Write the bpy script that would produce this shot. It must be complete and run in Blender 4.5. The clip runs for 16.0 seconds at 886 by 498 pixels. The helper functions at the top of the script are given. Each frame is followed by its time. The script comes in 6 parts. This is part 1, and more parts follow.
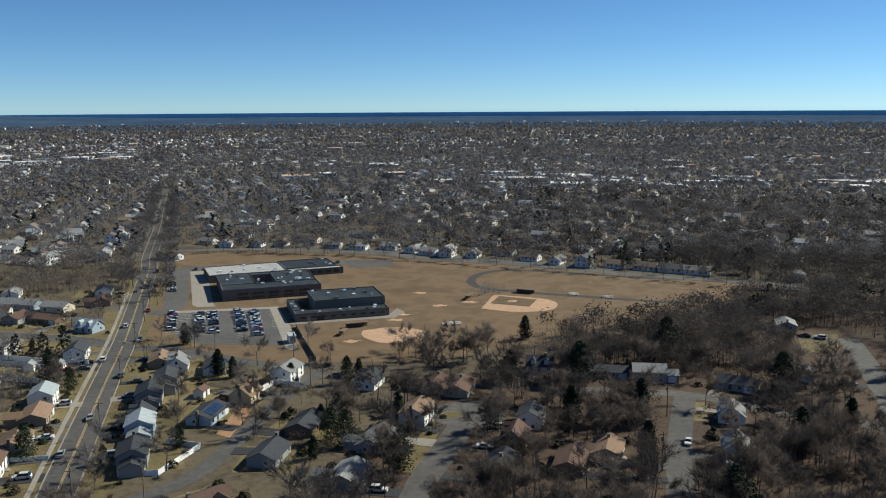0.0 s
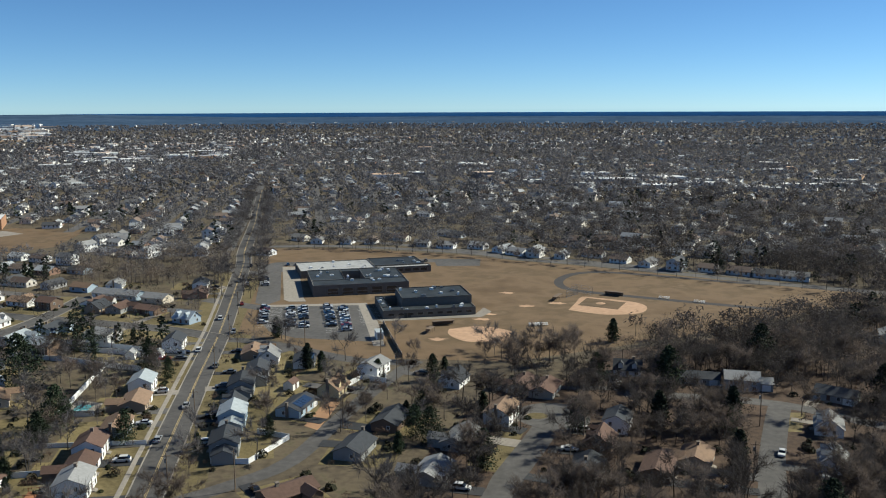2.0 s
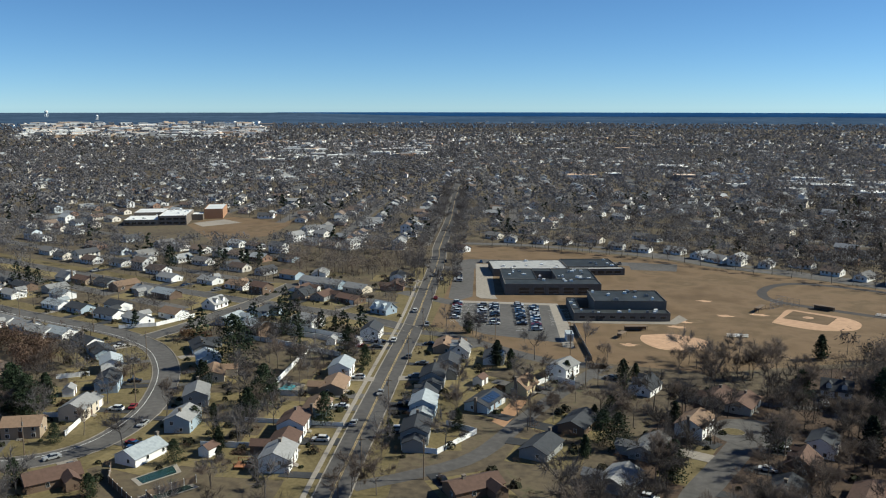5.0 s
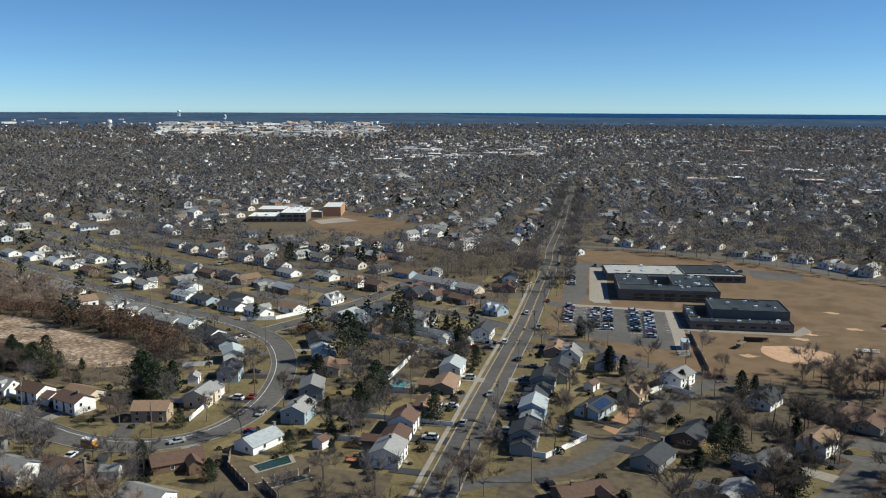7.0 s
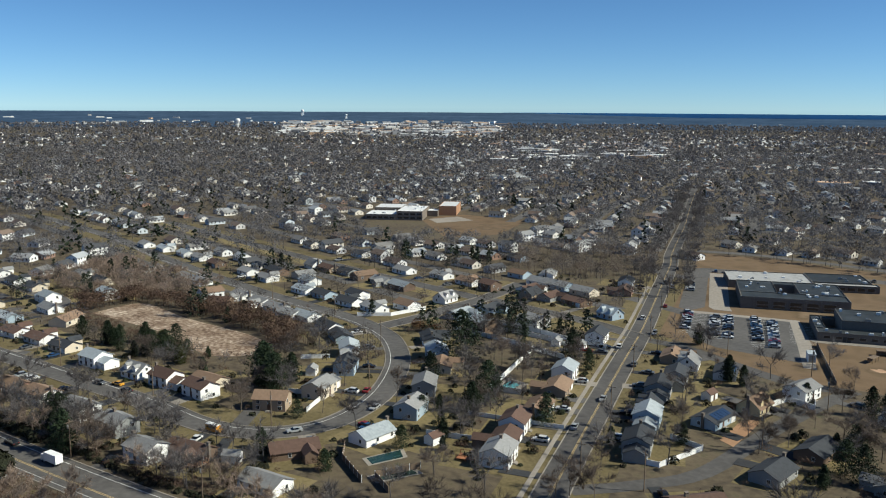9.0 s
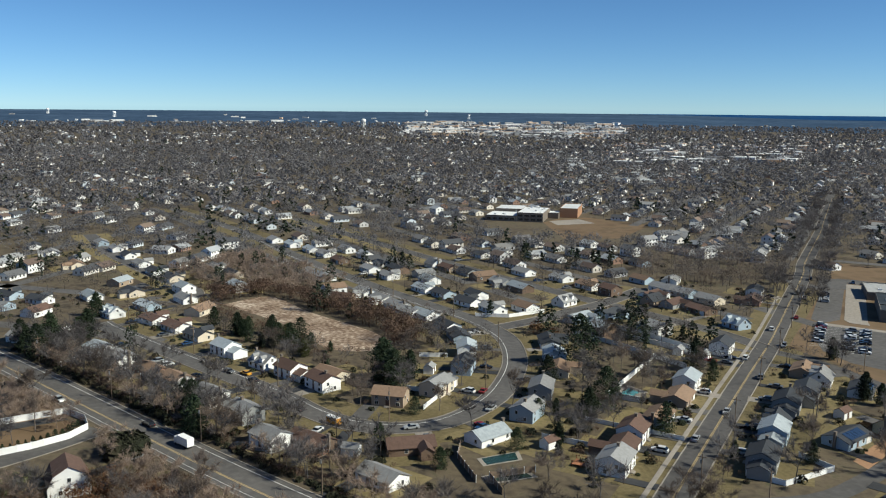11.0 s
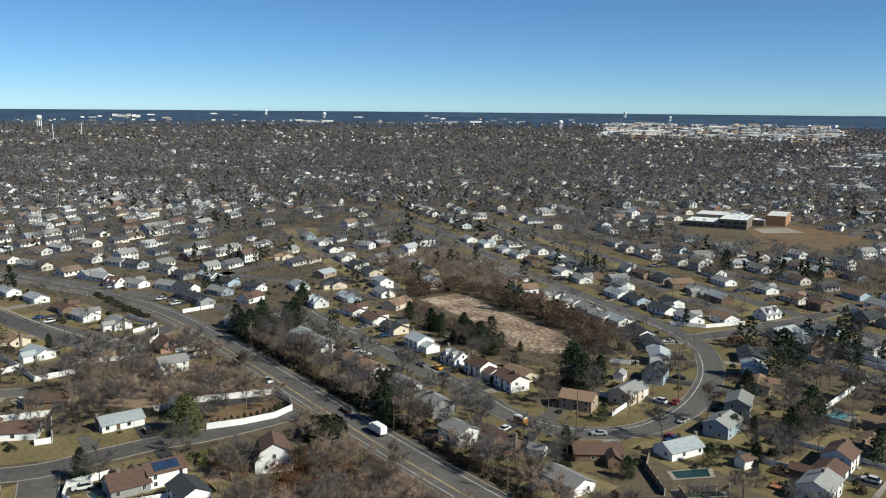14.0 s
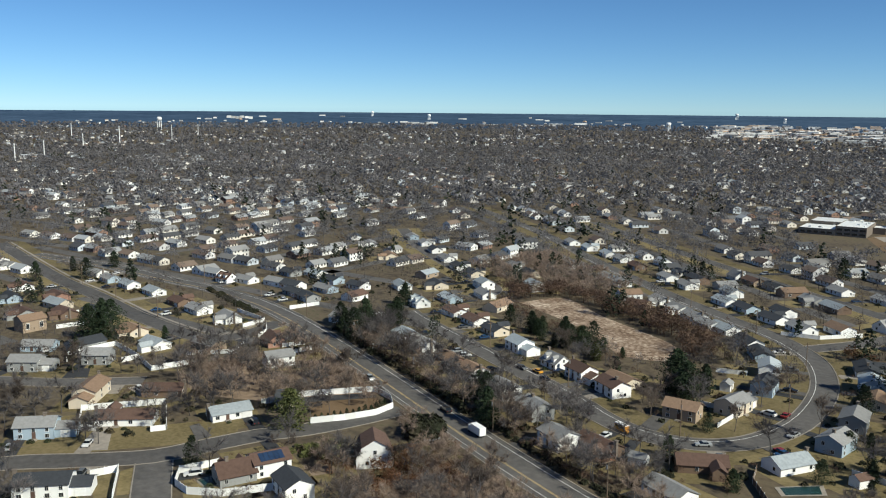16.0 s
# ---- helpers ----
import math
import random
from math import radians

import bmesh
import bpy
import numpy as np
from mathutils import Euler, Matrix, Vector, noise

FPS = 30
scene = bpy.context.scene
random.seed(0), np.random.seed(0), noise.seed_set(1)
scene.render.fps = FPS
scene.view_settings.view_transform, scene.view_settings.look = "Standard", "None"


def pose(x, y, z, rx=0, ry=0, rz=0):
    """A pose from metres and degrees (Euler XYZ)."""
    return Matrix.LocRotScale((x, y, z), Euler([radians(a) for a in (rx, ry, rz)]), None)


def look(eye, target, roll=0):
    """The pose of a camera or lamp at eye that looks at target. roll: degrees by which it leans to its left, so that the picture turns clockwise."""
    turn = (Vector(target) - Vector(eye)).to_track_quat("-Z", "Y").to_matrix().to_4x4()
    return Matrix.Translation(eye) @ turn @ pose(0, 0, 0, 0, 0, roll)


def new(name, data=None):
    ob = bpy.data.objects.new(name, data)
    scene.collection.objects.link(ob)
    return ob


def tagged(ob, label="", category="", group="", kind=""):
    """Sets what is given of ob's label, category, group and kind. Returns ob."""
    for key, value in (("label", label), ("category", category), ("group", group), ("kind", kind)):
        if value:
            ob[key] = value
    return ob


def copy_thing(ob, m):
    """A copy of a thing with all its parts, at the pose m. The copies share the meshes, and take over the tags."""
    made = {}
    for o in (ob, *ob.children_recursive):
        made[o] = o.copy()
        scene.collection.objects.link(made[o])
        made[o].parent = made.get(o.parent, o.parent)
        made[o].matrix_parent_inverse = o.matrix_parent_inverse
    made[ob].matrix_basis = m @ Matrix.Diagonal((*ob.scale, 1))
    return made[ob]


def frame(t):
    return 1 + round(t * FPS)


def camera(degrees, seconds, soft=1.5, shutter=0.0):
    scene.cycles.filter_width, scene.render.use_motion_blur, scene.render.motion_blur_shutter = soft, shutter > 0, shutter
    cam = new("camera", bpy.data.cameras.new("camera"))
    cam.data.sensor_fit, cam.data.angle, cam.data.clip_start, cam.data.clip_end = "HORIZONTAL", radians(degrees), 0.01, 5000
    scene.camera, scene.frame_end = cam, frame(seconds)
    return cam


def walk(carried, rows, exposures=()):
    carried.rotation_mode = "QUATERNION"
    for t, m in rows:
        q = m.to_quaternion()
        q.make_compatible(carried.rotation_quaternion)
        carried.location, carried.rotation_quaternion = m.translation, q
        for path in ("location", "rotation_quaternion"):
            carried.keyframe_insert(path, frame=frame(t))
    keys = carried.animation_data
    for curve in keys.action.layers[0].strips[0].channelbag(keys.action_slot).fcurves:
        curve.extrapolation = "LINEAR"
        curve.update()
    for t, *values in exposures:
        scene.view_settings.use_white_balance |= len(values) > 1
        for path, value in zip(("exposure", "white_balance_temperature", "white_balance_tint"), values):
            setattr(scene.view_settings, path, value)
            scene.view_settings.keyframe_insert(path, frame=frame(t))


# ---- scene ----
cam = camera(54.27, 16.0, soft=1.1)
ROWS = [
    (0.0, 0.00, 0.00, 90.00, 0.000, -9.295, -0.324),
    (0.5, -0.06, -0.14, 89.97, 1.883, -9.283, -0.288),
    (1.0, -0.00, -0.18, 89.91, 3.055, -9.273, -0.277),
    (1.5, 0.03, -0.13, 89.87, 4.235, -9.279, -0.246),
    (2.0, 0.01, -0.14, 89.87, 5.880, -9.278, -0.224),
    (2.5, -0.10, -0.31, 89.91, 8.023, -9.310, -0.191),
    (3.0, -0.31, -0.51, 89.93, 10.256, -9.321, -0.156),
    (3.5, -0.51, -0.62, 89.94, 12.454, -9.301, -0.123),
    (4.0, -0.66, -0.60, 89.93, 14.708, -9.278, -0.070),
    (6.5, -0.60, -0.79, 90.23, 24.240, -9.281, 0.180),
    (7.0, -0.65, -0.88, 90.34, 26.259, -9.255, 0.215),
    (7.5, -0.70, -1.04, 90.40, 28.187, -9.271, 0.288),
    (8.0, -0.74, -1.14, 90.43, 30.105, -9.265, 0.307),
    (8.5, -0.73, -1.21, 90.49, 32.033, -9.307, 0.333),
    (9.0, -0.66, -1.40, 90.60, 33.907, -9.304, 0.344),
    (11.5, -0.76, -1.87, 90.91, 44.157, -9.329, 0.555),
    (12.0, -0.76, -2.03, 90.95, 46.495, -9.344, 0.574),
    (12.5, -0.64, -2.18, 91.01, 48.737, -9.332, 0.540),
    (13.0, -0.50, -2.29, 91.05, 51.156, -9.337, 0.536),
    (13.5, -0.40, -2.39, 91.06, 53.138, -9.333, 0.509),
    (14.0, -0.36, -2.49, 91.07, 54.765, -9.331, 0.504),
    (14.5, -0.34, -2.58, 91.08, 56.435, -9.329, 0.496),
    (15.0, -0.32, -2.67, 91.09, 58.164, -9.301, 0.515),
    (15.5, -0.27, -2.79, 91.12, 59.866, -9.298, 0.514),
    (16.0, -0.12, -2.95, 91.21, 61.576, -9.267, 0.506),
]
walk(cam, [(t, pose(x, y, z, 0, 0, yaw) @ pose(0, 0, 0, 90 + pitch) @ pose(0, 0, 0, 0, 0, roll)) for t, x, y, z, yaw, pitch, roll in ROWS],
     [(0.0, 0.45, 5350, 1), (1.0, 0.56, 5350, 1), (4.0, 0.54, 5350, 1), (9.0, 0.50, 5350, 1), (16.0, 0.43, 5350, 1)])

# ---- light: clear late-winter sky, sun high on the right of the first view ----
SUN_AZ, SUN_EL = 65.0, 38.0
world = bpy.data.worlds.new("sky")
scene.world = world
world.use_nodes = True
wt = world.node_tree
sky = wt.nodes.new("ShaderNodeTexSky")
sky.sky_type = 'NISHITA'
sky.sun_disc = False
sky.sun_elevation, sky.sun_rotation = radians(SUN_EL), radians(SUN_AZ)
sky.altitude, sky.air_density, sky.dust_density, sky.ozone_density = 1200.0, 0.65, 0.0, 4.2
wt.nodes["Background"].inputs["Strength"].default_value = 0.064
tint = wt.nodes.new("ShaderNodeMix")
tint.data_type, tint.blend_type = 'RGBA', 'MULTIPLY'
tint.inputs["Factor"].default_value = 1.0
tint.inputs["B"].default_value = (0.97, 1.0, 0.98, 1.0)
wt.links.new(sky.outputs["Color"], tint.inputs["A"])
wt.links.new(tint.outputs["Result"], wt.nodes["Background"].inputs["Color"])
sun = new("sun", bpy.data.lights.new("sun", 'SUN'))
sun.data.energy, sun.data.angle, sun.data.color = 5.0, radians(0.5), (1.0, 0.83, 0.60)
a, e = radians(SUN_AZ), radians(SUN_EL)
sun.matrix_basis = look((900 * math.sin(a) * math.cos(e), 900 * math.cos(a) * math.cos(e), 900 * math.sin(e)), (0, 0, 0))
scene.view_settings.exposure = 0.0

# ---- materials ----
def mat(name, colours, rough=0.85, scale=0.6, bump=0.0, bump_scale=8.0, metal=0.0, spread=0.06, patch=0.05, island=False, spec=0.3):
    """A weathered surface: two noises (patches and grain) blend the colours; each object or island differs a little."""
    m = bpy.data.materials.new(name)
    m.use_nodes = True
    n, l = m.node_tree.nodes, m.node_tree.links
    b = n["Principled BSDF"]
    b.inputs["Roughness"].default_value = rough
    b.inputs["Metallic"].default_value = metal
    b.inputs["Specular IOR Level"].default_value = spec
    co = n.new("ShaderNodeTexCoord")
    big = n.new("ShaderNodeTexNoise")
    big.inputs["Scale"].default_value, big.inputs["Detail"].default_value = patch, 4
    fine = n.new("ShaderNodeTexNoise")
    fine.inputs["Scale"].default_value, fine.inputs["Detail"].default_value = scale, 6
    for t in (big, fine):
        l.new(co.outputs["Object"], t.inputs["Vector"])
    mix = n.new("ShaderNodeMath")
    mix.operation = 'MULTIPLY_ADD'
    mix.inputs[1].default_value = 0.55
    l.new(fine.outputs["Fac"], mix.inputs[0])
    half = n.new("ShaderNodeMath")
    half.operation = 'MULTIPLY'
    half.inputs[1].default_value = 0.45
    l.new(big.outputs["Fac"], half.inputs[0])
    l.new(half.outputs[0], mix.inputs[2])
    ramp = n.new("ShaderNodeValToRGB")
    el = ramp.color_ramp.elements
    while len(el) < len(colours):
        el.new(0.5)
    for i, c in enumerate(colours):
        el[i].position = 0.33 + 0.34 * i / max(1, len(colours) - 1)
        el[i].color = (*c, 1)
    l.new(mix.outputs[0], ramp.inputs["Fac"])
    hsv = n.new("ShaderNodeHueSaturation")
    rnd = n.new("ShaderNodeNewGeometry" if island else "ShaderNodeObjectInfo")
    rng = n.new("ShaderNodeMapRange")
    rng.inputs["To Min"].default_value, rng.inputs["To Max"].default_value = 1 - spread * 2, 1 + spread * 2
    l.new(rnd.outputs["Random Per Island" if island else "Random"], rng.inputs["Value"])
    l.new(rng.outputs[0], hsv.inputs["Value"])
    l.new(ramp.outputs["Color"], hsv.inputs["Color"])
    l.new(hsv.outputs["Color"], b.inputs["Base Color"])
    if bump:
        bt = n.new("ShaderNodeTexNoise")
        bt.inputs["Scale"].default_value, bt.inputs["Detail"].default_value = bump_scale, 5
        l.new(co.outputs["Object"], bt.inputs["Vector"])
        bp = n.new("ShaderNodeBump")
        bp.inputs["Strength"].default_value, bp.inputs["Distance"].default_value = bump, 0.1
        l.new(bt.outputs["Fac"], bp.inputs["Height"])
        l.new(bp.outputs["Normal"], b.inputs["Normal"])
    return m


def feathery(m, share=0.34):
    """Twigs and needles let part of the light through their clumps."""
    n, l = m.node_tree.nodes, m.node_tree.links
    b = n["Principled BSDF"]
    tr = n.new("ShaderNodeBsdfTranslucent")
    mx = n.new("ShaderNodeMixShader")
    mx.inputs[0].default_value = share
    l.new(b.inputs["Base Color"].links[0].from_socket, tr.inputs["Color"])
    l.new(b.outputs[0], mx.inputs[1])
    l.new(tr.outputs[0], mx.inputs[2])
    l.new(mx.outputs[0], n["Material Output"].inputs["Surface"])


def palette(name, colours, rough=0.8):
    """Many things in one mesh: each island takes one of the colours by chance."""
    m = bpy.data.materials.new(name)
    m.use_nodes = True
    n, l = m.node_tree.nodes, m.node_tree.links
    g = n.new("ShaderNodeNewGeometry")
    r = n.new("ShaderNodeValToRGB")
    r.color_ramp.interpolation = 'CONSTANT'
    el = r.color_ramp.elements
    while len(el) < len(colours):
        el.new(0.5)
    for i, c in enumerate(colours):
        el[i].position = i / len(colours)
        el[i].color = (*c, 1)
    l.new(g.outputs["Random Per Island"], r.inputs["Fac"])
    l.new(r.outputs["Color"], n["Principled BSDF"].inputs["Base Color"])
    n["Principled BSDF"].inputs["Roughness"].default_value = rough
    return m


def tone(c, k):
    return tuple(v * k for v in c)


M = {}
M["ground"] = mat("winter_ground", [(0.038, 0.03, 0.022), (0.072, 0.057, 0.038), (0.108, 0.086, 0.054), (0.064, 0.062, 0.032)], 0.95, 0.35, 0.5, 2.0, patch=0.03)
M["lawn"] = mat("dormant_lawn", [(0.1, 0.08, 0.034), (0.152, 0.122, 0.056), (0.2, 0.16, 0.082)], 0.95, 0.8, 0.4, 6.0, patch=0.06, spread=0.12)
M["field"] = mat("dry_playing_field", [(0.088, 0.058, 0.03), (0.115, 0.077, 0.041), (0.145, 0.099, 0.056), (0.104, 0.072, 0.038), (0.185, 0.132, 0.082)], 0.95, 0.06, 0.4, 3.0, patch=0.02)
M["rust"] = mat("rust_brush", [(0.112, 0.06, 0.032), (0.176, 0.092, 0.048)], 0.95, 0.1, spread=0.15, island=True)
M["litter"] = mat("leaf_litter", [(0.036, 0.024, 0.017), (0.064, 0.043, 0.029), (0.096, 0.064, 0.042)], 0.95, 0.6, 0.6, 4.0)
M["straw"] = mat("flattened_reeds", [(0.06, 0.038, 0.025), (0.15, 0.102, 0.068), (0.29, 0.225, 0.165), (0.56, 0.48, 0.39)], 0.95, 0.6, 0.9, 2.0, patch=0.09)
M["asphalt"] = mat("worn_asphalt", [(0.064, 0.061, 0.058), (0.091, 0.086, 0.082), (0.124, 0.116, 0.110)], 0.85, 0.5, 0.2, 12.0)
M["asphalt_dark"] = mat("fresh_asphalt", [(0.028, 0.029, 0.032), (0.044, 0.045, 0.048)], 0.8, 0.7, 0.2, 12.0)
M["concrete"] = mat("pale_concrete", [(0.192, 0.168, 0.144), (0.248, 0.224, 0.192), (0.304, 0.272, 0.232)], 0.9, 0.8, 0.1, 10.0)
M["paint_white"] = mat("road_paint_white", [(0.55, 0.55, 0.53), (0.72, 0.72, 0.70)], 0.7, 2.0)
M["paint_yellow"] = mat("road_paint_yellow", [(0.40, 0.29, 0.12), (0.52, 0.40, 0.19)], 0.7, 2.0)
M["clay"] = mat("infield_clay", [(0.336, 0.216, 0.132), (0.50, 0.33, 0.21)], 0.95, 0.4, 0.1, 6.0)
M["track"] = mat("cinder_track", [(0.044, 0.04, 0.04), (0.068, 0.062, 0.058)], 0.95, 0.5)
M["vinyl"] = mat("white_vinyl", [(0.72, 0.73, 0.73), (0.80, 0.80, 0.79)], 0.55, 1.5)
M["wood"] = mat("weathered_wood", [(0.128, 0.096, 0.068), (0.192, 0.144, 0.104)], 0.9, 3.0)
M["metal"] = mat("galvanised_metal", [(0.24, 0.248, 0.256), (0.336, 0.344, 0.352)], 0.45, 2.0, metal=0.7)
M["brick"] = mat("grey_brown_brick", [(0.136, 0.116, 0.096), (0.2, 0.168, 0.14)], 0.9, 3.0, 0.1, 20.0)
M["school_wall"] = mat("painted_block_wall", [(0.12, 0.112, 0.1), (0.16, 0.148, 0.132)], 0.9, 1.0)
M["roof_dark"] = mat("dark_roof_membrane", [(0.016, 0.02, 0.025), (0.027, 0.033, 0.038), (0.046, 0.053, 0.059)], 0.7, 0.25, patch=0.08)
M["roof_white"] = mat("white_roof_coating", [(0.2, 0.2, 0.2), (0.352, 0.352, 0.344), (0.264, 0.264, 0.26)], 0.75, 0.3, patch=0.08)
M["glass"] = mat("dark_window_glass", [(0.016, 0.02, 0.024), (0.028, 0.032, 0.038)], 0.08, 1.0, spec=0.6)
M["glass_car"] = mat("car_glass", [(0.01, 0.012, 0.014), (0.016, 0.019, 0.022)], 0.06, 1.0, spec=0.6)
M["trim"] = mat("white_trim", [(0.70, 0.70, 0.69), (0.78, 0.78, 0.77)], 0.6, 2.0)
M["rubber"] = mat("tyre_rubber", [(0.014, 0.014, 0.014), (0.024, 0.024, 0.024)], 0.9, 4.0)
M["bark"] = mat("grey_bark", [(0.096, 0.079, 0.066), (0.16, 0.133, 0.112)], 0.95, 2.0, spread=0.15)
M["twig"] = mat("bare_twigs", [(0.112, 0.09, 0.075), (0.176, 0.142, 0.118)], 0.95, 0.3, spread=0.2)
M["twig_many"] = mat("bare_twigs_massed", [(0.056, 0.05, 0.05), (0.108, 0.098, 0.096), (0.152, 0.138, 0.134), (0.216, 0.196, 0.188)], 0.95, 0.07, patch=0.012, spread=0.12, island=True)
# far copy of the twigs, haze put in as a paler, greyer colour
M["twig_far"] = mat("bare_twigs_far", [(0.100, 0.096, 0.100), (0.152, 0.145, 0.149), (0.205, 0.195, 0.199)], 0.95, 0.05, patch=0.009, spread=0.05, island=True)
# darker copy of the twigs: self-shadow of dense trees put into the colour
M["twig_dark"] = mat("dark_oak_twigs", [(0.052, 0.045, 0.042), (0.092, 0.081, 0.076)], 0.95, 0.02, spread=0.15, island=True)
M["twig_pale"] = mat("pale_brown_saplings", [(0.24, 0.185, 0.145), (0.37, 0.29, 0.23)], 0.95, 0.02, spread=0.2, island=True)
M["bush"] = mat("garden_bush", [(0.014, 0.018, 0.009), (0.029, 0.03, 0.016), (0.05, 0.04, 0.024)], 0.95, 0.05, spread=0.25, island=True)
M["brush"] = mat("reddish_brush", [(0.085, 0.056, 0.04), (0.14, 0.094, 0.068)], 0.95, 0.1, spread=0.12, island=True)
M["needle"] = mat("evergreen_needles", [(0.012, 0.02, 0.009), (0.027, 0.04, 0.018)], 0.9, 0.6, spread=0.2)
M["needle_many"] = mat("evergreen_needles_massed", [(0.014, 0.022, 0.012), (0.03, 0.04, 0.022)], 0.9, 0.05, spread=0.25, island=True)
M["needle_olive"] = mat("olive_pine_needles", [(0.04, 0.048, 0.014), (0.068, 0.072, 0.024)], 0.9, 0.6, spread=0.2)
M["shrub"] = mat("clipped_shrub", [(0.02, 0.028, 0.012), (0.04, 0.044, 0.02)], 0.95, 2.0, 0.4, 6.0, spread=0.2)
M["water_pool"] = mat("covered_pool", [(0.012, 0.032, 0.03), (0.024, 0.052, 0.048)], 0.25, 0.5)
M["solar"] = mat("solar_glass", [(0.02, 0.035, 0.075), (0.03, 0.05, 0.10)], 0.15, 1.0, spec=0.6)
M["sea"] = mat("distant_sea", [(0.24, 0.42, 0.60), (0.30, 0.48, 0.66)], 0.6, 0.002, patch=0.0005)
# far ground beyond FAR: the blue of aerial haze is put into the colour
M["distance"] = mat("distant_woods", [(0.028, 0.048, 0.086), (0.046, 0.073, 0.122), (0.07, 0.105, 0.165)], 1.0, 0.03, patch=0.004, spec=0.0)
WALLS = dict(white=(0.81, 0.81, 0.80), cream=(0.62, 0.55, 0.44), blue_grey=(0.36, 0.44, 0.52), grey=(0.288, 0.296, 0.296), tan=(0.336, 0.264, 0.192), brown=(0.16, 0.112, 0.08), brick_pink=(0.32, 0.192, 0.144), yellow=(0.60, 0.50, 0.30))
ROOFS = dict(grey=(0.24, 0.24, 0.24), slate=(0.044, 0.048, 0.056), brown=(0.104, 0.066, 0.051), tan=(0.216, 0.148, 0.1), pale=(0.32, 0.352, 0.376))
for k, c in WALLS.items():
    M["wall_" + k] = mat("siding_" + k, [tone(c, 0.88), c], 0.7, 0.7, spread=0.04)
for k, c in ROOFS.items():
    M["roof_" + k] = mat("shingles_" + k, [tone(c, 0.78), c, tone(c, 1.15)], 0.9, 1.2, 0.3, 5.0, spread=0.08)
for k in ("twig", "twig_many", "twig_dark", "twig_pale", "brush", "rust"):
    feathery(M[k])
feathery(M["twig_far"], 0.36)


# ---- mesh helpers ----
def mesh_of(name, verts, faces, material):
    me = bpy.data.meshes.new(name)
    me.from_pydata([tuple(v) for v in verts], [], [tuple(f) for f in faces])
    me.materials.append(material)
    me.update()
    return me


def soup(name, v, f, material):
    """A mesh from arrays of corners and triangles."""
    me = bpy.data.meshes.new(name)
    me.vertices.add(len(v))
    me.vertices.foreach_set("co", np.asarray(v, np.float32).ravel())
    me.loops.add(len(f) * 3)
    me.loops.foreach_set("vertex_index", np.asarray(f, np.int32).ravel())
    me.polygons.add(len(f))
    me.polygons.foreach_set("loop_start", np.arange(0, len(f) * 3, 3, dtype=np.int32))
    me.update(calc_edges=True)
    me.shade_flat()
    me.materials.append(material)
    return me


def part(name, me, parent, label="", m=None):
    ob = new(name, me)
    ob.parent = parent
    if m is not None:
        ob.matrix_basis = m
    if label:
        ob["label"] = label
    return ob


def thing(name, m, label, category, group="", kind=""):
    ob = new(name)
    ob.empty_display_size = 0.5
    ob.matrix_basis = m
    return tagged(ob, label, category, group, kind)


class Shape:
    """Collects boxes, prisms and slabs into one mesh."""

    def __init__(self):
        self.v, self.f = [], []

    def add(self, verts, faces):
        k = len(self.v)
        self.v += [tuple(p) for p in verts]
        self.f += [tuple(i + k for i in q) for q in faces]
        return self

    def box(self, x0, y0, z0, x1, y1, z1):
        return self.add([(x0, y0, z0), (x1, y0, z0), (x1, y1, z0), (x0, y1, z0), (x0, y0, z1), (x1, y0, z1), (x1, y1, z1), (x0, y1, z1)],
                        [(3, 2, 1, 0), (4, 5, 6, 7), (0, 1, 5, 4), (1, 2, 6, 5), (2, 3, 7, 6), (3, 0, 4, 7)])

    def prism(self, outline, z0, z1):
        """An outline in x and y (counter-clockwise), raised from z0 to z1."""
        n = len(outline)
        return self.add([(x, y, z0) for x, y in outline] + [(x, y, z1) for x, y in outline],
                        [tuple(range(n))[::-1], tuple(range(n, 2 * n))] + [(i, (i + 1) % n, n + (i + 1) % n, n + i) for i in range(n)])

    def profile(self, outline, x0, x1):
        """An outline in y and z, drawn out along x."""
        n = len(outline)
        return self.add([(x0, y, z) for y, z in outline] + [(x1, y, z) for y, z in outline],
                        [tuple(range(n))[::-1], tuple(range(n, 2 * n))] + [(i, (i + 1) % n, n + (i + 1) % n, n + i) for i in range(n)])

    def tube(self, x, y, z0, z1, r0, r1, n=8):
        ring = [(math.cos(2 * math.pi * i / n), math.sin(2 * math.pi * i / n)) for i in range(n)]
        return self.add([(x + r0 * c, y + r0 * s, z0) for c, s in ring] + [(x + r1 * c, y + r1 * s, z1) for c, s in ring],
                        [tuple(range(n))[::-1], tuple(range(n, 2 * n))] + [(i, (i + 1) % n, n + (i + 1) % n, n + i) for i in range(n)])

    def mesh(self, name, material):
        me = mesh_of(name, self.v, self.f, material)
        bm = bmesh.new()
        bm.from_mesh(me)
        bmesh.ops.recalc_face_normals(bm, faces=bm.faces)
        bm.to_mesh(me)
        bm.free()
        return me


def patch(name, outline, z, material, label, category, kind="structure"):
    """A flat area of ground with a thin edge."""
    ob = new(name, Shape().prism(outline, z - 0.06, z).mesh(name, material))
    return tagged(ob, label, category, kind=kind)


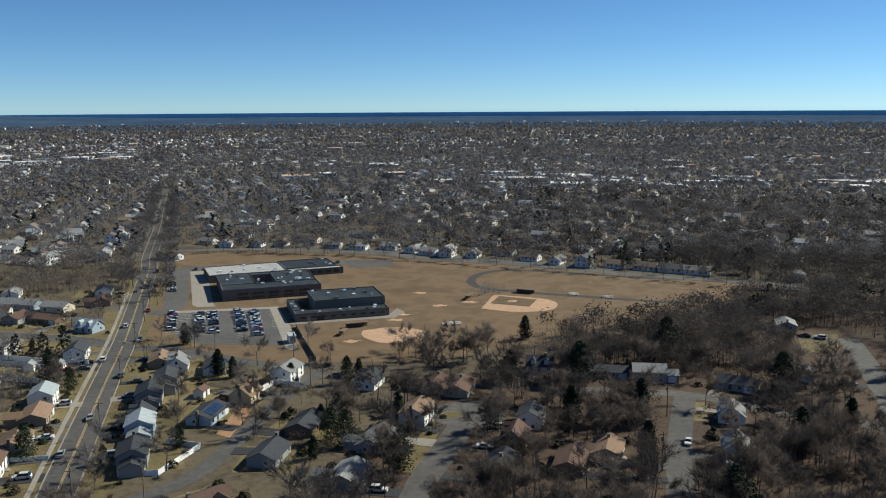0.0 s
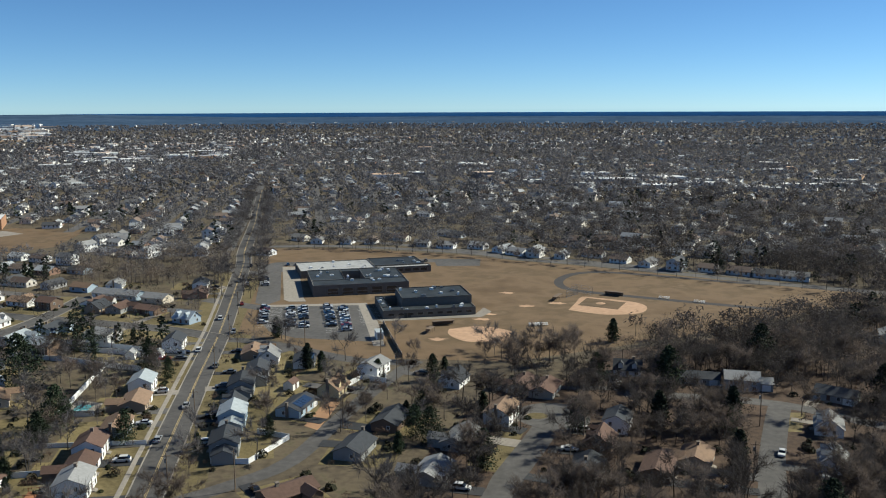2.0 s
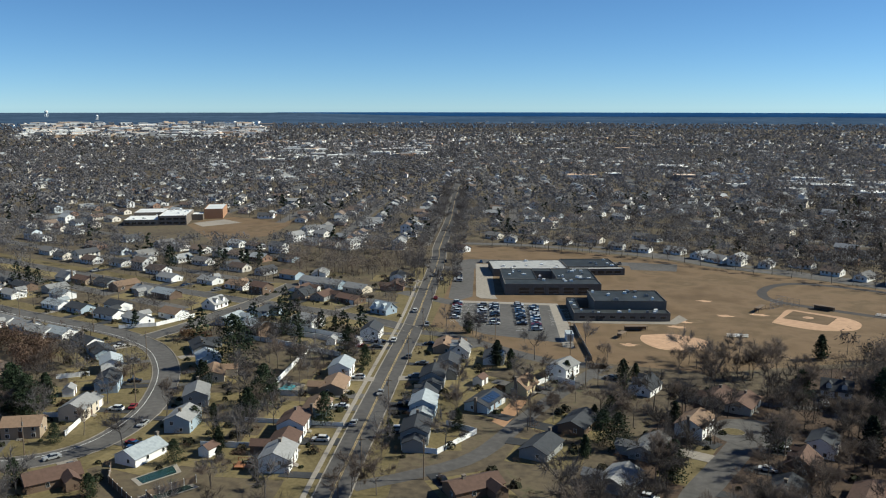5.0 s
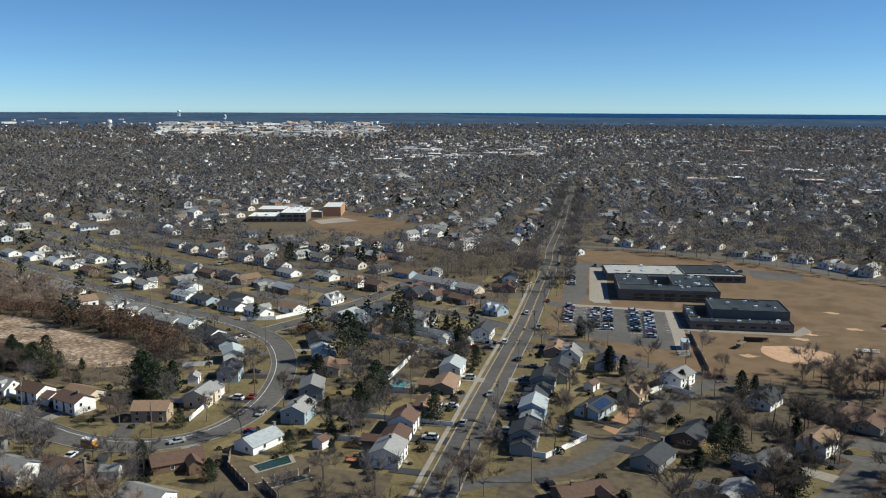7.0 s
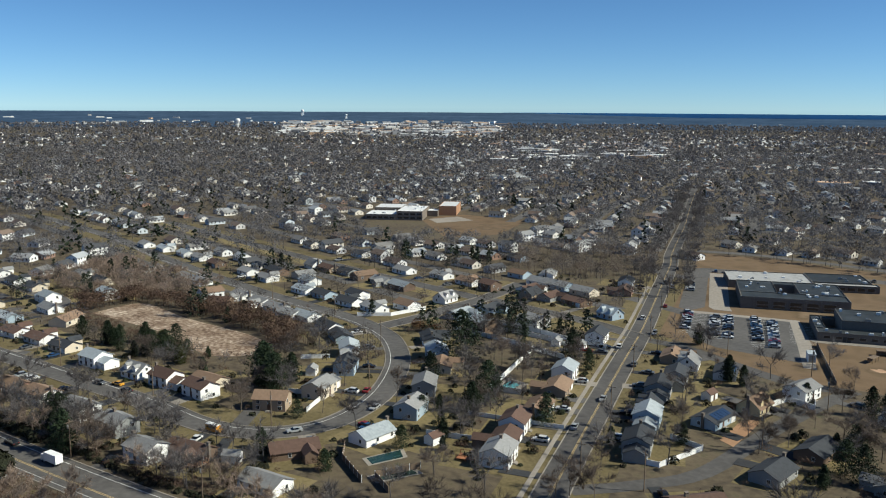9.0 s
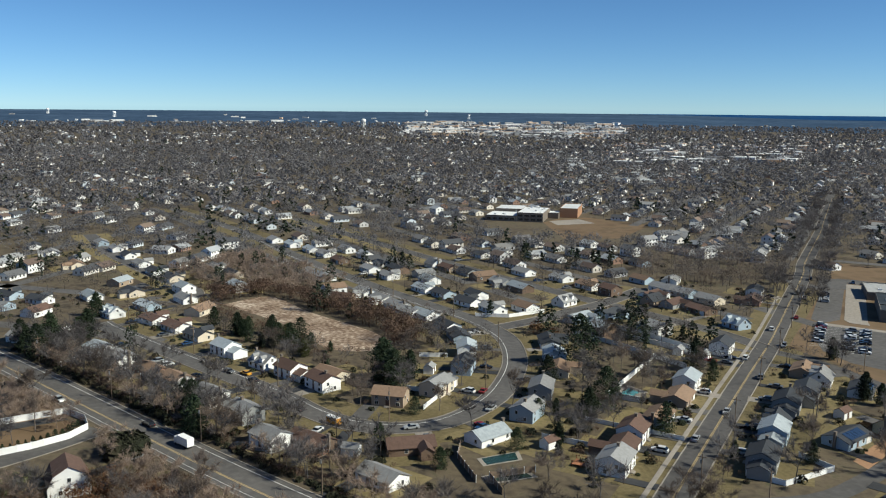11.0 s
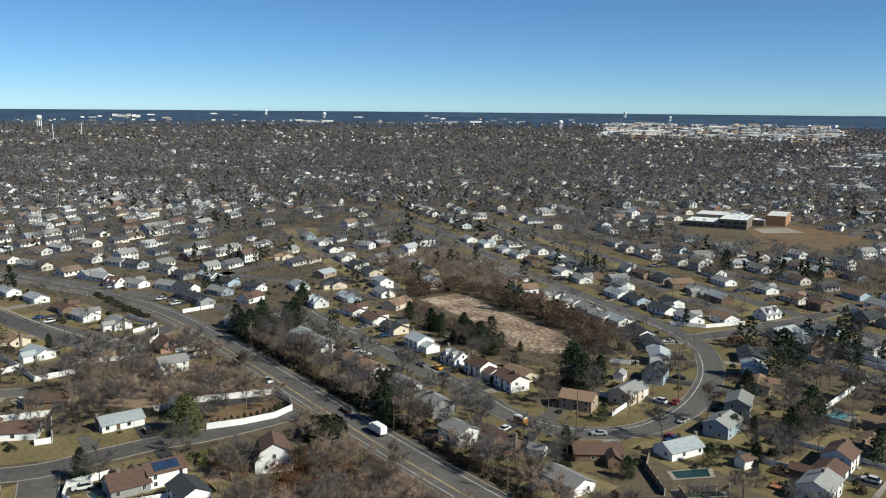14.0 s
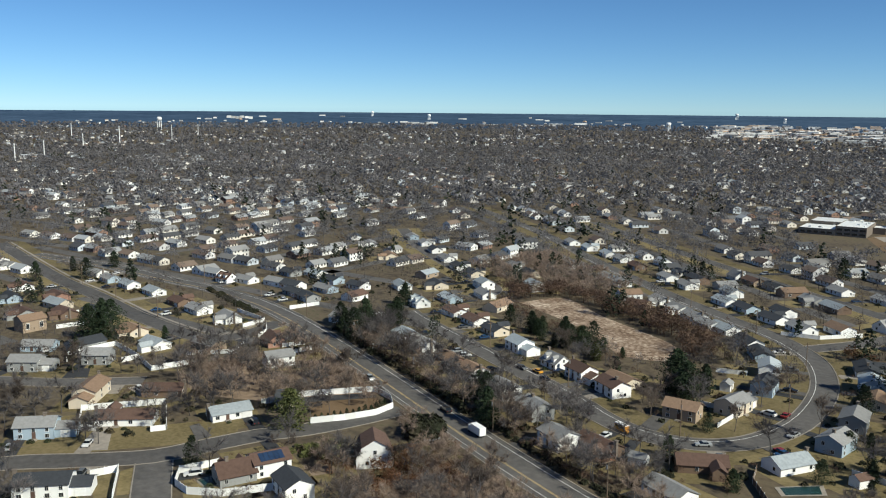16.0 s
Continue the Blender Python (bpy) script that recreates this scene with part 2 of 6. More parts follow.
def smooth_line(points, step=4.0):
    """Points along a smooth curve through the given ones."""
    p = np.array(points, float)
    p = np.vstack([2 * p[0] - p[1], p, 2 * p[-1] - p[-2]])
    out = []
    for i in range(1, len(p) - 2):
        n = max(2, int(np.hypot(*(p[i + 1] - p[i])) / step))
        for s in np.arange(n) / n:
            a, b, c, d = p[i - 1:i + 3]
            out.append(0.5 * (2 * b + (c - a) * s + (2 * a - 5 * b + 4 * c - d) * s * s + (3 * b - a - 3 * c + d) * s ** 3))
    return np.array(out + [p[-2]])


def strip(line, o0, o1, z0, z1, dash=0):
    """A band along a line between two offsets to its left, z0 to z1 high; dash skips every other run of that many steps."""
    t = np.gradient(line, axis=0)
    t /= np.hypot(t[:, 0], t[:, 1])[:, None]
    nrm = np.stack([-t[:, 1], t[:, 0]], 1)
    a, b = line + nrm * o0, line + nrm * o1
    s = Shape()
    for i in range(len(line) - 1):
        if dash and (i // dash) % 2:
            continue
        q = [a[i], a[i + 1], b[i + 1], b[i]]
        s.add([(*c, z1) for c in q] + [(*c, z0) for c in q], [(0, 1, 2, 3), (4, 5, 1, 0), (7, 6, 2, 3), (3, 0, 4, 7), (1, 2, 6, 5)])
    return s


# ---- the ground: one sheet to the horizon, with the far land rising slightly and haze painted on it in blue ----
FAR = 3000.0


def far_height(r):
    r = np.asarray(r, float)
    s = np.clip((r - 1500.0) / (4900.0 - 1500.0), 0, 1)
    return 63.0 * s ** 1.35


radii = np.concatenate([np.linspace(0, 1500, 31), np.linspace(1600, 4900, 50)])
turns = 144
gv, gf = [(0.0, 0.0, 0.0)], []
for r in radii[1:]:
    for k in range(turns):
        th = 2 * math.pi * k / turns
        gv.append((r * math.cos(th), r * math.sin(th), float(far_height(r)) - (0.0 if r > 1 else 0)))
for k in range(turns):
    gf.append((0, 1 + k, 1 + (k + 1) % turns))
for i in range(len(radii) - 2):
    for k in range(turns):
        p, q = 1 + i * turns + k, 1 + i * turns + (k + 1) % turns
        gf.append((p, p + turns, q + turns, q))
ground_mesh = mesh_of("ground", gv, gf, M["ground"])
# second slot: far ring with haze painted as blue
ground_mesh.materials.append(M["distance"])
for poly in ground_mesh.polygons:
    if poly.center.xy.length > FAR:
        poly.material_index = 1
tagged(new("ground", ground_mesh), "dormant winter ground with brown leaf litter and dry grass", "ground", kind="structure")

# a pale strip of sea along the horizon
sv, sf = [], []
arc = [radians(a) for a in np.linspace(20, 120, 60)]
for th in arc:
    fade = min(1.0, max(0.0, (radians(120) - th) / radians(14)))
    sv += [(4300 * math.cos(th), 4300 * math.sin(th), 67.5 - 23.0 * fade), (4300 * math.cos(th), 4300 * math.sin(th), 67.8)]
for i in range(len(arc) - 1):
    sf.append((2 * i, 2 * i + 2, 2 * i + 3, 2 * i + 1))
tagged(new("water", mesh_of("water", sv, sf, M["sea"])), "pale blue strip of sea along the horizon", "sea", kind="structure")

# ---- roads ----
ROADS = {}


def road(key, points, width, label, yellow=False, centre=0.0, edge=0, kerb=True, walk_side=0, z=0.03, material="asphalt"):
    line = smooth_line(points)
    ROADS[key] = (line, width)
    h = width / 2
    ob = tagged(new("road", strip(line, -h, h, -0.05, z).mesh("road", M[material])), label, "road", kind="structure")
    if yellow:
        for o in (centre - 0.28, centre + 0.12):
            part("centre_line", strip(line, o, o + 0.16, z, z + 0.006).mesh("centre_line", M["paint_yellow"]), ob, "yellow centre line")
    if edge:
        for o in (-h + 1.6, h - 1.75)[edge - 1:]:
            part("edge_line", strip(line, o, o + 0.15, z, z + 0.006).mesh("edge_line", M["paint_white"]), ob, "white edge line")
    if kerb:
        for o in (-h - 0.34, h):
            part("kerb", strip(line, o, o + 0.34, -0.05, 0.15).mesh("kerb", M["concrete"]), ob, "pale concrete kerb")
    for side in ((-1,), (1,), (-1, 1))[walk_side - 1] if walk_side else ():
        o0, o1 = (h + 1.6, h + 2.9) if side > 0 else (-h - 2.9, -h - 1.6)
        tagged(new("pavement", strip(line[line[:, 1] < 425], o0, o1, -0.05, 0.12).mesh("pavement", M["concrete"])), "pale concrete pavement along the road", "pavement", kind="structure")
    return line


A = [(-74, 122), (-82, 154), (-90.5, 187), (-99, 221), (-113, 278), (-121.5, 314), (-128, 340), (-143.2, 396), (-168.3, 487), (-183, 533), (-220, 668), (-243, 745), (-300, 940)]
B = [(-345, 166), (-330, 164), (-276, 162), (-217, 160), (-195, 157.5), (-180, 158.5), (-169.6, 164), (-162.4, 174), (-160.7, 188), (-165.8, 209.8), (-181.3, 238.6), (-202, 261.9), (-222, 274), (-242, 281), (-272, 287), (-330, 301), (-417, 327), (-524, 364), (-690, 405)]
C = [(-40, 112), (-120, 116), (-193, 114.7), (-320, 115), (-382, 111), (-431, 98.5), (-466, 83), (-522, 60), (-582, 25)]
road("A", A, 8.5, "grey two-lane avenue with a yellow centre line", yellow=True, walk_side=2)
road("B", B, 8.7, "curving grey residential street with concrete kerbs", edge=2)
road("C", C, 12.2, "grey parkway with yellow centre and white edge lines", yellow=True, edge=1, centre=1.7)
road("D", [(-240, -30), (-238.7, -2.6), (-232, 15), (-226, 33), (-227, 48), (-227.7, 62), (-226, 75), (-226.7, 92), (-229, 107)], 9.0, "grey side street joining the parkway", z=0.034)
road("D2", [(-222, 32.6), (-200.7, 28), (-170, 22)], 9.0, "grey side street with worn paint", z=0.038)
road("E", [(-640, 8), (-503, 30), (-443, 44), (-394, 54), (-359, 64), (-338, 73), (-337, 88), (-350, 108)], 9.0, "grey residential street with pale kerbs", z=0.034, walk_side=2)
road("E2", [(-330, -25), (-315, -0.6), (-304, 16), (-293, 42)], 8.0, "narrow grey side street")
road("F1", [(-84, 178), (-72, 190), (-61, 206), (-55, 239), (-50.7, 260), (-44, 287), (-40, 298)], 5.4, "grey residential lane under bare trees", z=0.026, kerb=False)
road("F2", [(-16, 160), (-7, 189), (-4.8, 201), (0.9, 221), (6, 240)], 8.0, "short grey street ending in a turning circle", kerb=False)
road("F3", [(44, 150), (56, 193), (63, 220), (73, 252), (76.5, 262)], 6.6, "grey residential street between bare trees", kerb=False)
road("F3x", [(30, 268), (48, 267), (76.5, 262), (99, 247), (135, 228)], 6.0, "grey residential cross street", z=0.034, kerb=False)
road("F4", [(130, 230), (139, 260), (150, 297), (158, 327)], 8.0, "grey residential street on the wood's edge", kerb=False)
road("G", [(-172, 548), (-124, 553), (-41, 534), (-8.7, 514), (34, 498), (79, 475), (119, 453), (152, 440), (230, 405)], 8.0, "grey street behind the school fields", z=0.034, kerb=False)
road("H2", [(-218, 277), (-214, 300), (-213, 322), (-211, 349), (-214, 390)], 8.5, "grey residential side street", z=0.034)
road("H1", [(-124, 323), (-143, 331), (-162, 336.5), (-211, 347)], 8.0, "grey residential side street", z=0.036)
road("J", [(-214, 346), (-300, 366), (-420, 398), (-560, 440)], 8.5, "grey residential street between rows of houses", z=0.036)
road("K", [(-590, 281), (-515, 256), (-460, 243), (-405, 233), (-376, 229), (-362, 221), (-356, 208)], 8.5, "grey residential street ending beside the thicket", z=0.036)
road("H3", [(-121, 320), (-105, 318), (-85, 308), (-60, 296), (-40, 296)], 6.5, "grey lane behind the school grounds", z=0.026, kerb=False)
ring = [(7 + 11 * math.cos(2 * math.pi * i / 24), 246 + 11 * math.sin(2 * math.pi * i / 24)) for i in range(24)]
circle = patch("turning_circle", ring, 0.04, M["asphalt"], "round grey asphalt turning circle", "road")
island = [(2.5 + 3.2 * math.cos(2 * math.pi * i / 14), 245 + 2.6 * math.sin(2 * math.pi * i / 14)) for i in range(14)]
patch("turning_island", island, 0.16, M["lawn"], "small grass island in the turning circle", "island")
part("kerb", Shape().prism([(2.5 + 1.07 * (x - 2.5), 245 + 1.07 * (y - 245)) for x, y in island], -0.02, 0.13).mesh("kerb", M["concrete"]), circle, "concrete kerb ring")

# ---- school grounds ----
patch("school_field", [(-118, 330), (-100, 322), (-67, 299), (-39, 300), (-6, 300), (24, 318), (54, 336), (92, 360), (126, 392), (168, 410), (160, 431), (80, 468), (34, 491), (-10, 508), (-42, 526), (-124, 545), (-168, 540), (-150, 470)], 0.012, M["field"], "tan dormant playing field of dry grass", "field")
patch("parking_lot", [(-123, 378), (-112, 345), (-106, 334), (-93, 325), (-61, 322), (-67, 352), (-76, 387)], 0.035, M["asphalt"], "grey asphalt parking lot with faded stalls", "parking lot")
patch("parking_lot", [(-148, 457), (-138, 461), (-118, 391), (-122, 379), (-128, 384), (-133, 402)], 0.037, M["asphalt"], "narrow grey asphalt parking strip", "parking lot")
patch("driveway", [(-157, 478), (-150, 456), (-137, 462), (-142, 478), (-50, 500), (-46, 512), (-150, 490)], 0.033, M["asphalt"], "grey service drive behind the school", "driveway")
patch("driveway", [(-124, 380), (-76, 388.5), (-64, 352), (-55, 316), (-59.5, 316), (-69, 350), (-79, 384), (-122, 376)], 0.043, M["concrete"], "pale concrete drive round the parking lot", "driveway")
patch("pavement", [(-141.7, 476), (-133, 478), (-108, 396), (-105, 389), (-113, 388), (-116.5, 392)], 0.10, M["concrete"], "pale concrete walk along the school front", "pavement")
patch("ball_court", [(-58, 508), (-30, 512), (-29, 489), (-53.6, 486)], 0.035, M["asphalt"], "grey asphalt ball court behind the school", "court")
patch("pavement", [(-66, 357), (-63, 354.5), (-21, 366), (-17, 376), (-21, 384), (-24, 371), (-62, 359.5)], 0.06, M["concrete"], "pale concrete apron round the gym", "pavement")
d1 = np.array([(17.2, 382.6), (21, 397), (24.8, 410.4), (31.5, 409), (43.8, 404), (50, 399.5), (52.9, 392.4), (51, 383), (46.1, 377.5), (34, 374.9), (25, 378)])
diamond = patch("infield", smooth_line(list(d1) + [d1[0]], 2.0)[:-1].tolist()[::-1], 0.03, M["clay"], "pale orange clay infield of the ball diamond", "ball field")
part("infield_grass", Shape().prism([(21.8, 392.5), (39.2, 385.1), (44.3, 400.0), (27.0, 408.4)], 0.0, 0.04).mesh("infield_grass", M["field"]), diamond, "tan grass square")
part("pitcher_mound", Shape().tube(32.5, 397, 0.0, 0.25, 2.6, 0.8, 14).mesh("pitcher_mound", M["clay"]), diamond)
d2 = [(-33, 344), (-22, 349.5), (-11, 346), (-6, 338), (-9.5, 329), (-22.5, 325), (-30, 331), (-33, 338)]
patch("infield", smooth_line(d2 + [d2[0]], 2.0)[:-1].tolist()[::-1], 0.03, M["clay"], "pale clay infield beside the gym", "ball field")
for k, (x, y) in enumerate([(-1.7, 388.9), (-19.1, 371.6), (12.3, 395.9), (-20.3, 362.1), (-11.2, 416.7), (-35.9, 327.9)]):
    spot = [(x + (3.4 + 1.3 * math.sin(2.1 * i + k)) * math.cos(i * math.pi / 8), y + (1.9 + 0.7 * math.cos(1.7 * i + k)) * math.sin(i * math.pi / 8)) for i in range(16)]
    patch("worn_spot", spot, 0.020 + 0.001 * k, M["clay"], "bare worn clay spot on the playing field", "bare soil")
oval = [(155, 434), (130, 446), (106, 451.8), (60, 470), (37, 475), (23, 468), (15.5, 452), (15, 438), (20, 427), (35, 419), (60, 409), (94, 396.5), (112, 391)]
tagged(new("running_track", strip(smooth_line(oval), -2.4, 2.4, -0.05, 0.03).mesh("running_track", M["track"])), "dark cinder running track round the field", "running track", kind="structure")


# ---- the school ----
def at(x, y, deg):
    return pose(x, y, 0, 0, 0, deg)


def flat_block(parent, name, outline, z1, wall, roof, z0=-0.3, parapet=0.5):
    part(name + "_wall", Shape().prism(outline, z0, z1).mesh("wall", wall), parent)
    c = np.mean(outline, axis=0)
    inner = [tuple(c + (np.array(p) - c) * 0.985) for p in outline]
    n = len(outline)
    rim = Shape().add([(*p, z1 - 0.05) for p in outline] + [(*p, z1 + parapet) for p in outline] + [(*p, z1 - 0.05) for p in inner] + [(*p, z1 + parapet) for p in inner],
                      [q for i in range(n) for j in [(i + 1) % n] for q in [(i, j, n + j, n + i), (n + i, n + j, 3 * n + j, 3 * n + i), (3 * n + i, 3 * n + j, 2 * n + j, 2 * n + i)]])
    part(name + "_parapet", rim.mesh("parapet", wall), parent)
    return part(name + "_roof", Shape().prism(inner, z1 + 0.004, z1 + 0.12).mesh("roof", roof), parent)


def rect(cx, cy, w, d):
    return [(cx - w / 2, cy - d / 2), (cx + w / 2, cy - d / 2), (cx + w / 2, cy + d / 2), (cx - w / 2, cy + d / 2)]


unit_window = Shape().box(-0.5, -0.06, 0, 0.5, 0.05, 1).mesh("pane", M["glass"])


def school_window(parent, x, z, w, h, y=0.0):
    f = part("window", Shape().box(x - w / 2 - 0.08, y - 0.05, z - 0.08, x + w / 2 + 0.08, y + 0.05, z + h + 0.08).mesh("window_frame", M["metal"]), parent)
    part("pane", unit_window, f, m=Matrix.Translation((x, y - 0.03, z)) @ Matrix.Diagonal((w, 1, h, 1)))


def roof_units(parent, x0, y0, x1, y1, z, count, seed, big=1.0):
    r = random.Random(seed)
    for i in range(count):
        x, y = r.uniform(x0, x1), r.uniform(y0, y1)
        w, d, h = r.uniform(0.8, 2.2) * big, r.uniform(0.8, 1.5) * big, r.uniform(0.5, 1.2)
        s = Shape().box(x - w / 2, y - d / 2, z, x + w / 2, y + d / 2, z + h)
        s.box(x - w * 0.3, y - d * 0.3, z + h, x + w * 0.3, y + d * 0.3, z + h + 0.15)
        part("roof_vent", s.mesh("roof_vent", M["trim"] if r.random() < 0.75 else M["metal"]), parent, "white rooftop vent unit")


# gymnasium: local x runs along its front
gym = thing("gymnasium", at(-63, 358.5, 17), "grey brick school gymnasium with dark flat roofs", "school")
flat_block(gym, "front", rect(20.5, 4.0, 41, 8), 3.1, M["school_wall"], M["roof_dark"])
flat_block(gym, "hall", rect(25.3, 19.3, 31.4, 22.4), 6.6, M["school_wall"], M["roof_dark"])
flat_block(gym, "west", rect(1.9, 19.3, 3.8, 22.4), 3.1, M["school_wall"], M["roof_dark"])
flat_block(gym, "link", rect(6.7, 28.2, 5.7, 4.5), 3.1, M["school_wall"], M["roof_dark"])
for k in range(9):
    school_window(gym, 3.5 + 4.3 * k, 1.2, 2.4, 1.0, -0.02)
for k in range(2):
    part("door", Shape().box(9.2 + 1.6 * k, -0.1, 0, 10.6 + 1.6 * k, 0.02, 2.2).mesh("door", M["roof_dark"]), gym, "dark double door")
roof_units(gym, 11, 10, 39, 29, 6.7, 9, 3)
roof_units(gym, 2, 1, 39, 7, 3.2, 9, 4, 0.8)
roof_units(gym, 0.8, 10, 3, 28, 3.2, 3, 5, 0.8)

main = thing("school_building", at(-104.2, 399.5, 18.5), "two-storey grey block school with dark flat roof and courtyard", "school")
flat_block(main, "front", rect(23.5, 6.5, 47, 13), 5.0, M["school_wall"], M["roof_dark"])
flat_block(main, "west", rect(8.5, 27, 17, 28), 5.0, M["school_wall"], M["roof_dark"])
flat_block(main, "east", rect(37, 27, 20, 28), 5.0, M["school_wall"], M["roof_dark"])
flat_block(main, "back", rect(22, 37.5, 10, 7), 5.0, M["school_wall"], M["roof_dark"])
for k in range(5):
    for z, hh in ((0.7, 1.1), (2.2, 1.5)):
        school_window(main, 9.5 + 7.2 * k, z, 5.0, hh, -0.02)
for k in range(6):
    part("pilaster", Shape().box(5.6 + 7.2 * k, -0.25, 0, 6.2 + 7.2 * k, 0.0, 4.8).mesh("pilaster", M["school_wall"]), main)
roof_units(main, 28, 3, 45, 37, 5.1, 16, 7)
roof_units(main, 3, 3, 20, 37, 5.1, 8, 8)

rear = thing("school_wing", at(-121, 443, 21.5), "single-storey school wing with white coated roof", "school")
flat_block(rear, "west", rect(19.5, 14, 41, 27), 3.6, M["school_wall"], M["roof_white"])
flat_block(rear, "east", rect(54.5, 18, 28.5, 24), 3.6, M["school_wall"], M["roof_dark"])
flat_block(rear, "canopy", rect(56, 3.2, 30, 5.4), 3.2, M["school_wall"], M["roof_white"])
for k in range(6):
    school_window(rear, 44 + 4.6 * k, 1.0, 3.4, 1.6, 0.47)
roof_units(rear, 2, 3, 38, 26, 3.7, 10, 9)
roof_units(rear, 42, 8, 66, 28, 3.7, 6, 10)

shed = thing("storage_container", at(-59.3, 327.5, 17), "white storage container beside the parking lot", "container")
part("body", Shape().box(-1.4, -3, 0.15, 1.4, 3, 3.0).mesh("body", M["vinyl"]), shed)
part("roof", Shape().box(-1.5, -3.1, 3.0, 1.5, 3.1, 3.15).mesh("roof", M["roof_pale"]), shed)
part("door", Shape().box(-1.0, -3.06, 0.2, 1.0, -3.0, 2.7).mesh("door", M["metal"]), shed, "grey double door")

# backstops, dugouts, benches
def backstop(x, y, deg, w, label):
    b = thing("backstop", at(x, y, deg), label, "fence")
    for k in range(5):
        part("post", Shape().tube(-w / 2 + w * k / 4, 0, 0, 4.2, 0.06, 0.06, 6).mesh("post", M["metal"]), b)
    for z in (0.1, 1.4, 2.8, 4.1):
        part("rail", Shape().box(-w / 2, -0.04, z, w / 2, 0.04, z + 0.08).mesh("rail", M["metal"]), b)
    s = Shape()
    for k in range(28):
        s.box(-w / 2 + w * k / 28, -0.012, 0.1, -w / 2 + w * k / 28 + 0.03, 0.012, 4.1)
    part("mesh_panel", s.mesh("mesh_panel", M["metal"]), b)


backstop(25, 418, -35, 12, "tall grey chain-link backstop behind the diamond")
backstop(20, 412, 55, 10, "tall grey chain-link backstop beside the diamond")
for x, y, deg, w in ((40, 414.5, -22, 9), (13, 404, 70, 9), (-36, 350, 20, 9), (-40, 338, 75, 5)):
    d = thing("dugout", at(x, y, deg), "low dark players' bench shelter beside the diamond", "dugout")
    part("back_wall", Shape().box(-w / 2, 1.0, 0, w / 2, 1.15, 1.9).mesh("back_wall", M["wood"]), d)
    part("roof", Shape().box(-w / 2 - 0.2, -0.9, 1.9, w / 2 + 0.2, 1.3, 2.05).mesh("roof", M["wood"]), d)
    part("bench", Shape().box(-w / 2 + 0.3, 0.3, 0.4, w / 2 - 0.3, 0.7, 0.48).mesh("bench", M["wood"]), d)
    for k in range(3):
        part("post", Shape().box(-w / 2 + k * (w - 0.1) / 2, -0.8, 0, -w / 2 + 0.1 + k * (w - 0.1) / 2, -0.7, 1.9).mesh("post", M["wood"]), d)
for x, y, deg in ((2, 352, 5), (5, 353, 5), (63, 409, -22), (78, 402, -22)):
    b = thing("bleacher", at(x, y, deg), "low aluminium bleacher on the dry field", "bleacher")
    for k in range(3):
        part("plank", Shape().box(-2.6, k * 0.6, 0.35 + 0.3 * k, 2.6, k * 0.6 + 0.4, 0.42 + 0.3 * k).mesh("plank", M["trim"]), b)
    for k in range(2):
        part("frame", Shape().profile([(0, 0), (1.6, 0), (1.6, 0.95), (1.2, 0.95), (0, 0.35)], -2.2 + 4.2 * k, -2.0 + 4.2 * k).mesh("frame", M["metal"]), b)

# the other school far across the rooftops
M["roof_bright"] = mat("bright_roof_coating", [(0.56, 0.57, 0.57), (0.70, 0.70, 0.69)], 0.7, 0.3, patch=0.08)
M["brick_orange"] = mat("orange_brick", [(0.288, 0.16, 0.092), (0.352, 0.208, 0.124)], 0.9, 2.0)
far_school = thing("school_building", at(-443.7, 543.7, 27.4), "low brick school with white flat roofs beside a field", "school")
for x0, y0, x1, y1, h, wall in ((0, 0, 25.6, 29.8, 4.2, "school_wall"), (2, 30, 25.6, 60, 6.4, "brick"), (25.8, 0.3, 47, 44, 7.0, "brick"), (47.2, 29, 56, 45, 4.4, "brick"), (56.2, 37, 71, 76, 7.6, "brick_orange")):
    flat_block(far_school, "block", rect((x0 + x1) / 2, (y0 + y1) / 2, x1 - x0, y1 - y0), h, M[wall], M["roof_bright"])
for k in range(5):
    school_window(far_school, 3 + 4.8 * k, 1.2, 3.4, 1.7, -0.02)
for k in range(4):
    for z in (1.1, 4.2):
        school_window(far_school, 28.7 + 5.2 * k, z, 4.0, 1.7, 0.28)
roof_units(far_school, 3, 3, 24, 56, 4.6, 7, 21)
roof_units(far_school, 28, 3, 45, 40, 7.1, 7, 22)
patch("school_field", [(-402, 566), (-335, 499), (-313.6, 534.7), (-331.8, 615), (-394, 620), (-408, 596)], 0.012, M["field"], "tan dry field beside the far school", "field")
patch("ball_court", [(-384.8, 561.3), (-369.5, 591.8), (-393.2, 604.6), (-404, 577)], 0.035, M["concrete"], "pale asphalt court beside the far school", "court")
patch("clearing", smooth_line([(-337, 221), (-335, 246), (-296, 239), (-248, 234), (-230, 221), (-244, 206), (-282, 217), (-337, 221)], 5.0)[:-1].tolist()[::-1], 0.012, M["straw"], "pale clearing of flattened reeds and brown brush", "clearing")


# ---- houses ----
win_frame = Shape().box(-0.5, -0.07, -0.5, 0.5, 0.02, 0.5).mesh("window_frame", M["trim"])
win_pane = Shape().box(-0.42, -0.085, -0.44, -0.02, -0.06, 0.44).box(0.02, -0.085, -0.44, 0.42, -0.06, 0.44).mesh("pane", M["glass"])
win_both = Shape().box(-0.5, -0.07, -0.5, 0.5, 0.02, 0.5).box(-0.42, -0.085, -0.44, -0.02, -0.06, 0.44).box(0.02, -0.085, -0.44, 0.42, -0.06, 0.44).mesh("window", M["trim"])
win_both.materials.append(M["glass"])
for face in list(win_both.polygons)[6:]:
    face.material_index = 1
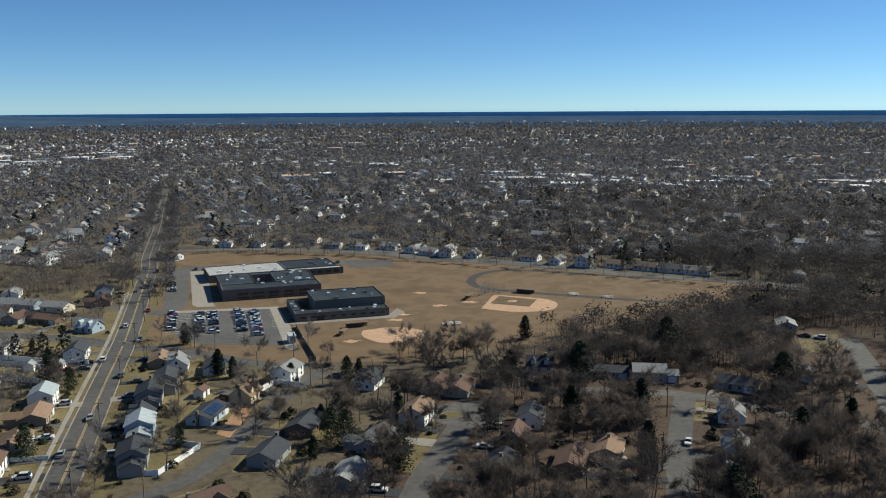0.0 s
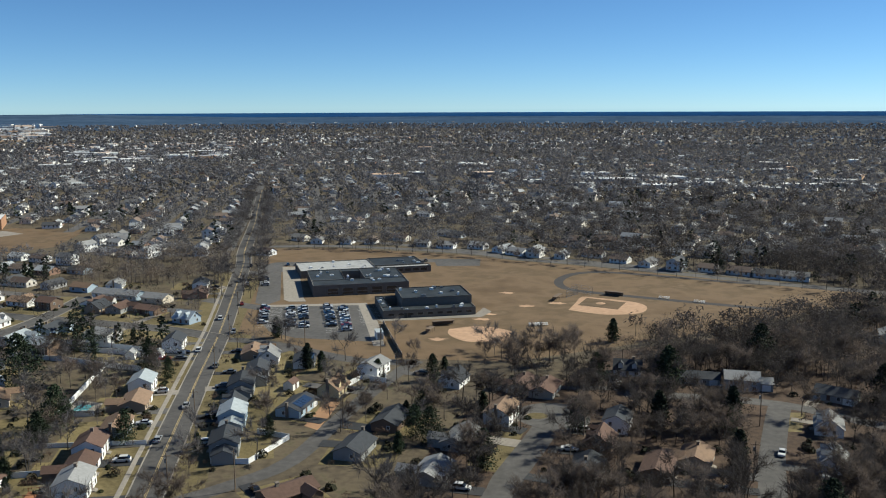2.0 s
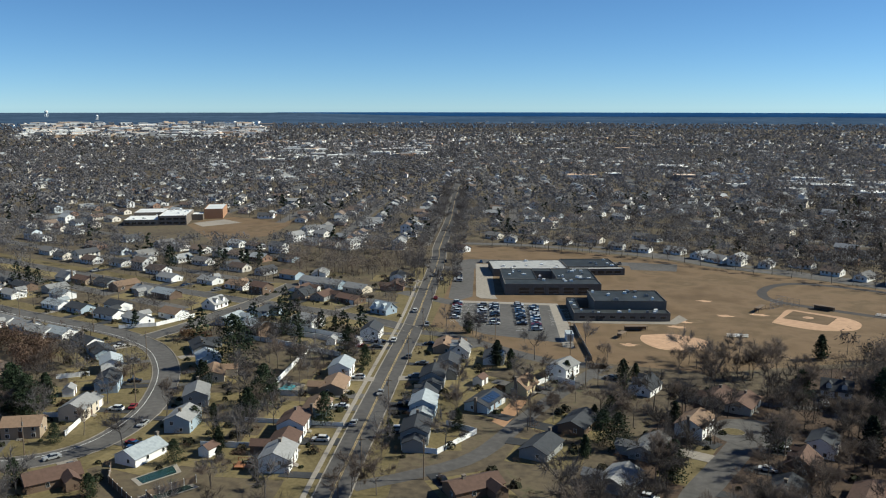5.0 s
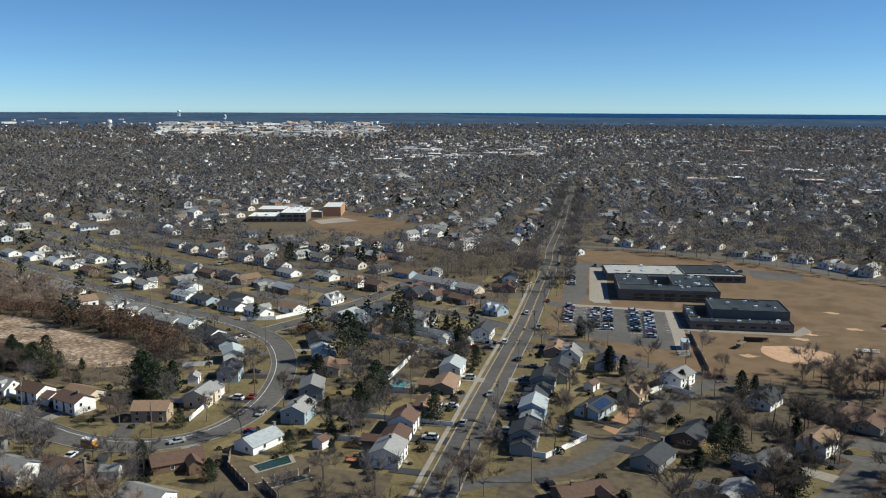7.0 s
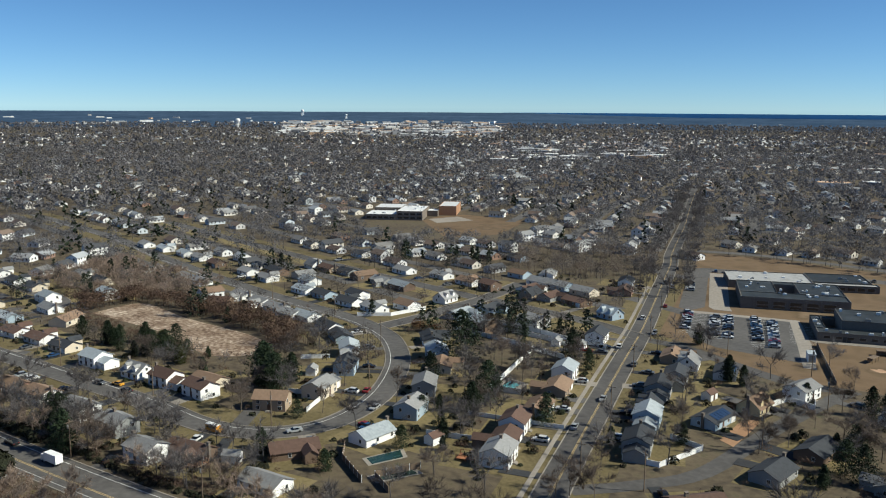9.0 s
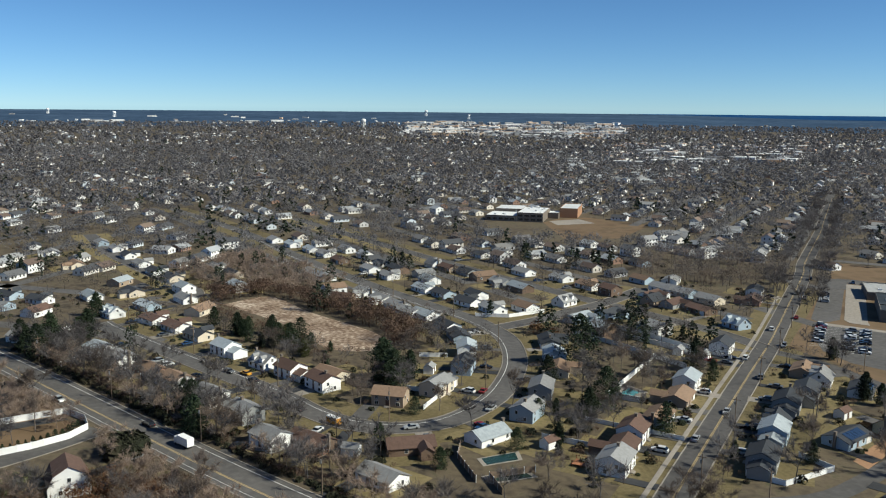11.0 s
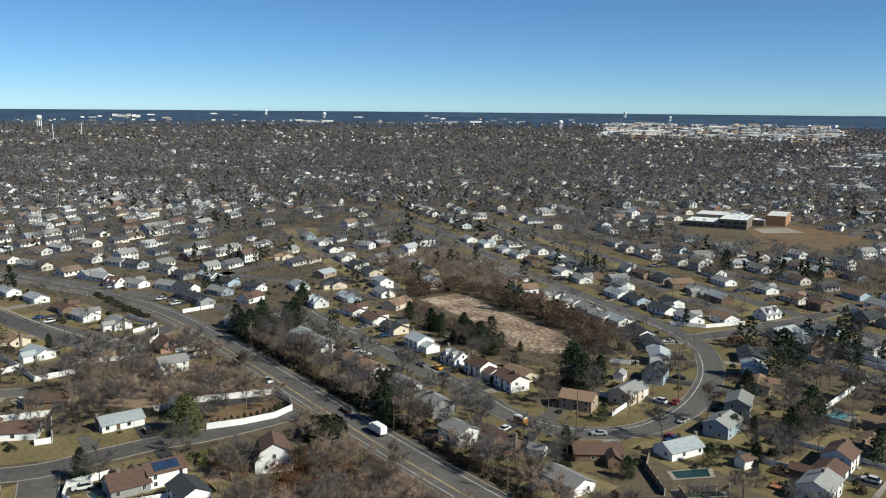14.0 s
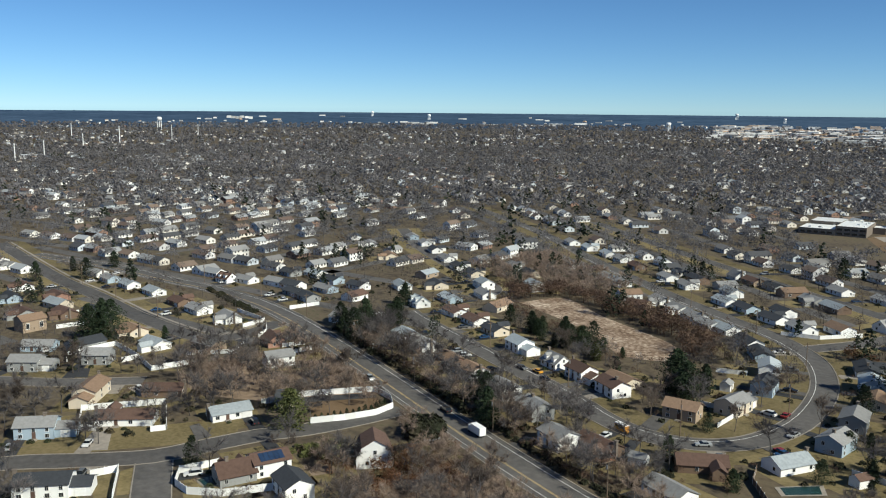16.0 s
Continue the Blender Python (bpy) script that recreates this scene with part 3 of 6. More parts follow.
door_mesh = Shape().box(-0.5, -0.06, 0, 0.5, 0.02, 2.05).box(-0.38, -0.09, 1.1, 0.38, -0.05, 1.85).mesh("door", M["roof_brown"])
garage_mesh = Shape().box(-1.3, -0.05, 0, 1.3, 0.02, 2.1)
for k in range(4):
    garage_mesh.box(-1.2, -0.08, 0.06 + 0.51 * k, 1.2, -0.04, 0.5 + 0.51 * k)
garage_mesh = garage_mesh.mesh("garage_door", M["trim"])
step_mesh = Shape().box(-0.9, -1.2, 0, 0.9, 0, 0.18).box(-0.9, -0.8, 0.18, 0.9, 0, 0.36).mesh("step", M["concrete"])
HOUSES = []
LABEL_WALL = dict(white="white-sided", cream="cream-sided", blue_grey="blue-grey sided", grey="grey-sided", tan="tan-sided", brown="brown-shingled", brick_pink="pinkish brick", yellow="yellow-sided")
LABEL_ROOF = dict(grey="grey shingle roof", slate="dark slate-coloured roof", brown="brown shingle roof", tan="tan shingle roof", pale="pale weathered roof")
KIND = dict(ranch="single-storey ranch house", colonial="two-storey house", cape="one-and-a-half-storey cape house", shed="small garden shed", barn="barn-shaped house with gambrel front")


def near_house_xy(p, margin):
    return any(math.hypot(p[0] - x, p[1] - y) < margin for x, y in HOUSES)


def gable(parent, w, d, h, rise, wall, roof, x=0.0, y=0.0, over=0.4, z=0.0, names=("wall", "roof"), turn=False):
    """A gabled block centred at x, y, with its ridge along x (along y when turned)."""
    m = pose(x, y, z, 0, 0, 90 if turn else 0)
    body = Shape().profile([(-d / 2, -0.2), (d / 2, -0.2), (d / 2, h), (0, h + rise), (-d / 2, h)], -w / 2, w / 2)
    part(names[0], body.mesh(names[0], wall), parent, m=m)
    t, s = 0.16, Shape()
    e = h - over * rise / (d / 2)
    for k in (-1, 1):
        s.profile([(k * (d / 2 + over), e + 0.02), (k * (d / 2 + over), e + t), (0, h + rise + t), (0, h + rise + 0.02)], -w / 2 - over, w / 2 + over)
    return part(names[1], s.mesh(names[1], roof), parent, m=m)


def window(parent, x, y, z, deg, w=0.95, h=1.15):
    out = parent.matrix_basis.to_3x3() @ Vector((math.sin(radians(deg)), -math.cos(radians(deg)), 0))
    if parent.location.xy.length > 300 and out.xy.dot(parent.location.xy) > 0:
        return
    if parent.location.xy.length > 285:
        part("window", win_both, parent, m=pose(x, y, z, 0, 0, deg) @ Matrix.Diagonal((w, 1, h, 1)))
        return
    f = part("window", win_frame, parent, m=pose(x, y, z, 0, 0, deg) @ Matrix.Diagonal((w, 1, h, 1)))
    part("pane", win_pane, f)


def house(x, y, deg, kind, wall, roof, cross=False, solar=0, long=0.0):
    r = random.Random(int(x * 10) * 7919 + int(y * 10))
    HOUSES.append((x, y))
    label = "%s %s with a %s" % (LABEL_WALL[wall], KIND[kind], LABEL_ROOF[roof])
    if kind == "shed":
        ob = thing("garden_shed", at(x, y, deg), label, "shed")
        gable(ob, 4.6, 3.4, 2.2, 1.1, M["wall_" + wall], M["roof_" + roof], over=0.2)
        part("door", door_mesh, ob, m=pose(0, -1.7, 0))
        return ob
    if cross:
        deg += 90
    ob = thing("house", at(x, y, deg), label, "house")
    W, R = M["wall_" + wall], M["roof_" + roof]
    if kind == "barn":
        w, d = 9.0, 9.5
        prof = [(-d / 2, -0.2), (d / 2, -0.2), (d / 2, 2.8), (d * 0.36, 5.6), (0, 7.6), (-d * 0.36, 5.6), (-d / 2, 2.8)]
        part("wall", Shape().profile(prof, -w / 2, w / 2).mesh("wall", W), ob)
        s = Shape()
        pts = [(-d / 2 - 0.25, 2.6), (-d * 0.36 - 0.05, 5.65), (0, 7.7), (d * 0.36 + 0.05, 5.65), (d / 2 + 0.25, 2.6)]
        for (y0, z0), (y1, z1) in zip(pts, pts[1:]):
            s.profile([(y0, z0), (y1, z1), (y1, z1 + 0.16), (y0, z0 + 0.16)], -w / 2 - 0.3, w / 2 + 0.3)
        part("roof", s.mesh("roof", R), ob)
        for k in (-1, 1):
            for px, pz in ((-2, 1.6), (2, 1.6), (0, 4.4)):
                window(ob, k * (w / 2 + 0.01), px, pz, 90 * k)
        return ob
    if kind == "ranch":
        w, d, h, rise = r.uniform(11.0, 13.0), r.uniform(7.0, 7.8), 2.3, r.uniform(1.4, 1.8)
    elif kind == "cape":
        w, d, h, rise = r.uniform(8.8, 10), 7.4, 2.4, 2.7
    else:
        w, d, h, rise = r.uniform(9.2, 10.8), r.uniform(7.0, 7.8), 3.7, r.uniform(1.5, 1.9)
    w = long or w
    gable(ob, w, d, h, rise, W, R)
    rows = (1.35,) if h < 3.5 else (1.1, 2.85)
    n = 4 if w > 11 else 3
    for zi, z in enumerate(rows):
        for k in range(n):
            px = -w / 2 + w * (k + 0.5) / n
            if not (zi == 0 and k == 1):
                window(ob, px, -d / 2, z, 0, 1.2 if zi == 0 else 0.95)
            if k % 2 == 0:
                window(ob, px, d / 2, z, 180)
        for side in (-1, 1):
            window(ob, side * w / 2, -d / 5 if zi else d / 6, z, 90 * side)
    if kind == "cape":
        for side in (-1, 1):
            window(ob, side * w / 2, 0, 3.3, 90 * side)
        for px in (-w / 4, w / 4):
            gable(ob, 2.4, 1.6, 1.3, 0.7, W, R, px, -d / 4 - 0.2, over=0.15, z=2.9, names=("dormer", "dormer_roof"), turn=True)
    part("door", door_mesh, ob, m=pose(-w / 2 + w * 1.5 / n, -d / 2, 0.36))
    if math.hypot(x, y) < 290:
        part("step", step_mesh, ob, m=pose(-w / 2 + w * 1.5 / n, -d / 2, 0))
    if kind == "colonial" and r.random() < 0.7:
        gw = r.uniform(4.0, 5.5)
        gable(ob, gw, d * 0.8, 2.5, 1.3, W, R, w / 2 + gw / 2 - 0.02, 0.3, over=0.3, names=("wing_wall", "wing_roof"))
        part("garage_door", garage_mesh, ob, m=pose(w / 2 + gw / 2, 0.3 - d * 0.4, 0))
    elif kind == "ranch":
        part("garage_door", garage_mesh, ob, m=pose(w / 2 - 1.9, -d / 2 - 0.08, 0))
        if r.random() < 0.5:
            gable(ob, 5.0, 3.4, 2.5, 1.2, W, R, -w / 2 + 3.0, d / 2 + 1.6, over=0.3, names=("wing_wall", "wing_roof"), turn=True)
    if r.random() < 0.6:
        cx = r.choice((-w / 2 - 0.3, w / 5))
        part("chimney", Shape().box(cx - 0.4, -0.35, 0, cx + 0.4, 0.35, h + rise + 0.9).box(cx - 0.5, -0.45, h + rise + 0.9, cx + 0.5, 0.45, h + rise + 1.05).mesh("chimney", M["brick"]), ob, "brick chimney")
    if solar:
        for col in range(5):
            x0, x1 = -w / 3 + col * w * 2 / 15, -w / 3 + (col + 0.94) * w * 2 / 15
            q = [(x0, -solar * d * 0.44, h + 0.12 * rise + 0.22), (x1, -solar * d * 0.44, h + 0.12 * rise + 0.22), (x1, -solar * d * 0.08, h + 0.84 * rise + 0.22), (x0, -solar * d * 0.08, h + 0.84 * rise + 0.22)]
            part("solar_panel", Shape().add(q + [(x, y, z + 0.06) for x, y, z in q], [(3, 2, 1, 0), (4, 5, 6, 7), (0, 1, 5, 4), (1, 2, 6, 5), (2, 3, 7, 6), (3, 0, 4, 7)]).mesh("solar_panel", M["solar"]), ob, "dark blue solar panel")
    return ob


house(-107.1, 183.5, 105, "colonial", "white", "grey")
house(-111.4, 193.8, 105, "ranch", "brown", "brown")
house(-114.6, 205.7, 105, "colonial", "white", "brown")
house(-115.7, 221.7, 104, "ranch", "blue_grey", "tan")
house(-119.7, 242.6, 104, "ranch", "tan", "tan")
house(-124.6, 258.1, 104, "colonial", "white", "pale")
house(-144.8, 292.1, 102, "shed", "white", "grey")
house(-134.3, 306.4, 102, "colonial", "white", "slate")
house(-134.7, 292.7, 102, "shed", "white", "grey")
house(-165.3, 314.0, 160, "colonial", "white", "grey")
house(-194.4, 324.5, 266, "ranch", "blue_grey", "slate")
house(-219.0, 365.7, 344, "colonial", "brown", "brown")
house(-193.5, 361.8, 266, "cape", "tan", "slate")
house(-184.0, 363.0, 266, "ranch", "grey", "brown")
house(-168.8, 361.0, 340, "ranch", "brown", "brown")
house(-145.7, 346.1, 340, "cape", "blue_grey", "pale")
house(-159.6, 396.3, 106, "ranch", "brick_pink", "brown")
house(-168.1, 419.6, 106, "ranch", "white", "slate")
house(-80.3, 211.7, 285, "colonial", "grey", "slate")
house(-85.5, 232.5, 284, "colonial", "blue_grey", "pale")
house(-88.1, 240.1, 284, "cape", "blue_grey", "slate")
house(-91.8, 258.9, 284, "colonial", "grey", "slate")
house(-91.2, 274.0, 284, "colonial", "grey", "slate")
house(-101.1, 298.6, 282, "ranch", "tan", "tan")
house(-93.5, 293.5, 282, "cape", "white", "grey")
house(-79.5, 290.3, 282, "ranch", "white", "slate", solar=-1)
house(-69.5, 243.3, 80, "ranch", "blue_grey", "slate", solar=1)
house(-62.2, 260.7, 80, "cape", "yellow", "tan")
house(-53.1, 281.9, 74, "colonial", "white", "grey")
house(-24.6, 272.9, 254, "cape", "white", "slate")
house(-39.3, 234.6, 260, "ranch", "brown", "slate")
house(-45.5, 213.0, 260, "ranch", "grey", "slate")
house(-23.4, 199.8, 76, "ranch", "grey", "grey")
house(-55.8, 184.9, 226, "ranch", "brown", "brown")
house(-76.9, 263.5, 80, "shed", "white", "brown")
house(-18.1, 222.2, 76, "ranch", "grey", "grey")
house(-8.0, 241.1, 76, "colonial", "white", "tan")
house(-2.2, 270.0, 76, "ranch", "cream", "brown")
house(5.1, 266.5, 76, "ranch", "grey", "brown")
house(25.1, 237.4, 256, "colonial", "white", "slate")
house(19.2, 223.4, 256, "cape", "brown", "brown")
house(14.4, 202.9, 256, "colonial", "grey", "slate")
house(42.8, 214.7, 74, "ranch", "tan", "tan")
house(32.2, 207.5, 74, "ranch", "brown", "brown")
house(55.9, 282.4, 352, "ranch", "grey", "slate")
house(68.4, 277.7, 352, "colonial", "grey", "grey")
house(95.0, 268.2, 326, "ranch", "grey", "slate")
house(83.6, 240.4, 254, "cape", "white", "grey")
house(76.7, 215.0, 254, "cape", "white", "grey")
house(138.0, 338.9, 74, "colonial", "grey", "grey")
house(119.1, 279.2, 74, "ranch", "white", "grey")
house(33.4, 289.3, 352, "cape", "white", "slate")
house(-228.9, 175.3, 358, "colonial", "white", "brown")
house(-211.1, 174.4, 354, "colonial", "white", "brown")
house(-217.0, 183.3, 358, "ranch", "cream", "tan")
house(-184.4, 179.2, 28, "colonial", "tan", "tan")
house(-180.8, 196.5, 105, "colonial", "cream", "grey")
house(-189.6, 220.0, 120, "colonial", "blue_grey", "slate")
house(-202.4, 236.8, 132, "colonial", "white", "pale")
house(-218.6, 250.9, 145, "ranch", "blue_grey", "slate")
house(-232.7, 259.8, 161, "ranch", "white", "slate")
house(-243.7, 175.5, 358, "cape", "white", "grey")
house(-154.9, 218.0, 300, "colonial", "grey", "grey")
house(-146.2, 198.6, 285, "colonial", "blue_grey", "grey")
house(-187.2, 268.2, 312, "ranch", "grey", "slate")
house(-173.8, 252.4, 312, "colonial", "blue_grey", "pale")
house(-164.1, 240.8, 300, "ranch", "cream", "tan")
house(-143.3, 176.3, 263, "ranch", "white", "pale")
house(-127.9, 184.1, 263, "shed", "white", "brown")
house(-154.0, 156.5, 234, "ranch", "brown", "brown")
house(-145.1, 137.6, 1, "ranch", "white", "grey")
house(-183.7, 133.0, 1, "colonial", "white", "grey")
house(-175.3, 140.4, 184, "ranch", "brown", "brown")
house(-163.4, 143.9, 208, "shed", "white", "grey")
house(-197.2, 210.9, 120, "shed", "white", "grey")
house(-422.6, 343.8, 341, "ranch", "white", "pale")
house(-403.7, 339.6, 343, "ranch", "white", "grey")
house(-381.1, 331.6, 343, "ranch", "brown", "brown")
house(-347.9, 324.4, 343, "ranch", "white", "grey")
house(-327.1, 318.3, 343, "ranch", "white", "grey")
house(-290.0, 306.8, 346, "ranch", "white", "pale")
house(-275.4, 304.9, 346, "ranch", "blue_grey", "slate")
house(-255.0, 299.4, 349, "ranch", "white", "slate")
house(-237.8, 296.5, 341, "ranch", "white", "grey")
house(-470.9, 352.1, 341, "ranch", "white", "grey")
house(-447.7, 348.5, 341, "ranch", "white", "pale")
house(-362.3, 294.7, 163, "ranch", "blue_grey", "grey")
house(-347.7, 291.8, 163, "ranch", "white", "grey")
house(-305.1, 280.6, 166, "ranch", "white", "grey")
house(-288.3, 276.3, 166, "ranch", "white", "grey")
house(-273.9, 271.5, 169, "ranch", "white", "grey")
house(-260.9, 266.7, 169, "ranch", "white", "grey")
house(-252.4, 267.3, 169, "ranch", "white", "pale")
house(-399.0, 303.8, 163, "ranch", "white", "grey")
house(-331.4, 359.1, 164, "cape", "white", "grey")
house(-318.8, 357.6, 164, "ranch", "tan", "brown")
house(-303.3, 355.8, 164, "ranch", "grey", "slate")
house(-272.3, 346.6, 164, "ranch", "grey", "grey")
house(-256.2, 377.8, 344, "ranch", "white", "grey")
house(-235.0, 371.4, 344, "ranch", "white", "tan")
house(-222.5, 330.7, 86, "cape", "white", "grey")
house(-200.4, 309.3, 267, "ranch", "blue_grey", "pale")
house(-210.7, 413.6, 106, "ranch", "white", "grey")
house(-334.2, 404.7, 344, "ranch", "white", "slate")
house(-280.7, 377.3, 344, "ranch", "white", "grey")
house(-200.7, 372.9, 266, "ranch", "white", "brown")
house(-249.1, 449.0, 344, "ranch", "blue_grey", "slate")
house(-330.6, 422.1, 344, "ranch", "white", "grey")
house(-328.9, 181.4, 358, "ranch", "white", "brown")
house(-311.3, 181.4, 358, "ranch", "white", "brown")
house(-293.3, 180.3, 358, "ranch", "cream", "slate")
house(-267.6, 175.6, 358, "colonial", "white", "pale")
house(-298.0, 142.7, 178, "colonial", "white", "pale")
house(-281.4, 142.3, 178, "colonial", "white", "grey")
house(-265.3, 143.8, 178, "ranch", "brick_pink", "tan")
house(-245.6, 142.1, 178, "colonial", "white", "tan")
house(-225.2, 141.7, 178, "colonial", "white", "grey")
house(-205.4, 140.3, 174, "colonial", "grey", "grey")
house(-317.3, 94.4, 180, "cape", "brick_pink", "brown")
house(-291.3, 87.9, 180, "colonial", "white", "grey", True)
house(-362.4, 88.8, 184, "ranch", "white", "grey")
house(-196.3, 83.3, 250, "barn", "white", "brown", True)
house(-203.6, 57.4, 272, "colonial", "white", "brown", solar=-1)
house(-246.8, 58.6, 92, "ranch", "white", "pale")
house(-441.0, 118.1, 24, "ranch", "white", "grey")
house(-449.3, 145.3, 14, "ranch", "grey", "slate")
house(-440.3, 156.5, 14, "ranch", "white", "pale")
house(-420.3, 158.5, 14, "ranch", "blue_grey", "slate")
house(-400.3, 164.7, 14, "ranch", "white", "slate")
house(-391.0, 184.9, 171, "ranch", "white", "pale")
house(-385.2, 202.5, 171, "ranch", "cream", "slate")
house(-354.0, 192.6, 358, "ranch", "blue_grey", "pale")
house(-386.7, 133.2, 4, "ranch", "grey", "slate")
house(-400.3, 131.2, 14, "ranch", "grey", "slate")
house(-411.4, 267.4, 350, "ranch", "white", "grey")
house(-389.6, 262.9, 351, "ranch", "cream", "slate")
house(-357.2, 243.5, 351, "colonial", "white", "pale")
house(-354.3, 212.3, 171, "ranch", "white", "grey")
house(-401.0, 147.3, 14, "ranch", "blue_grey", "grey")
house(-446.4, 109.4, 24, "cape", "white", "brown")
house(-351.4, 174.8, 358, "cape", "white", "pale")
house(-255.4, 30.9, 66, "ranch", "white", "brown", long=16.5)
house(-283.9, 24.6, 243, "colonial", "cream", "tan", True, long=13.0)
house(-276.1, 45.5, 243, "ranch", "brown", "brown")
house(-322.3, 31.3, 63, "colonial", "grey", "grey")
house(-324.9, 8.2, 63, "colonial", "grey", "grey")
house(-349.9, 13.9, 63, "ranch", "blue_grey", "grey")
house(-256.0, 7.4, 70, "colonial", "blue_grey", "grey")
house(-215.0, 6.4, 70, "colonial", "white", "slate", long=12.5)
house(-202.4, 48.3, 272, "cape", "grey", "brown")
house(-187.7, 58.5, 272, "colonial", "white", "slate", True)
house(-358.0, 48.7, 193, "ranch", "cream", "tan")
house(-333.4, 52.9, 198, "ranch", "white", "pale")
house(-402.9, 76.3, 13, "ranch", "brown", "brown")
house(-431.5, 70.0, 13, "ranch", "white", "pale")
house(-383.6, 80.6, 13, "ranch", "white", "grey")
house(-454.0, 61.9, 13, "ranch", "white", "pale")
house(-493.8, 50.7, 207, "ranch", "white", "grey")
house(-473.8, 55.4, 13, "ranch", "blue_grey", "grey")
house(-409.8, 11.0, 193, "ranch", "grey", "brown")
house(-440.6, 27.5, 193, "ranch", "brick_pink", "brown")
house(-401.8, 27.1, 193, "ranch", "brown", "brown")
house(-472.0, 13.9, 193, "ranch", "white", "brown")
house(-445.6, 7.8, 193, "ranch", "blue_grey", "slate")
house(-538.7, 10.3, 207, "ranch", "white", "grey")
house(-399.8, 39.3, 193, "ranch", "grey", "slate")
house(-425.6, 237.9, 350, "ranch", "white", "slate")
house(-403.8, 234.8, 351, "ranch", "cream", "slate")
house(-371.6, 222.7, 171, "colonial", "white", "pale")
house(-452.4, 244.2, 350, "ranch", "white", "grey")
house(-483.1, 252.7, 347, "ranch", "white", "slate")
house(-511.4, 259.8, 347, "ranch", "white", "grey")
house(-539.9, 264.7, 342, "ranch", "blue_grey", "grey")
house(-474.5, 216.8, 167, "ranch", "cream", "tan")
house(-524.0, 225.2, 162, "ranch", "white", "grey")
house(-556.7, 228.7, 162, "ranch", "white", "slate")


# ---- cars ----
CAR_COLOURS = dict(black=(0.02, 0.02, 0.022), white=(0.62, 0.62, 0.62), silver=(0.34, 0.35, 0.36), grey=(0.12, 0.125, 0.13), blue=(0.03, 0.07, 0.16), red=(0.22, 0.03, 0.03), yellow=(0.62, 0.32, 0.03))
M["light_red"] = mat("tail_lamp", [(0.2, 0.008, 0.008), (0.24, 0.016, 0.016)], 0.2, 1.0)
M["light_clear"] = mat("head_lamp", [(0.6, 0.6, 0.6), (0.7, 0.7, 0.7)], 0.15, 1.0)


def make_car(colour, suv):
    L, w = (4.7, 0.92) if suv else (4.6, 0.88)
    roof, belt = (1.68, 1.02) if suv else (1.42, 0.92)
    t = thing("car", pose(0, -50, -20), "%s parked %s" % (colour, "sport utility vehicle" if suv else "saloon car"), "car", "parked cars")
    paint = mat("car_paint_" + colour, [tone(CAR_COLOURS[colour], 0.9), CAR_COLOURS[colour]], 0.25, 0.5, spec=0.5, spread=0.05)
    h = L / 2
    back = h * 0.92 if suv else h * 0.62
    hull = Shape()
    side = [(-h, 0.32), (h, 0.32), (h, belt * 0.85), (back if suv else h * 0.98, belt), (-h * 0.42, belt), (-h * 0.93, belt * 0.86), (-h, 0.62)]
    n = len(side)
    hull.add([(x, -w * (0.93 if z < 0.5 else 1.0), z) for x, z in side] + [(x, w * (0.93 if z < 0.5 else 1.0), z) for x, z in side],
             [tuple(range(n))[::-1], tuple(range(n, 2 * n))] + [(i, (i + 1) % n, n + (i + 1) % n, n + i) for i in range(n)])
    part("body", hull.mesh("body", paint), t)
    top = [(-h * 0.15, roof), (back * 0.72, roof)]
    low = [(-h * 0.45, belt), (back, belt)]
    cab = Shape().add([(low[0][0], -w * 0.95, belt), (low[1][0], -w * 0.95, belt), (low[1][0], w * 0.95, belt), (low[0][0], w * 0.95, belt),
                       (top[0][0], -w * 0.75, roof - 0.06), (top[1][0], -w * 0.75, roof - 0.06), (top[1][0], w * 0.75, roof - 0.06), (top[0][0], w * 0.75, roof - 0.06)],
                      [(4, 5, 6, 7), (0, 1, 5, 4), (1, 2, 6, 5), (2, 3, 7, 6), (3, 0, 4, 7)])
    part("glass", cab.mesh("glass", M["glass_car"]), t, "dark car windows")
    part("roof", Shape().box(top[0][0] - 0.05, -w * 0.76, roof - 0.06, top[1][0] + 0.05, w * 0.76, roof).mesh("roof", paint), t)
    wheel = bpy.data.meshes.get("wheel")
    if wheel is None:
        s = Shape()
        ring = [(0.33 * math.cos(2 * math.pi * i / 12), 0.33 + 0.33 * math.sin(2 * math.pi * i / 12)) for i in range(12)]
        s.add([(x, -0.11, z) for x, z in ring] + [(x, 0.11, z) for x, z in ring], [tuple(range(12))[::-1], tuple(range(12, 24))] + [(i, (i + 1) % 12, 12 + (i + 1) % 12, 12 + i) for i in range(12)])
        wheel = s.mesh("wheel", M["rubber"])
    for x in (-h * 0.62, h * 0.6):
        for y in (-w + 0.08, w - 0.08):
            part("wheel", wheel, t, m=pose(x, y, 0))
    for y in (-w * 0.7, w * 0.7):
        part("headlight", Shape().box(-h - 0.02, y - 0.16, 0.62, -h + 0.05, y + 0.16, 0.76).mesh("headlight", M["light_clear"]), t)
        part("tail_light", Shape().box(h - 0.05, y - 0.14, 0.68, h + 0.02, y + 0.14, 0.84).mesh("tail_light", M["light_red"]), t)
    return t


CARS = [make_car(c, s) for c, s in (("black", False), ("white", True), ("silver", False), ("grey", True), ("blue", False), ("black", True), ("grey", False), ("white", False), ("silver", True), ("black", False), ("white", True), ("red", False))]
TAXI = make_car("yellow", False)
car_rand = random.Random(12)
used_cars = set()


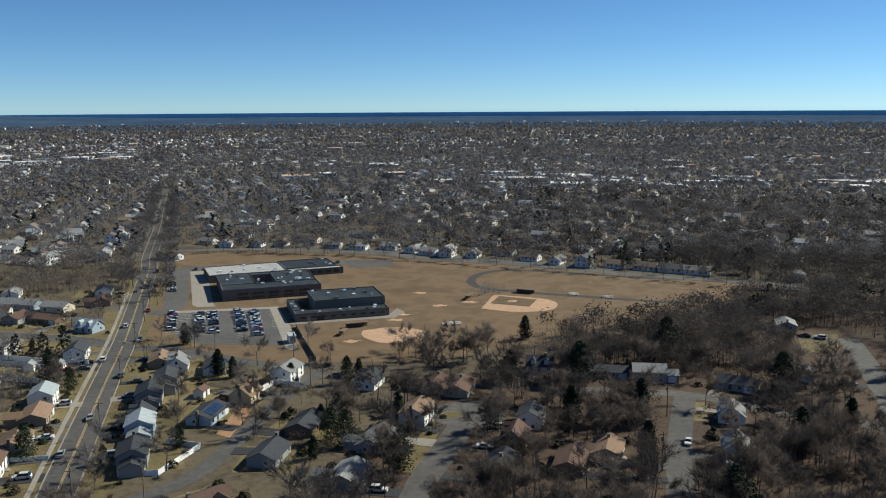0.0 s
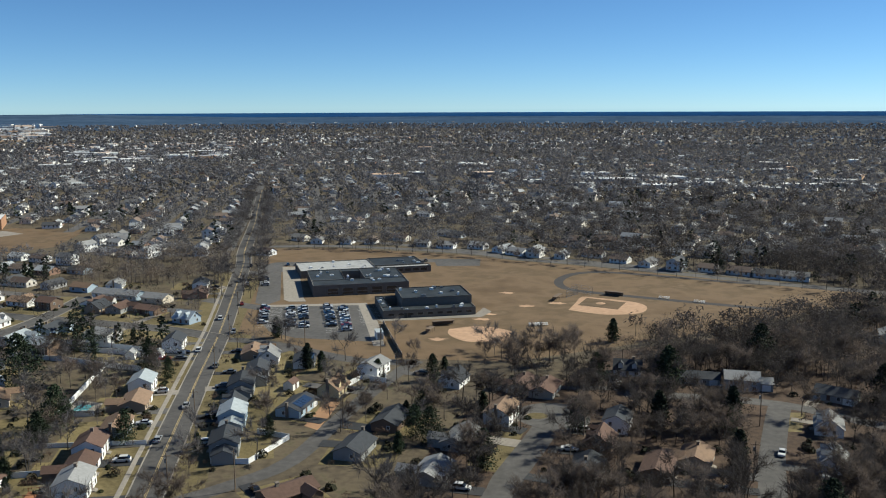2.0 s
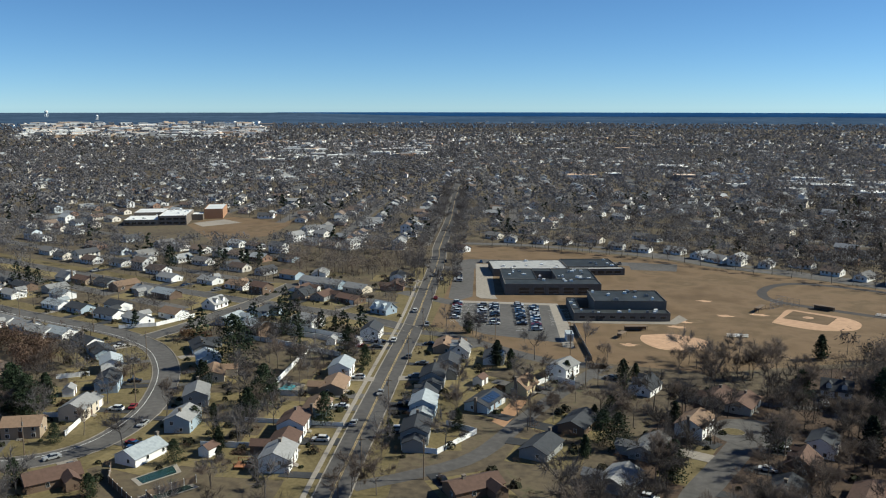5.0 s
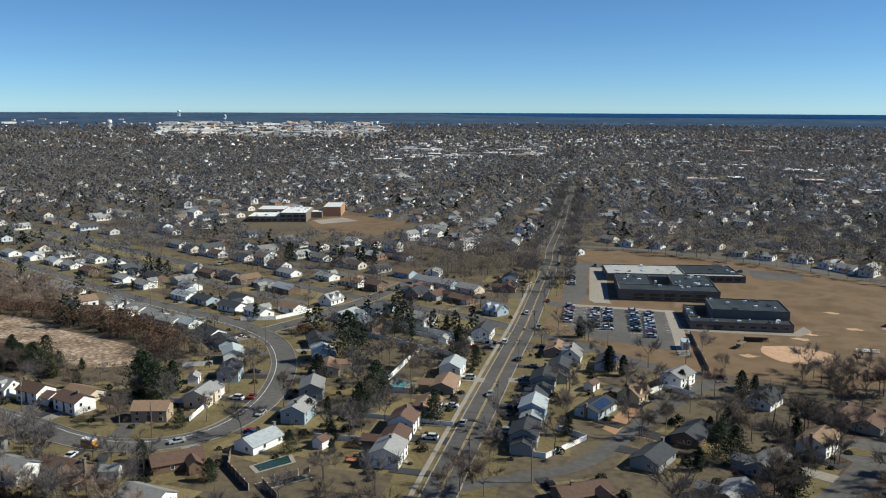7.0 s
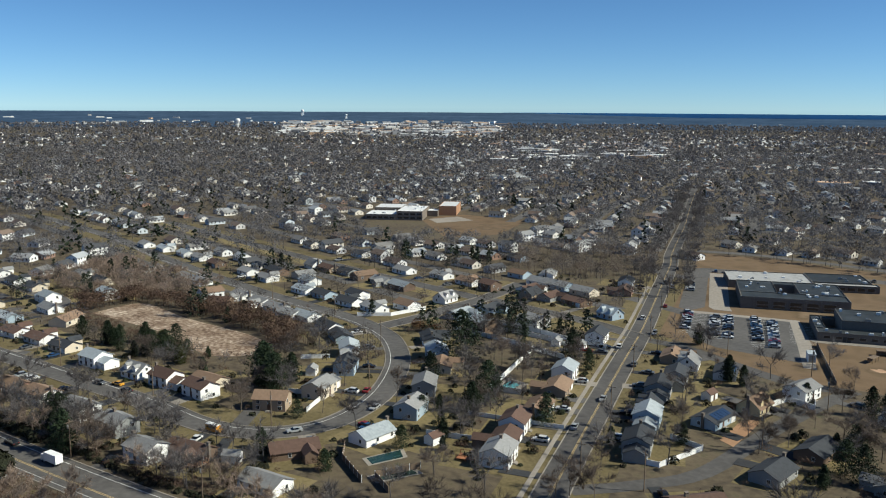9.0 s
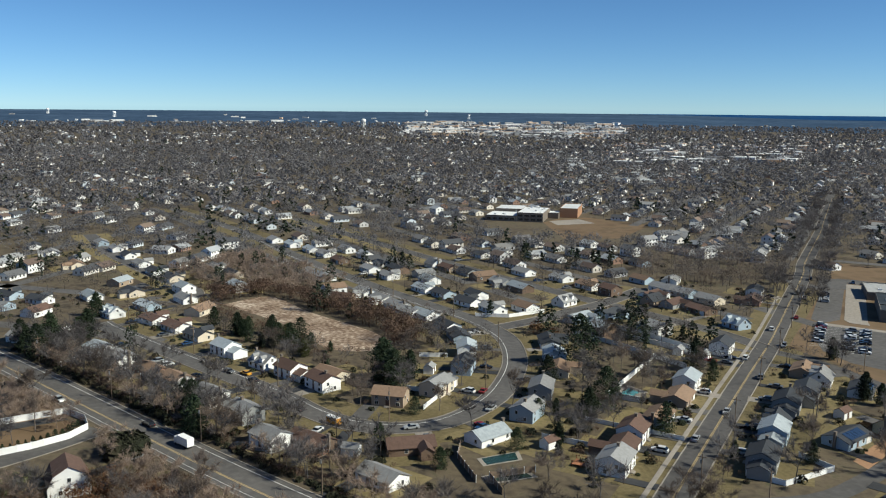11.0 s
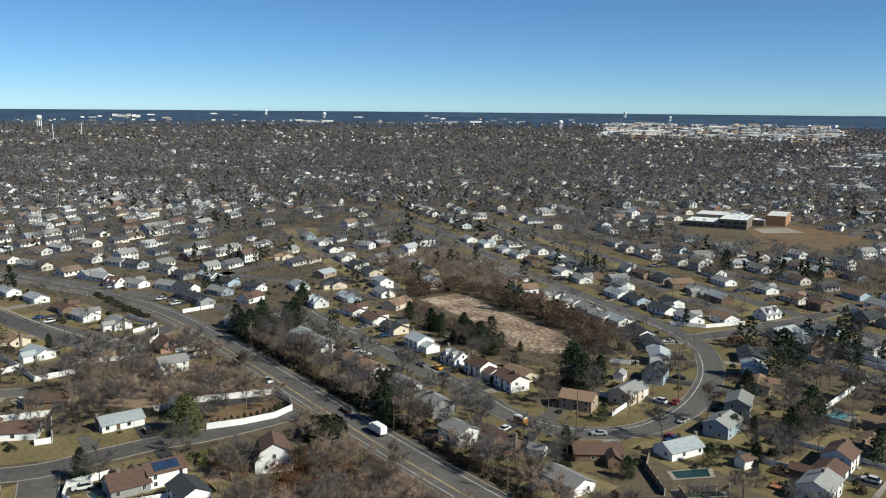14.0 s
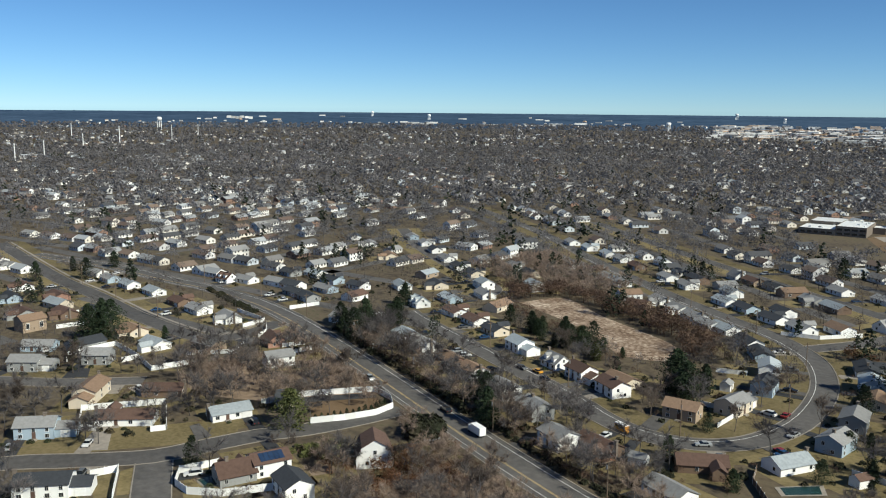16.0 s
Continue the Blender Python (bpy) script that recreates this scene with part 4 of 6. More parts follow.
def car(x, y, deg, which=None):
    proto = CARS[car_rand.randrange(len(CARS))] if which is None else which
    m = pose(x, y, 0.045, 0, 0, deg + car_rand.choice((0, 180)))
    if proto.name in used_cars:
        return copy_thing(proto, m)
    used_cars.add(proto.name)
    proto.matrix_basis = m
    return proto


def road_turn(x, y):
    """The direction of the nearest road in degrees, the nearest point on it, and its half width."""
    best = None
    for line, width in ROADS.values():
        d = np.hypot(line[:, 0] - x, line[:, 1] - y)
        i = int(d.argmin())
        if best is None or d[i] - width / 2 < best[0]:
            u = line[min(i + 1, len(line) - 1)] - line[max(i - 1, 0)]
            best = (d[i] - width / 2, math.degrees(math.atan2(u[1], u[0])), line[i], width / 2)
    return best


# the school's parking lot: five rows of cars
for x0, y0, x1, y1, turn in ((-120.3, 374.8, -112.5, 346.2, 17), (-108.7, 375.9, -99.3, 342.4, 17), (-103.1, 376.3, -93.3, 341.4, 17), (-92.3, 379.4, -81.5, 341.5, 17), (-85.6, 380.4, -74.3, 337.4, 17)):
    n = int(math.hypot(x1 - x0, y1 - y0) / 2.75)
    for k in range(n + 1):
        if car_rand.random() < 0.82:
            s = k / n
            car(x0 + (x1 - x0) * s, y0 + (y1 - y0) * s, turn + car_rand.uniform(-2, 2))
lot_lines = Shape()
for x0, y0, x1, y1 in ((-117.5, 376, -108.5, 341), (-106, 377, -96, 339), (-89, 381, -77.5, 336), (-73.5, 380, -66, 350)):
    n = int(math.hypot(x1 - x0, y1 - y0) / 2.75)
    c, s = math.cos(radians(17)), math.sin(radians(17))
    for k in range(n + 1):
        px, py = x0 + (x1 - x0) * k / n, y0 + (y1 - y0) * k / n
        lot_lines.prism([(px - 5 * c + 0.07 * s, py - 5 * s - 0.07 * c), (px + 5 * c + 0.07 * s, py + 5 * s - 0.07 * c), (px + 5 * c - 0.07 * s, py + 5 * s + 0.07 * c), (px - 5 * c - 0.07 * s, py - 5 * s + 0.07 * c)], 0.035, 0.041)
part("stall_lines", lot_lines.mesh("stall_lines", M["paint_white"]), bpy.data.objects["parking_lot"], "faded white stall lines")["kind"] = "stuff"
for k in range(6):
    car(-141 + 1.1 * k, 440 - 3.4 * k, 17)
for k in range(16):
    if k not in (3, 9, 10):
        car(-140 + 5.2 * k, 481.5 + 1.35 * k, 105)
# cars on the roads
for x, y in ((-104, 243), (-110, 284), (-123.5, 303), (-119.5, 330), (-133, 352), (-133, 380), (-101, 216), (-152, 432), (-145, 424), (-160, 475)):
    car(x, y, road_turn(x, y)[1])
for x, y in ((-164.6, 168), (-158, 196), (-170, 207), (-200, 155.5), (-150, 182), (-233, 163), (-221, 118), (-260, 110)):
    car(x, y, road_turn(x, y)[1])
for x, y in ((66, 222), (73, 209)):
    car(x, y, 70)
car(-241, 165.5, 0, TAXI)
car(-247, 163, 0)


def box_truck(x, y, deg):
    t = thing("box_truck", at(x, y, deg) @ Matrix.Scale(0.86, 4), "white box truck on the parkway", "truck")
    part("box", Shape().box(-4.0, -1.2, 0.9, 2.0, 1.2, 3.5).mesh("box", M["vinyl"]), t)
    part("cab", Shape().profile([(-1.1, 0.5), (1.1, 0.5), (1.1, 1.6), (1.0, 2.5), (-1.0, 2.5), (-1.1, 1.6)], 2.1, 3.9).mesh("cab", M["vinyl"]), t)
    part("windscreen", Shape().box(3.88, -0.9, 1.55, 3.95, 0.9, 2.35).mesh("windscreen", M["glass_car"]), t)
    part("chassis", Shape().box(-4.0, -0.5, 0.5, 3.6, 0.5, 0.9).mesh("chassis", M["rubber"]), t)
    for wx in (-2.6, 2.9):
        for wy in (-1.0, 1.0):
            part("wheel", bpy.data.meshes["wheel"], t, m=pose(wx, wy, 0) @ Matrix.Scale(1.35, 4))
    return t


box_truck(-200.5, 116.8, 180)


def school_bus(x, y, deg):
    t = thing("school_bus", at(x, y, deg), "short yellow school bus with a white roof", "bus")
    Y = mat("bus_yellow", [(0.55, 0.26, 0.02), (0.62, 0.31, 0.03)], 0.4, 0.5)
    part("body", Shape().box(-3.2, -1.1, 0.5, 2.2, 1.1, 2.4).mesh("body", Y), t)
    part("hood", Shape().box(2.2, -0.95, 0.5, 3.5, 0.95, 1.4).mesh("hood", Y), t)
    part("roof", Shape().profile([(-1.1, 2.4), (1.1, 2.4), (0.9, 2.75), (-0.9, 2.75)], -3.2, 2.2).mesh("roof", M["vinyl"]), t, "white bus roof")
    for side in (-1, 1):
        for k in range(4):
            part("window", Shape().box(-2.9 + 1.2 * k, side * 1.12 - 0.02, 1.5, -1.9 + 1.2 * k, side * 1.12 + 0.02, 2.2).mesh("window", M["glass_car"]), t)
    for wx in (-2.0, 2.6):
        for wy in (-0.95, 0.95):
            part("wheel", bpy.data.meshes["wheel"], t, m=pose(wx, wy, 0) @ Matrix.Scale(1.3, 4))
    t.scale = (0.78, 0.85, 0.85)
    return t


school_bus(-183.4, 155.4, 2)

# ---- lots: lawns and driveways that reach from each near house to its street ----
yard_rand = random.Random(77)
for k, (hx, hy) in enumerate(list(HOUSES)):
    gap, turn, near, half = road_turn(hx, hy)
    if gap > 32 or gap < 3:
        continue
    v = np.array([hx, hy]) - near
    dist = np.hypot(*v)
    v /= dist
    u = np.array([-v[1], v[0]])
    lot = 8.6
    z = 0.004 + (k % 7) * 0.0022
    a, b = near + v * (half + 3.1), near + v * (dist + yard_rand.uniform(9, 15))
    if hx < -30:
        patch("lawn", [tuple(a - u * lot), tuple(a + u * lot), tuple(b + u * lot), tuple(b - u * lot)][::-1], z, M["lawn"], "dormant olive-tan lawn round a house", "lawn")
    if gap < 26:
        off = yard_rand.choice((-5.2, 5.2))
        wd = yard_rand.uniform(1.6, 2.7)
        c, e = near + v * (half + 0.02) + u * off, near + v * (dist - 2.0) + u * off
        surf = "asphalt_dark" if yard_rand.random() < 0.6 else ("asphalt" if yard_rand.random() < 0.6 else "concrete")
        patch("driveway", [tuple(c - u * wd), tuple(c + u * wd), tuple(e + u * wd), tuple(e - u * wd)][::-1], 0.11, M[surf], "house driveway of " + ("pale concrete" if surf == "concrete" else "dark asphalt"), "driveway")
        for j in range(yard_rand.choice((0, 1, 1, 2))):
            q = near + v * (half + 5.5 + 5.6 * j) + u * (off + yard_rand.uniform(-0.5, 0.5))
            if 5.5 + 5.6 * j < gap - 6:
                o = car(q[0], q[1], math.degrees(math.atan2(v[1], v[0])))
                o.location.z = 0.115
    # foundation shrubs
    for j in range(yard_rand.choice((0, 1, 2))):
        q = np.array([hx, hy]) - v * yard_rand.uniform(5.6, 6.5) + u * yard_rand.uniform(-6, 6)
        sh = bpy.data.meshes.get("shrub")
        if sh is None:
            tri = []
            rs = np.random.RandomState(3)
            for _ in range(160):
                n = rs.normal(0, 1, 3)
                n /= np.linalg.norm(n)
                n[2] = abs(n[2])
                p = n * rs.uniform(0.75, 1.0) * (1, 1, 0.85)
                s, t2 = np.cross(n, rs.normal(0, 1, 3)) * 0.22, np.cross(n, rs.normal(0, 1, 3)) * 0.22
                tri.append((p - s, p + s, p + t2 + n * 0.12))
            sh = soup("shrub", np.array(tri).reshape(-1, 3), np.arange(480).reshape(-1, 3), M["shrub"])
        o = new("shrub", sh)
        o.matrix_basis = pose(q[0], q[1], 0, 0, 0, yard_rand.uniform(0, 360)) @ Matrix.Scale(yard_rand.uniform(0.6, 1.3), 4)
        tagged(o, "dark clipped evergreen shrub before a house", "shrub", "garden shrubs")

# ---- fences ----
panel_mesh = Shape().box(0, -0.03, 0.05, 1, 0.03, 0.94).box(0, -0.05, 0.0, 1, 0.05, 0.08).box(0, -0.05, 0.9, 1, 0.05, 1.0).mesh("panel", M["vinyl"])
panel_wood = Shape().box(0, -0.03, 0.05, 1, 0.03, 0.94).box(0, -0.05, 0.0, 1, 0.05, 0.08).box(0, -0.05, 0.9, 1, 0.05, 1.0).mesh("panel", M["wood"])
post_mesh = Shape().box(-0.07, -0.07, -0.2, 0.07, 0.07, 1.06).box(-0.09, -0.09, 1.06, 0.09, 0.09, 1.1).mesh("post", M["vinyl"])


def fence(points, high=1.8, wood=False, label=""):
    pts = np.array(points, float)
    o = pts.mean(0)
    t = thing("fence", at(o[0], o[1], 0), label or ("weathered wooden board fence between yards" if wood else "white vinyl privacy fence round a yard"), "fence")
    for a, b in zip(pts, pts[1:]):
        L = np.hypot(*(b - a))
        n = max(1, round(L / 3.0))
        deg = math.degrees(math.atan2(*(b - a)[::-1]))
        for k in range(n):
            q = a + (b - a) * k / n - o
            part("panel", panel_wood if wood else panel_mesh, t, m=pose(q[0], q[1], 0, 0, 0, deg) @ Matrix.Diagonal((L / n, 1, high, 1)))
            part("post", post_mesh, t, m=pose(q[0], q[1], 0, 0, 0, deg) @ Matrix.Diagonal((1, 1, high, 1)))
    return t


fence([(-254.5, 81), (-248, 106.3), (-238, 107.5), (-231, 105), (-227.8, 98), (-228, 88), (-230, 78)], 1.9)
fence([(-252, 70), (-254.5, 81)], 1.9)
fence([(-250.6, 17.2), (-271.4, 20.3), (-266, 44), (-244, 40)], 1.9)
fence([(-212, 37), (-212.4, 47), (-205, 48)], 1.9)
fence([(-254.6, 17.9), (-252.2, 22.2)], 1.7)
fence([(-243.7, 39.6), (-244.3, 35.6), (-247.2, 36.4)], 1.7)
fence([(-212, 37), (-205, 34.5), (-199, 36), (-194, 43), (-190.3, 62)], 1.9)
fence([(-219.6, 16.9), (-219.9, 23.6), (-205.4, 20.3), (-198, 19)], 1.9)
fence([(-400.2, 23.5), (-404.8, 33.1)], 1.7)
fence([(-380.4, 22), (-382.2, 33)], 1.7)
fence([(-371.4, 118.8), (-373.8, 133.9)], 1.7)
fence([(-311.8, 96.1), (-311.8, 105.2)], 1.7)
fence([(-295.6, 126.8), (-298.3, 137.6)], 1.7, True)
fence([(-348.2, 90.8), (-354.3, 102), (-377.2, 96.3)], 1.7)
fence([(-327, 21.1), (-335.8, 22.6), (-342.6, 39.9), (-320.7, 44.6), (-303.1, 46.1), (-305.3, 59.6), (-312.9, 60.2)], 1.9)
fence([(-318.3, 38.4), (-320.7, 44.6)], 1.9)
fence([(-138, 231), (-148.8, 280.5), (-134, 277)], 1.9)
fence([(-138, 231), (-128, 233)], 1.9)
fence([(-81, 202.6), (-71.2, 203.3), (-65.5, 220.7), (-75.7, 224.2)], 1.5)
fence([(-62.7, 256), (-56, 275), (-47, 271.4), (-49, 281.6)], 1.8)
fence([(-238, 284.5), (-226, 293), (-220.5, 312)], 1.6)
fence([(-132, 208), (-103, 213.3)], 1.3)
fence([(-133, 187.6), (-113, 193)], 1.6)
fence([(-213, 222.3), (-205, 229)], 1.6)
fence([(-150, 281), (-168, 286), (-190, 289)], 1.8)
fence([(-137, 292), (-152, 297), (-176, 300)], 1.8)
fence([(-141, 300), (-160, 305), (-183, 309)], 1.8)
fence([(-127, 298.5), (-140, 301)], 1.5)
fence([(-173, 182), (-178, 196), (-190, 192)], 1.5)
fence([(-128, 153), (-141, 161), (-146, 168)], 1.8, True)
fence([(-121, 168), (-127, 157), (-119, 152)], 1.8, True)
fence([(-345, 100), (-336, 97), (-330, 92)], 1.6)
fence([(-295, 88), (-302, 98), (-304, 105)], 1.6)
fence([(-318, 60), (-312, 78), (-322, 84)], 1.6)
fence([(-270, 128), (-262, 142)], 1.6, True)
fence([(-340, 160), (-342, 150), (-338, 140)], 1.8)
fence([(-334, 176), (-322, 180), (-300, 184)], 1.8)

patch("driveway", [(-253.5, 82), (-247.2, 105.4), (-242.5, 104.6), (-248.5, 82)][::-1], 0.03, M["asphalt_dark"], "dark asphalt drive inside the fenced yard", "driveway")
patch("lawn", [(-248, 83), (-242, 104), (-234, 104.5), (-229, 98), (-229.5, 88), (-231.5, 80)][::-1], 0.026, M["field"], "tan dry lawn inside the white fence", "lawn")
cabana = thing("pool_house", at(-249, 77, 75), "small pool house with a steep dark roof", "pool house")
gable(cabana, 6.5, 6.0, 2.3, 2.6, M["wall_cream"], M["roof_slate"])
part("door", door_mesh, cabana, m=pose(0, -3.0, 0))

fence([(-61.5, 350), (-54, 326), (-46, 301)], 1.6, True, "dark chain-link and board fence beside the school lot")
patch("bare_soil", [(-64, 231), (-63, 252), (-58.2, 252), (-58.6, 240), (-59.4, 228)][::-1], 0.02, mat("orange_soil", [(0.26, 0.15, 0.08), (0.36, 0.22, 0.125)], 0.95, 0.6, 0.5, 3.0), "bare orange-brown soil beside a lane", "soil")

patch("driveway", [(-237.5, 18.9), (-235.8, 23.0), (-249.0, 25.9), (-249.5, 22.1)], 0.118, M["concrete"], "wide pale concrete driveway before a garage", "driveway")
patch("driveway", [(-231.8, 45.7), (-233.2, 50.2), (-244.6, 49.2), (-243.6, 46.2)], 0.119, M["asphalt"], "grey asphalt driveway before a house", "driveway")

# ---- swimming pools, covered for the winter ----
for pts in ([(-136.3, 165.2), (-132.4, 174.5), (-128.9, 171.3), (-132.8, 163.1)], [(-128.3, 157.6), (-123.8, 166.5), (-119.8, 165.1), (-124.6, 156.1)], [(-206, 40), (-207, 44.5), (-201.5, 45.5), (-200.5, 41)]):
    c = np.mean(pts, axis=0)
    deck = patch("pool_deck", [tuple(c + (np.array(p) - c) * 1.25) for p in pts][::-1], 0.06, M["concrete"], "pale concrete deck round a swimming pool", "pool deck")
    pool = tagged(new("swimming_pool", Shape().prism(pts[::-1], -0.1, 0.09).mesh("swimming_pool", M["water_pool"])), "swimming pool under a dark green winter cover", "pool")
patch("pool_deck", [(-139, 231), (-140, 246), (-131, 244), (-130, 232)], 0.05, M["concrete"], "pale concrete deck round a swimming pool", "pool deck")
tagged(new("swimming_pool", Shape().prism([(-137, 234), (-137.5, 243), (-133, 242), (-132.5, 234)][::-1], -0.1, 0.09).mesh("swimming_pool", mat("pool_water", [(0.10, 0.30, 0.34), (0.14, 0.38, 0.42)], 0.1, 0.5))), "open pale turquoise swimming pool", "pool")

# ---- wooden decks behind houses ----
M["deck"] = mat("red_stained_deck", [(0.22, 0.095, 0.045), (0.30, 0.14, 0.07)], 0.85, 1.5, spread=0.1)


def wooden_deck(x, y, deg, w, d):
    t = thing("wooden_deck", at(x, y, deg), "red-stained wooden deck with a railing behind a house", "deck")
    for k in range(int(d / 0.5)):
        part("plank", Shape().box(-w / 2, -d / 2 + 0.5 * k, 0.62, w / 2, -d / 2 + 0.5 * k + 0.47, 0.68).mesh("plank", M["deck"]), t)
    for px in (-w / 2, 0, w / 2):
        for py in (-d / 2, d / 2):
            part("post", Shape().box(px - 0.07, py - 0.07, -0.2, px + 0.07, py + 0.07, 1.65).mesh("post", M["deck"]), t)
    for py in (-d / 2, d / 2):
        part("rail", Shape().box(-w / 2, py - 0.05, 1.5, w / 2, py + 0.05, 1.6).mesh("rail", M["deck"]), t)


wooden_deck(-169.8, 136.8, 5, 6, 4)
wooden_deck(-114.5, 180.0, 15, 5, 4)

# ---- utility poles ----
pole_mesh = Shape().tube(0, 0, -0.5, 10.5, 0.16, 0.11, 7).mesh("pole", M["wood"])
arm_mesh = Shape().box(-1.2, -0.06, 9.6, 1.2, 0.06, 9.75).mesh("crossarm", M["wood"])
box_mesh = Shape().tube(0.35, 0, 8.0, 9.0, 0.22, 0.22, 8).mesh("transformer", M["metal"])


def utility_pole(x, y, deg):
    t = thing("utility_pole", at(x, y, deg), "weathered wooden utility pole with a crossarm", "utility pole", "utility poles")
    part("pole", pole_mesh, t)
    part("crossarm", arm_mesh, t)
    part("transformer", box_mesh, t)


for key, side, step in (("A", -1, 11), ("C", -1, 12), ("B", 1, 12), ("E", 1, 12), ("F1", -1, 10), ("F3", 1, 9)):
    line, width = ROADS[key]
    for i in range(4, len(line) - 1, step):
        u = line[i + 1] - line[i]
        u /= np.hypot(*u)
        p = line[i] + np.array([-u[1], u[0]]) * side * (width / 2 + 1.0)
        if np.hypot(*p) < 520 and not near_house_xy(p, 5.5):
            utility_pole(p[0], p[1], math.degrees(math.atan2(u[1], u[0])) + 90)
for x, y in ((-55, 306.7), (-86.4, 316.7)):
    utility_pole(x, y, 17)

# grass verges and front gardens along the streets
for order, (key, reach) in enumerate((("A", 9.0), ("B", 9.0), ("E", 10.0), ("J", 9.0), ("H1", 9.0), ("H2", 8.0), ("K", 8.0))):
    line, width = ROADS[key]
    for side in (-1, 1):
        o = sorted((side * (width / 2 + 0.4), side * (width / 2 + reach)))
        v = strip(line[line[:, 1] < 460] if key == "A" else line, o[0], o[1], -0.05, 0.010 + 0.002 * order + (0.001 if side > 0 else 0)).mesh("verge", M["lawn"])
        tagged(new("verge", v), "dry yellow-green grass verge along the street", "verge", kind="structure")
for order, pts in enumerate(([(-242.5, -2.5), (-238.0, 13.5), (-231.7, 38.5), (-231.9, 57), (-244, 61), (-247, 47), (-251, 19), (-252, -2)], [(-250.5, 17.5), (-271, 20.5), (-265.8, 43.5), (-244, 40)],
            [(-219.6, 17.1), (-219.7, 23.4), (-205.4, 20.1), (-205, 16)], [(-221, 27.5), (-220, 24), (-206, 21), (-205, 25)], [(-311, -1), (-308, 21), (-299, 57), (-314, 43), (-316.5, 22), (-324, 16), (-324, -1)], [(-212, 38), (-212, 46), (-199, 46), (-199, 38)])):
    area = sum(p[0] * q[1] - p[1] * q[0] for p, q in zip(pts, pts[1:] + pts[:1]))
    patch("lawn", pts if area > 0 else pts[::-1], 0.0255 - 0.002 * order, M["lawn"], "dry yellow-green lawn before a house", "lawn")
patch("driveway", [(-307.7, 21.5), (-305.5, 25.7), (-316, 27.8), (-318, 23.7)], 0.03, M["asphalt_dark"], "black asphalt driveway", "driveway")

patch("road", [(8 + 10 * math.cos(k * math.pi / 12), 244 + 10 * math.sin(k * math.pi / 12)) for k in range(24)], 0.047, M["asphalt"], "round grey turning circle at the street's end", "road")


# ---- trees ----
def make_bare(seed, height, depth=4, twigs=7, thick=1.0):
    """Limbs and twigs of a leafless tree: two arrays of triangles' corners."""
    r = np.random.RandomState(seed)
    limbs, fine = [], []

    def prism(p, q, a, b, n=3):
        u = (q - p) / np.linalg.norm(q - p)
        s = np.cross(u, (0.3, 0.9, 0.1) if abs(u[2]) > 0.9 else (0, 0, 1))
        s /= np.linalg.norm(s)
        t = np.cross(u, s)
        ang = np.arange(n) * 2 * np.pi / n
        rim = np.cos(ang)[:, None] * s + np.sin(ang)[:, None] * t
        lo, hi = p + a * rim, q + b * rim
        for i in range(n):
            j = (i + 1) % n
            limbs.append((lo[i], lo[j], hi[j]))
            limbs.append((lo[i], hi[j], hi[i]))

    def grow(p, u, length, rad, level):
        q = p + u * length
        bend = q + r.normal(0, 0.05 * length, 3)
        prism(p, bend, rad, rad * 0.62, 5 if level == 0 else 3)
        if level >= depth:
            for _ in range(twigs):
                v = u * 0.65 + r.normal(0, 0.6, 3) + (0, 0, 0.2)
                v /= np.linalg.norm(v)
                s = p + (bend - p) * r.uniform(0.2, 1.0)
                side = np.cross(v, r.normal(0, 1, 3))
                side *= 0.036 * thick * height / 14 / np.linalg.norm(side)
                e = s + v * min(length, 2.6 * height / 14) * r.uniform(0.6, 1.4)
                fine.append((s - side, s + side, e))
            return
        for _ in range(twigs // 3 if level else 0):
            v = r.normal(0, 0.7, 3) + (0, 0, 0.3)
            v /= np.linalg.norm(v)
            s = p + (bend - p) * r.uniform(0.3, 1.0)
            side = np.cross(v, r.normal(0, 1, 3))
            side *= 0.03 * thick * height / 14 / np.linalg.norm(side)
            fine.append((s - side, s + side, s + v * 2.2 * height / 14 * r.uniform(0.5, 1.2)))
        k = r.randint(4, 6) if level == 0 else r.randint(3, 5)
        for i in range(k):
            v = u * (0.9 if level else 0.7) + r.normal(0, 0.55 if level else 0.65, 3)
            v[2] = abs(v[2]) * 0.85 + 0.16
            v /= np.linalg.norm(v)
            start = p + (bend - p) * (1.0 if i < 2 else r.uniform(0.45 if level else 0.6, 1.0))
            grow(start, v, length * r.uniform(0.55, 0.8), rad * r.uniform(0.36, 0.48), level + 1)

    grow(np.zeros(3) - (0, 0, 0.3), np.array([r.normal(0, 0.04), r.normal(0, 0.04), 1.0]), height * 0.30, height * 0.0105, 0)
    return np.array(limbs, float), np.array(fine, float)


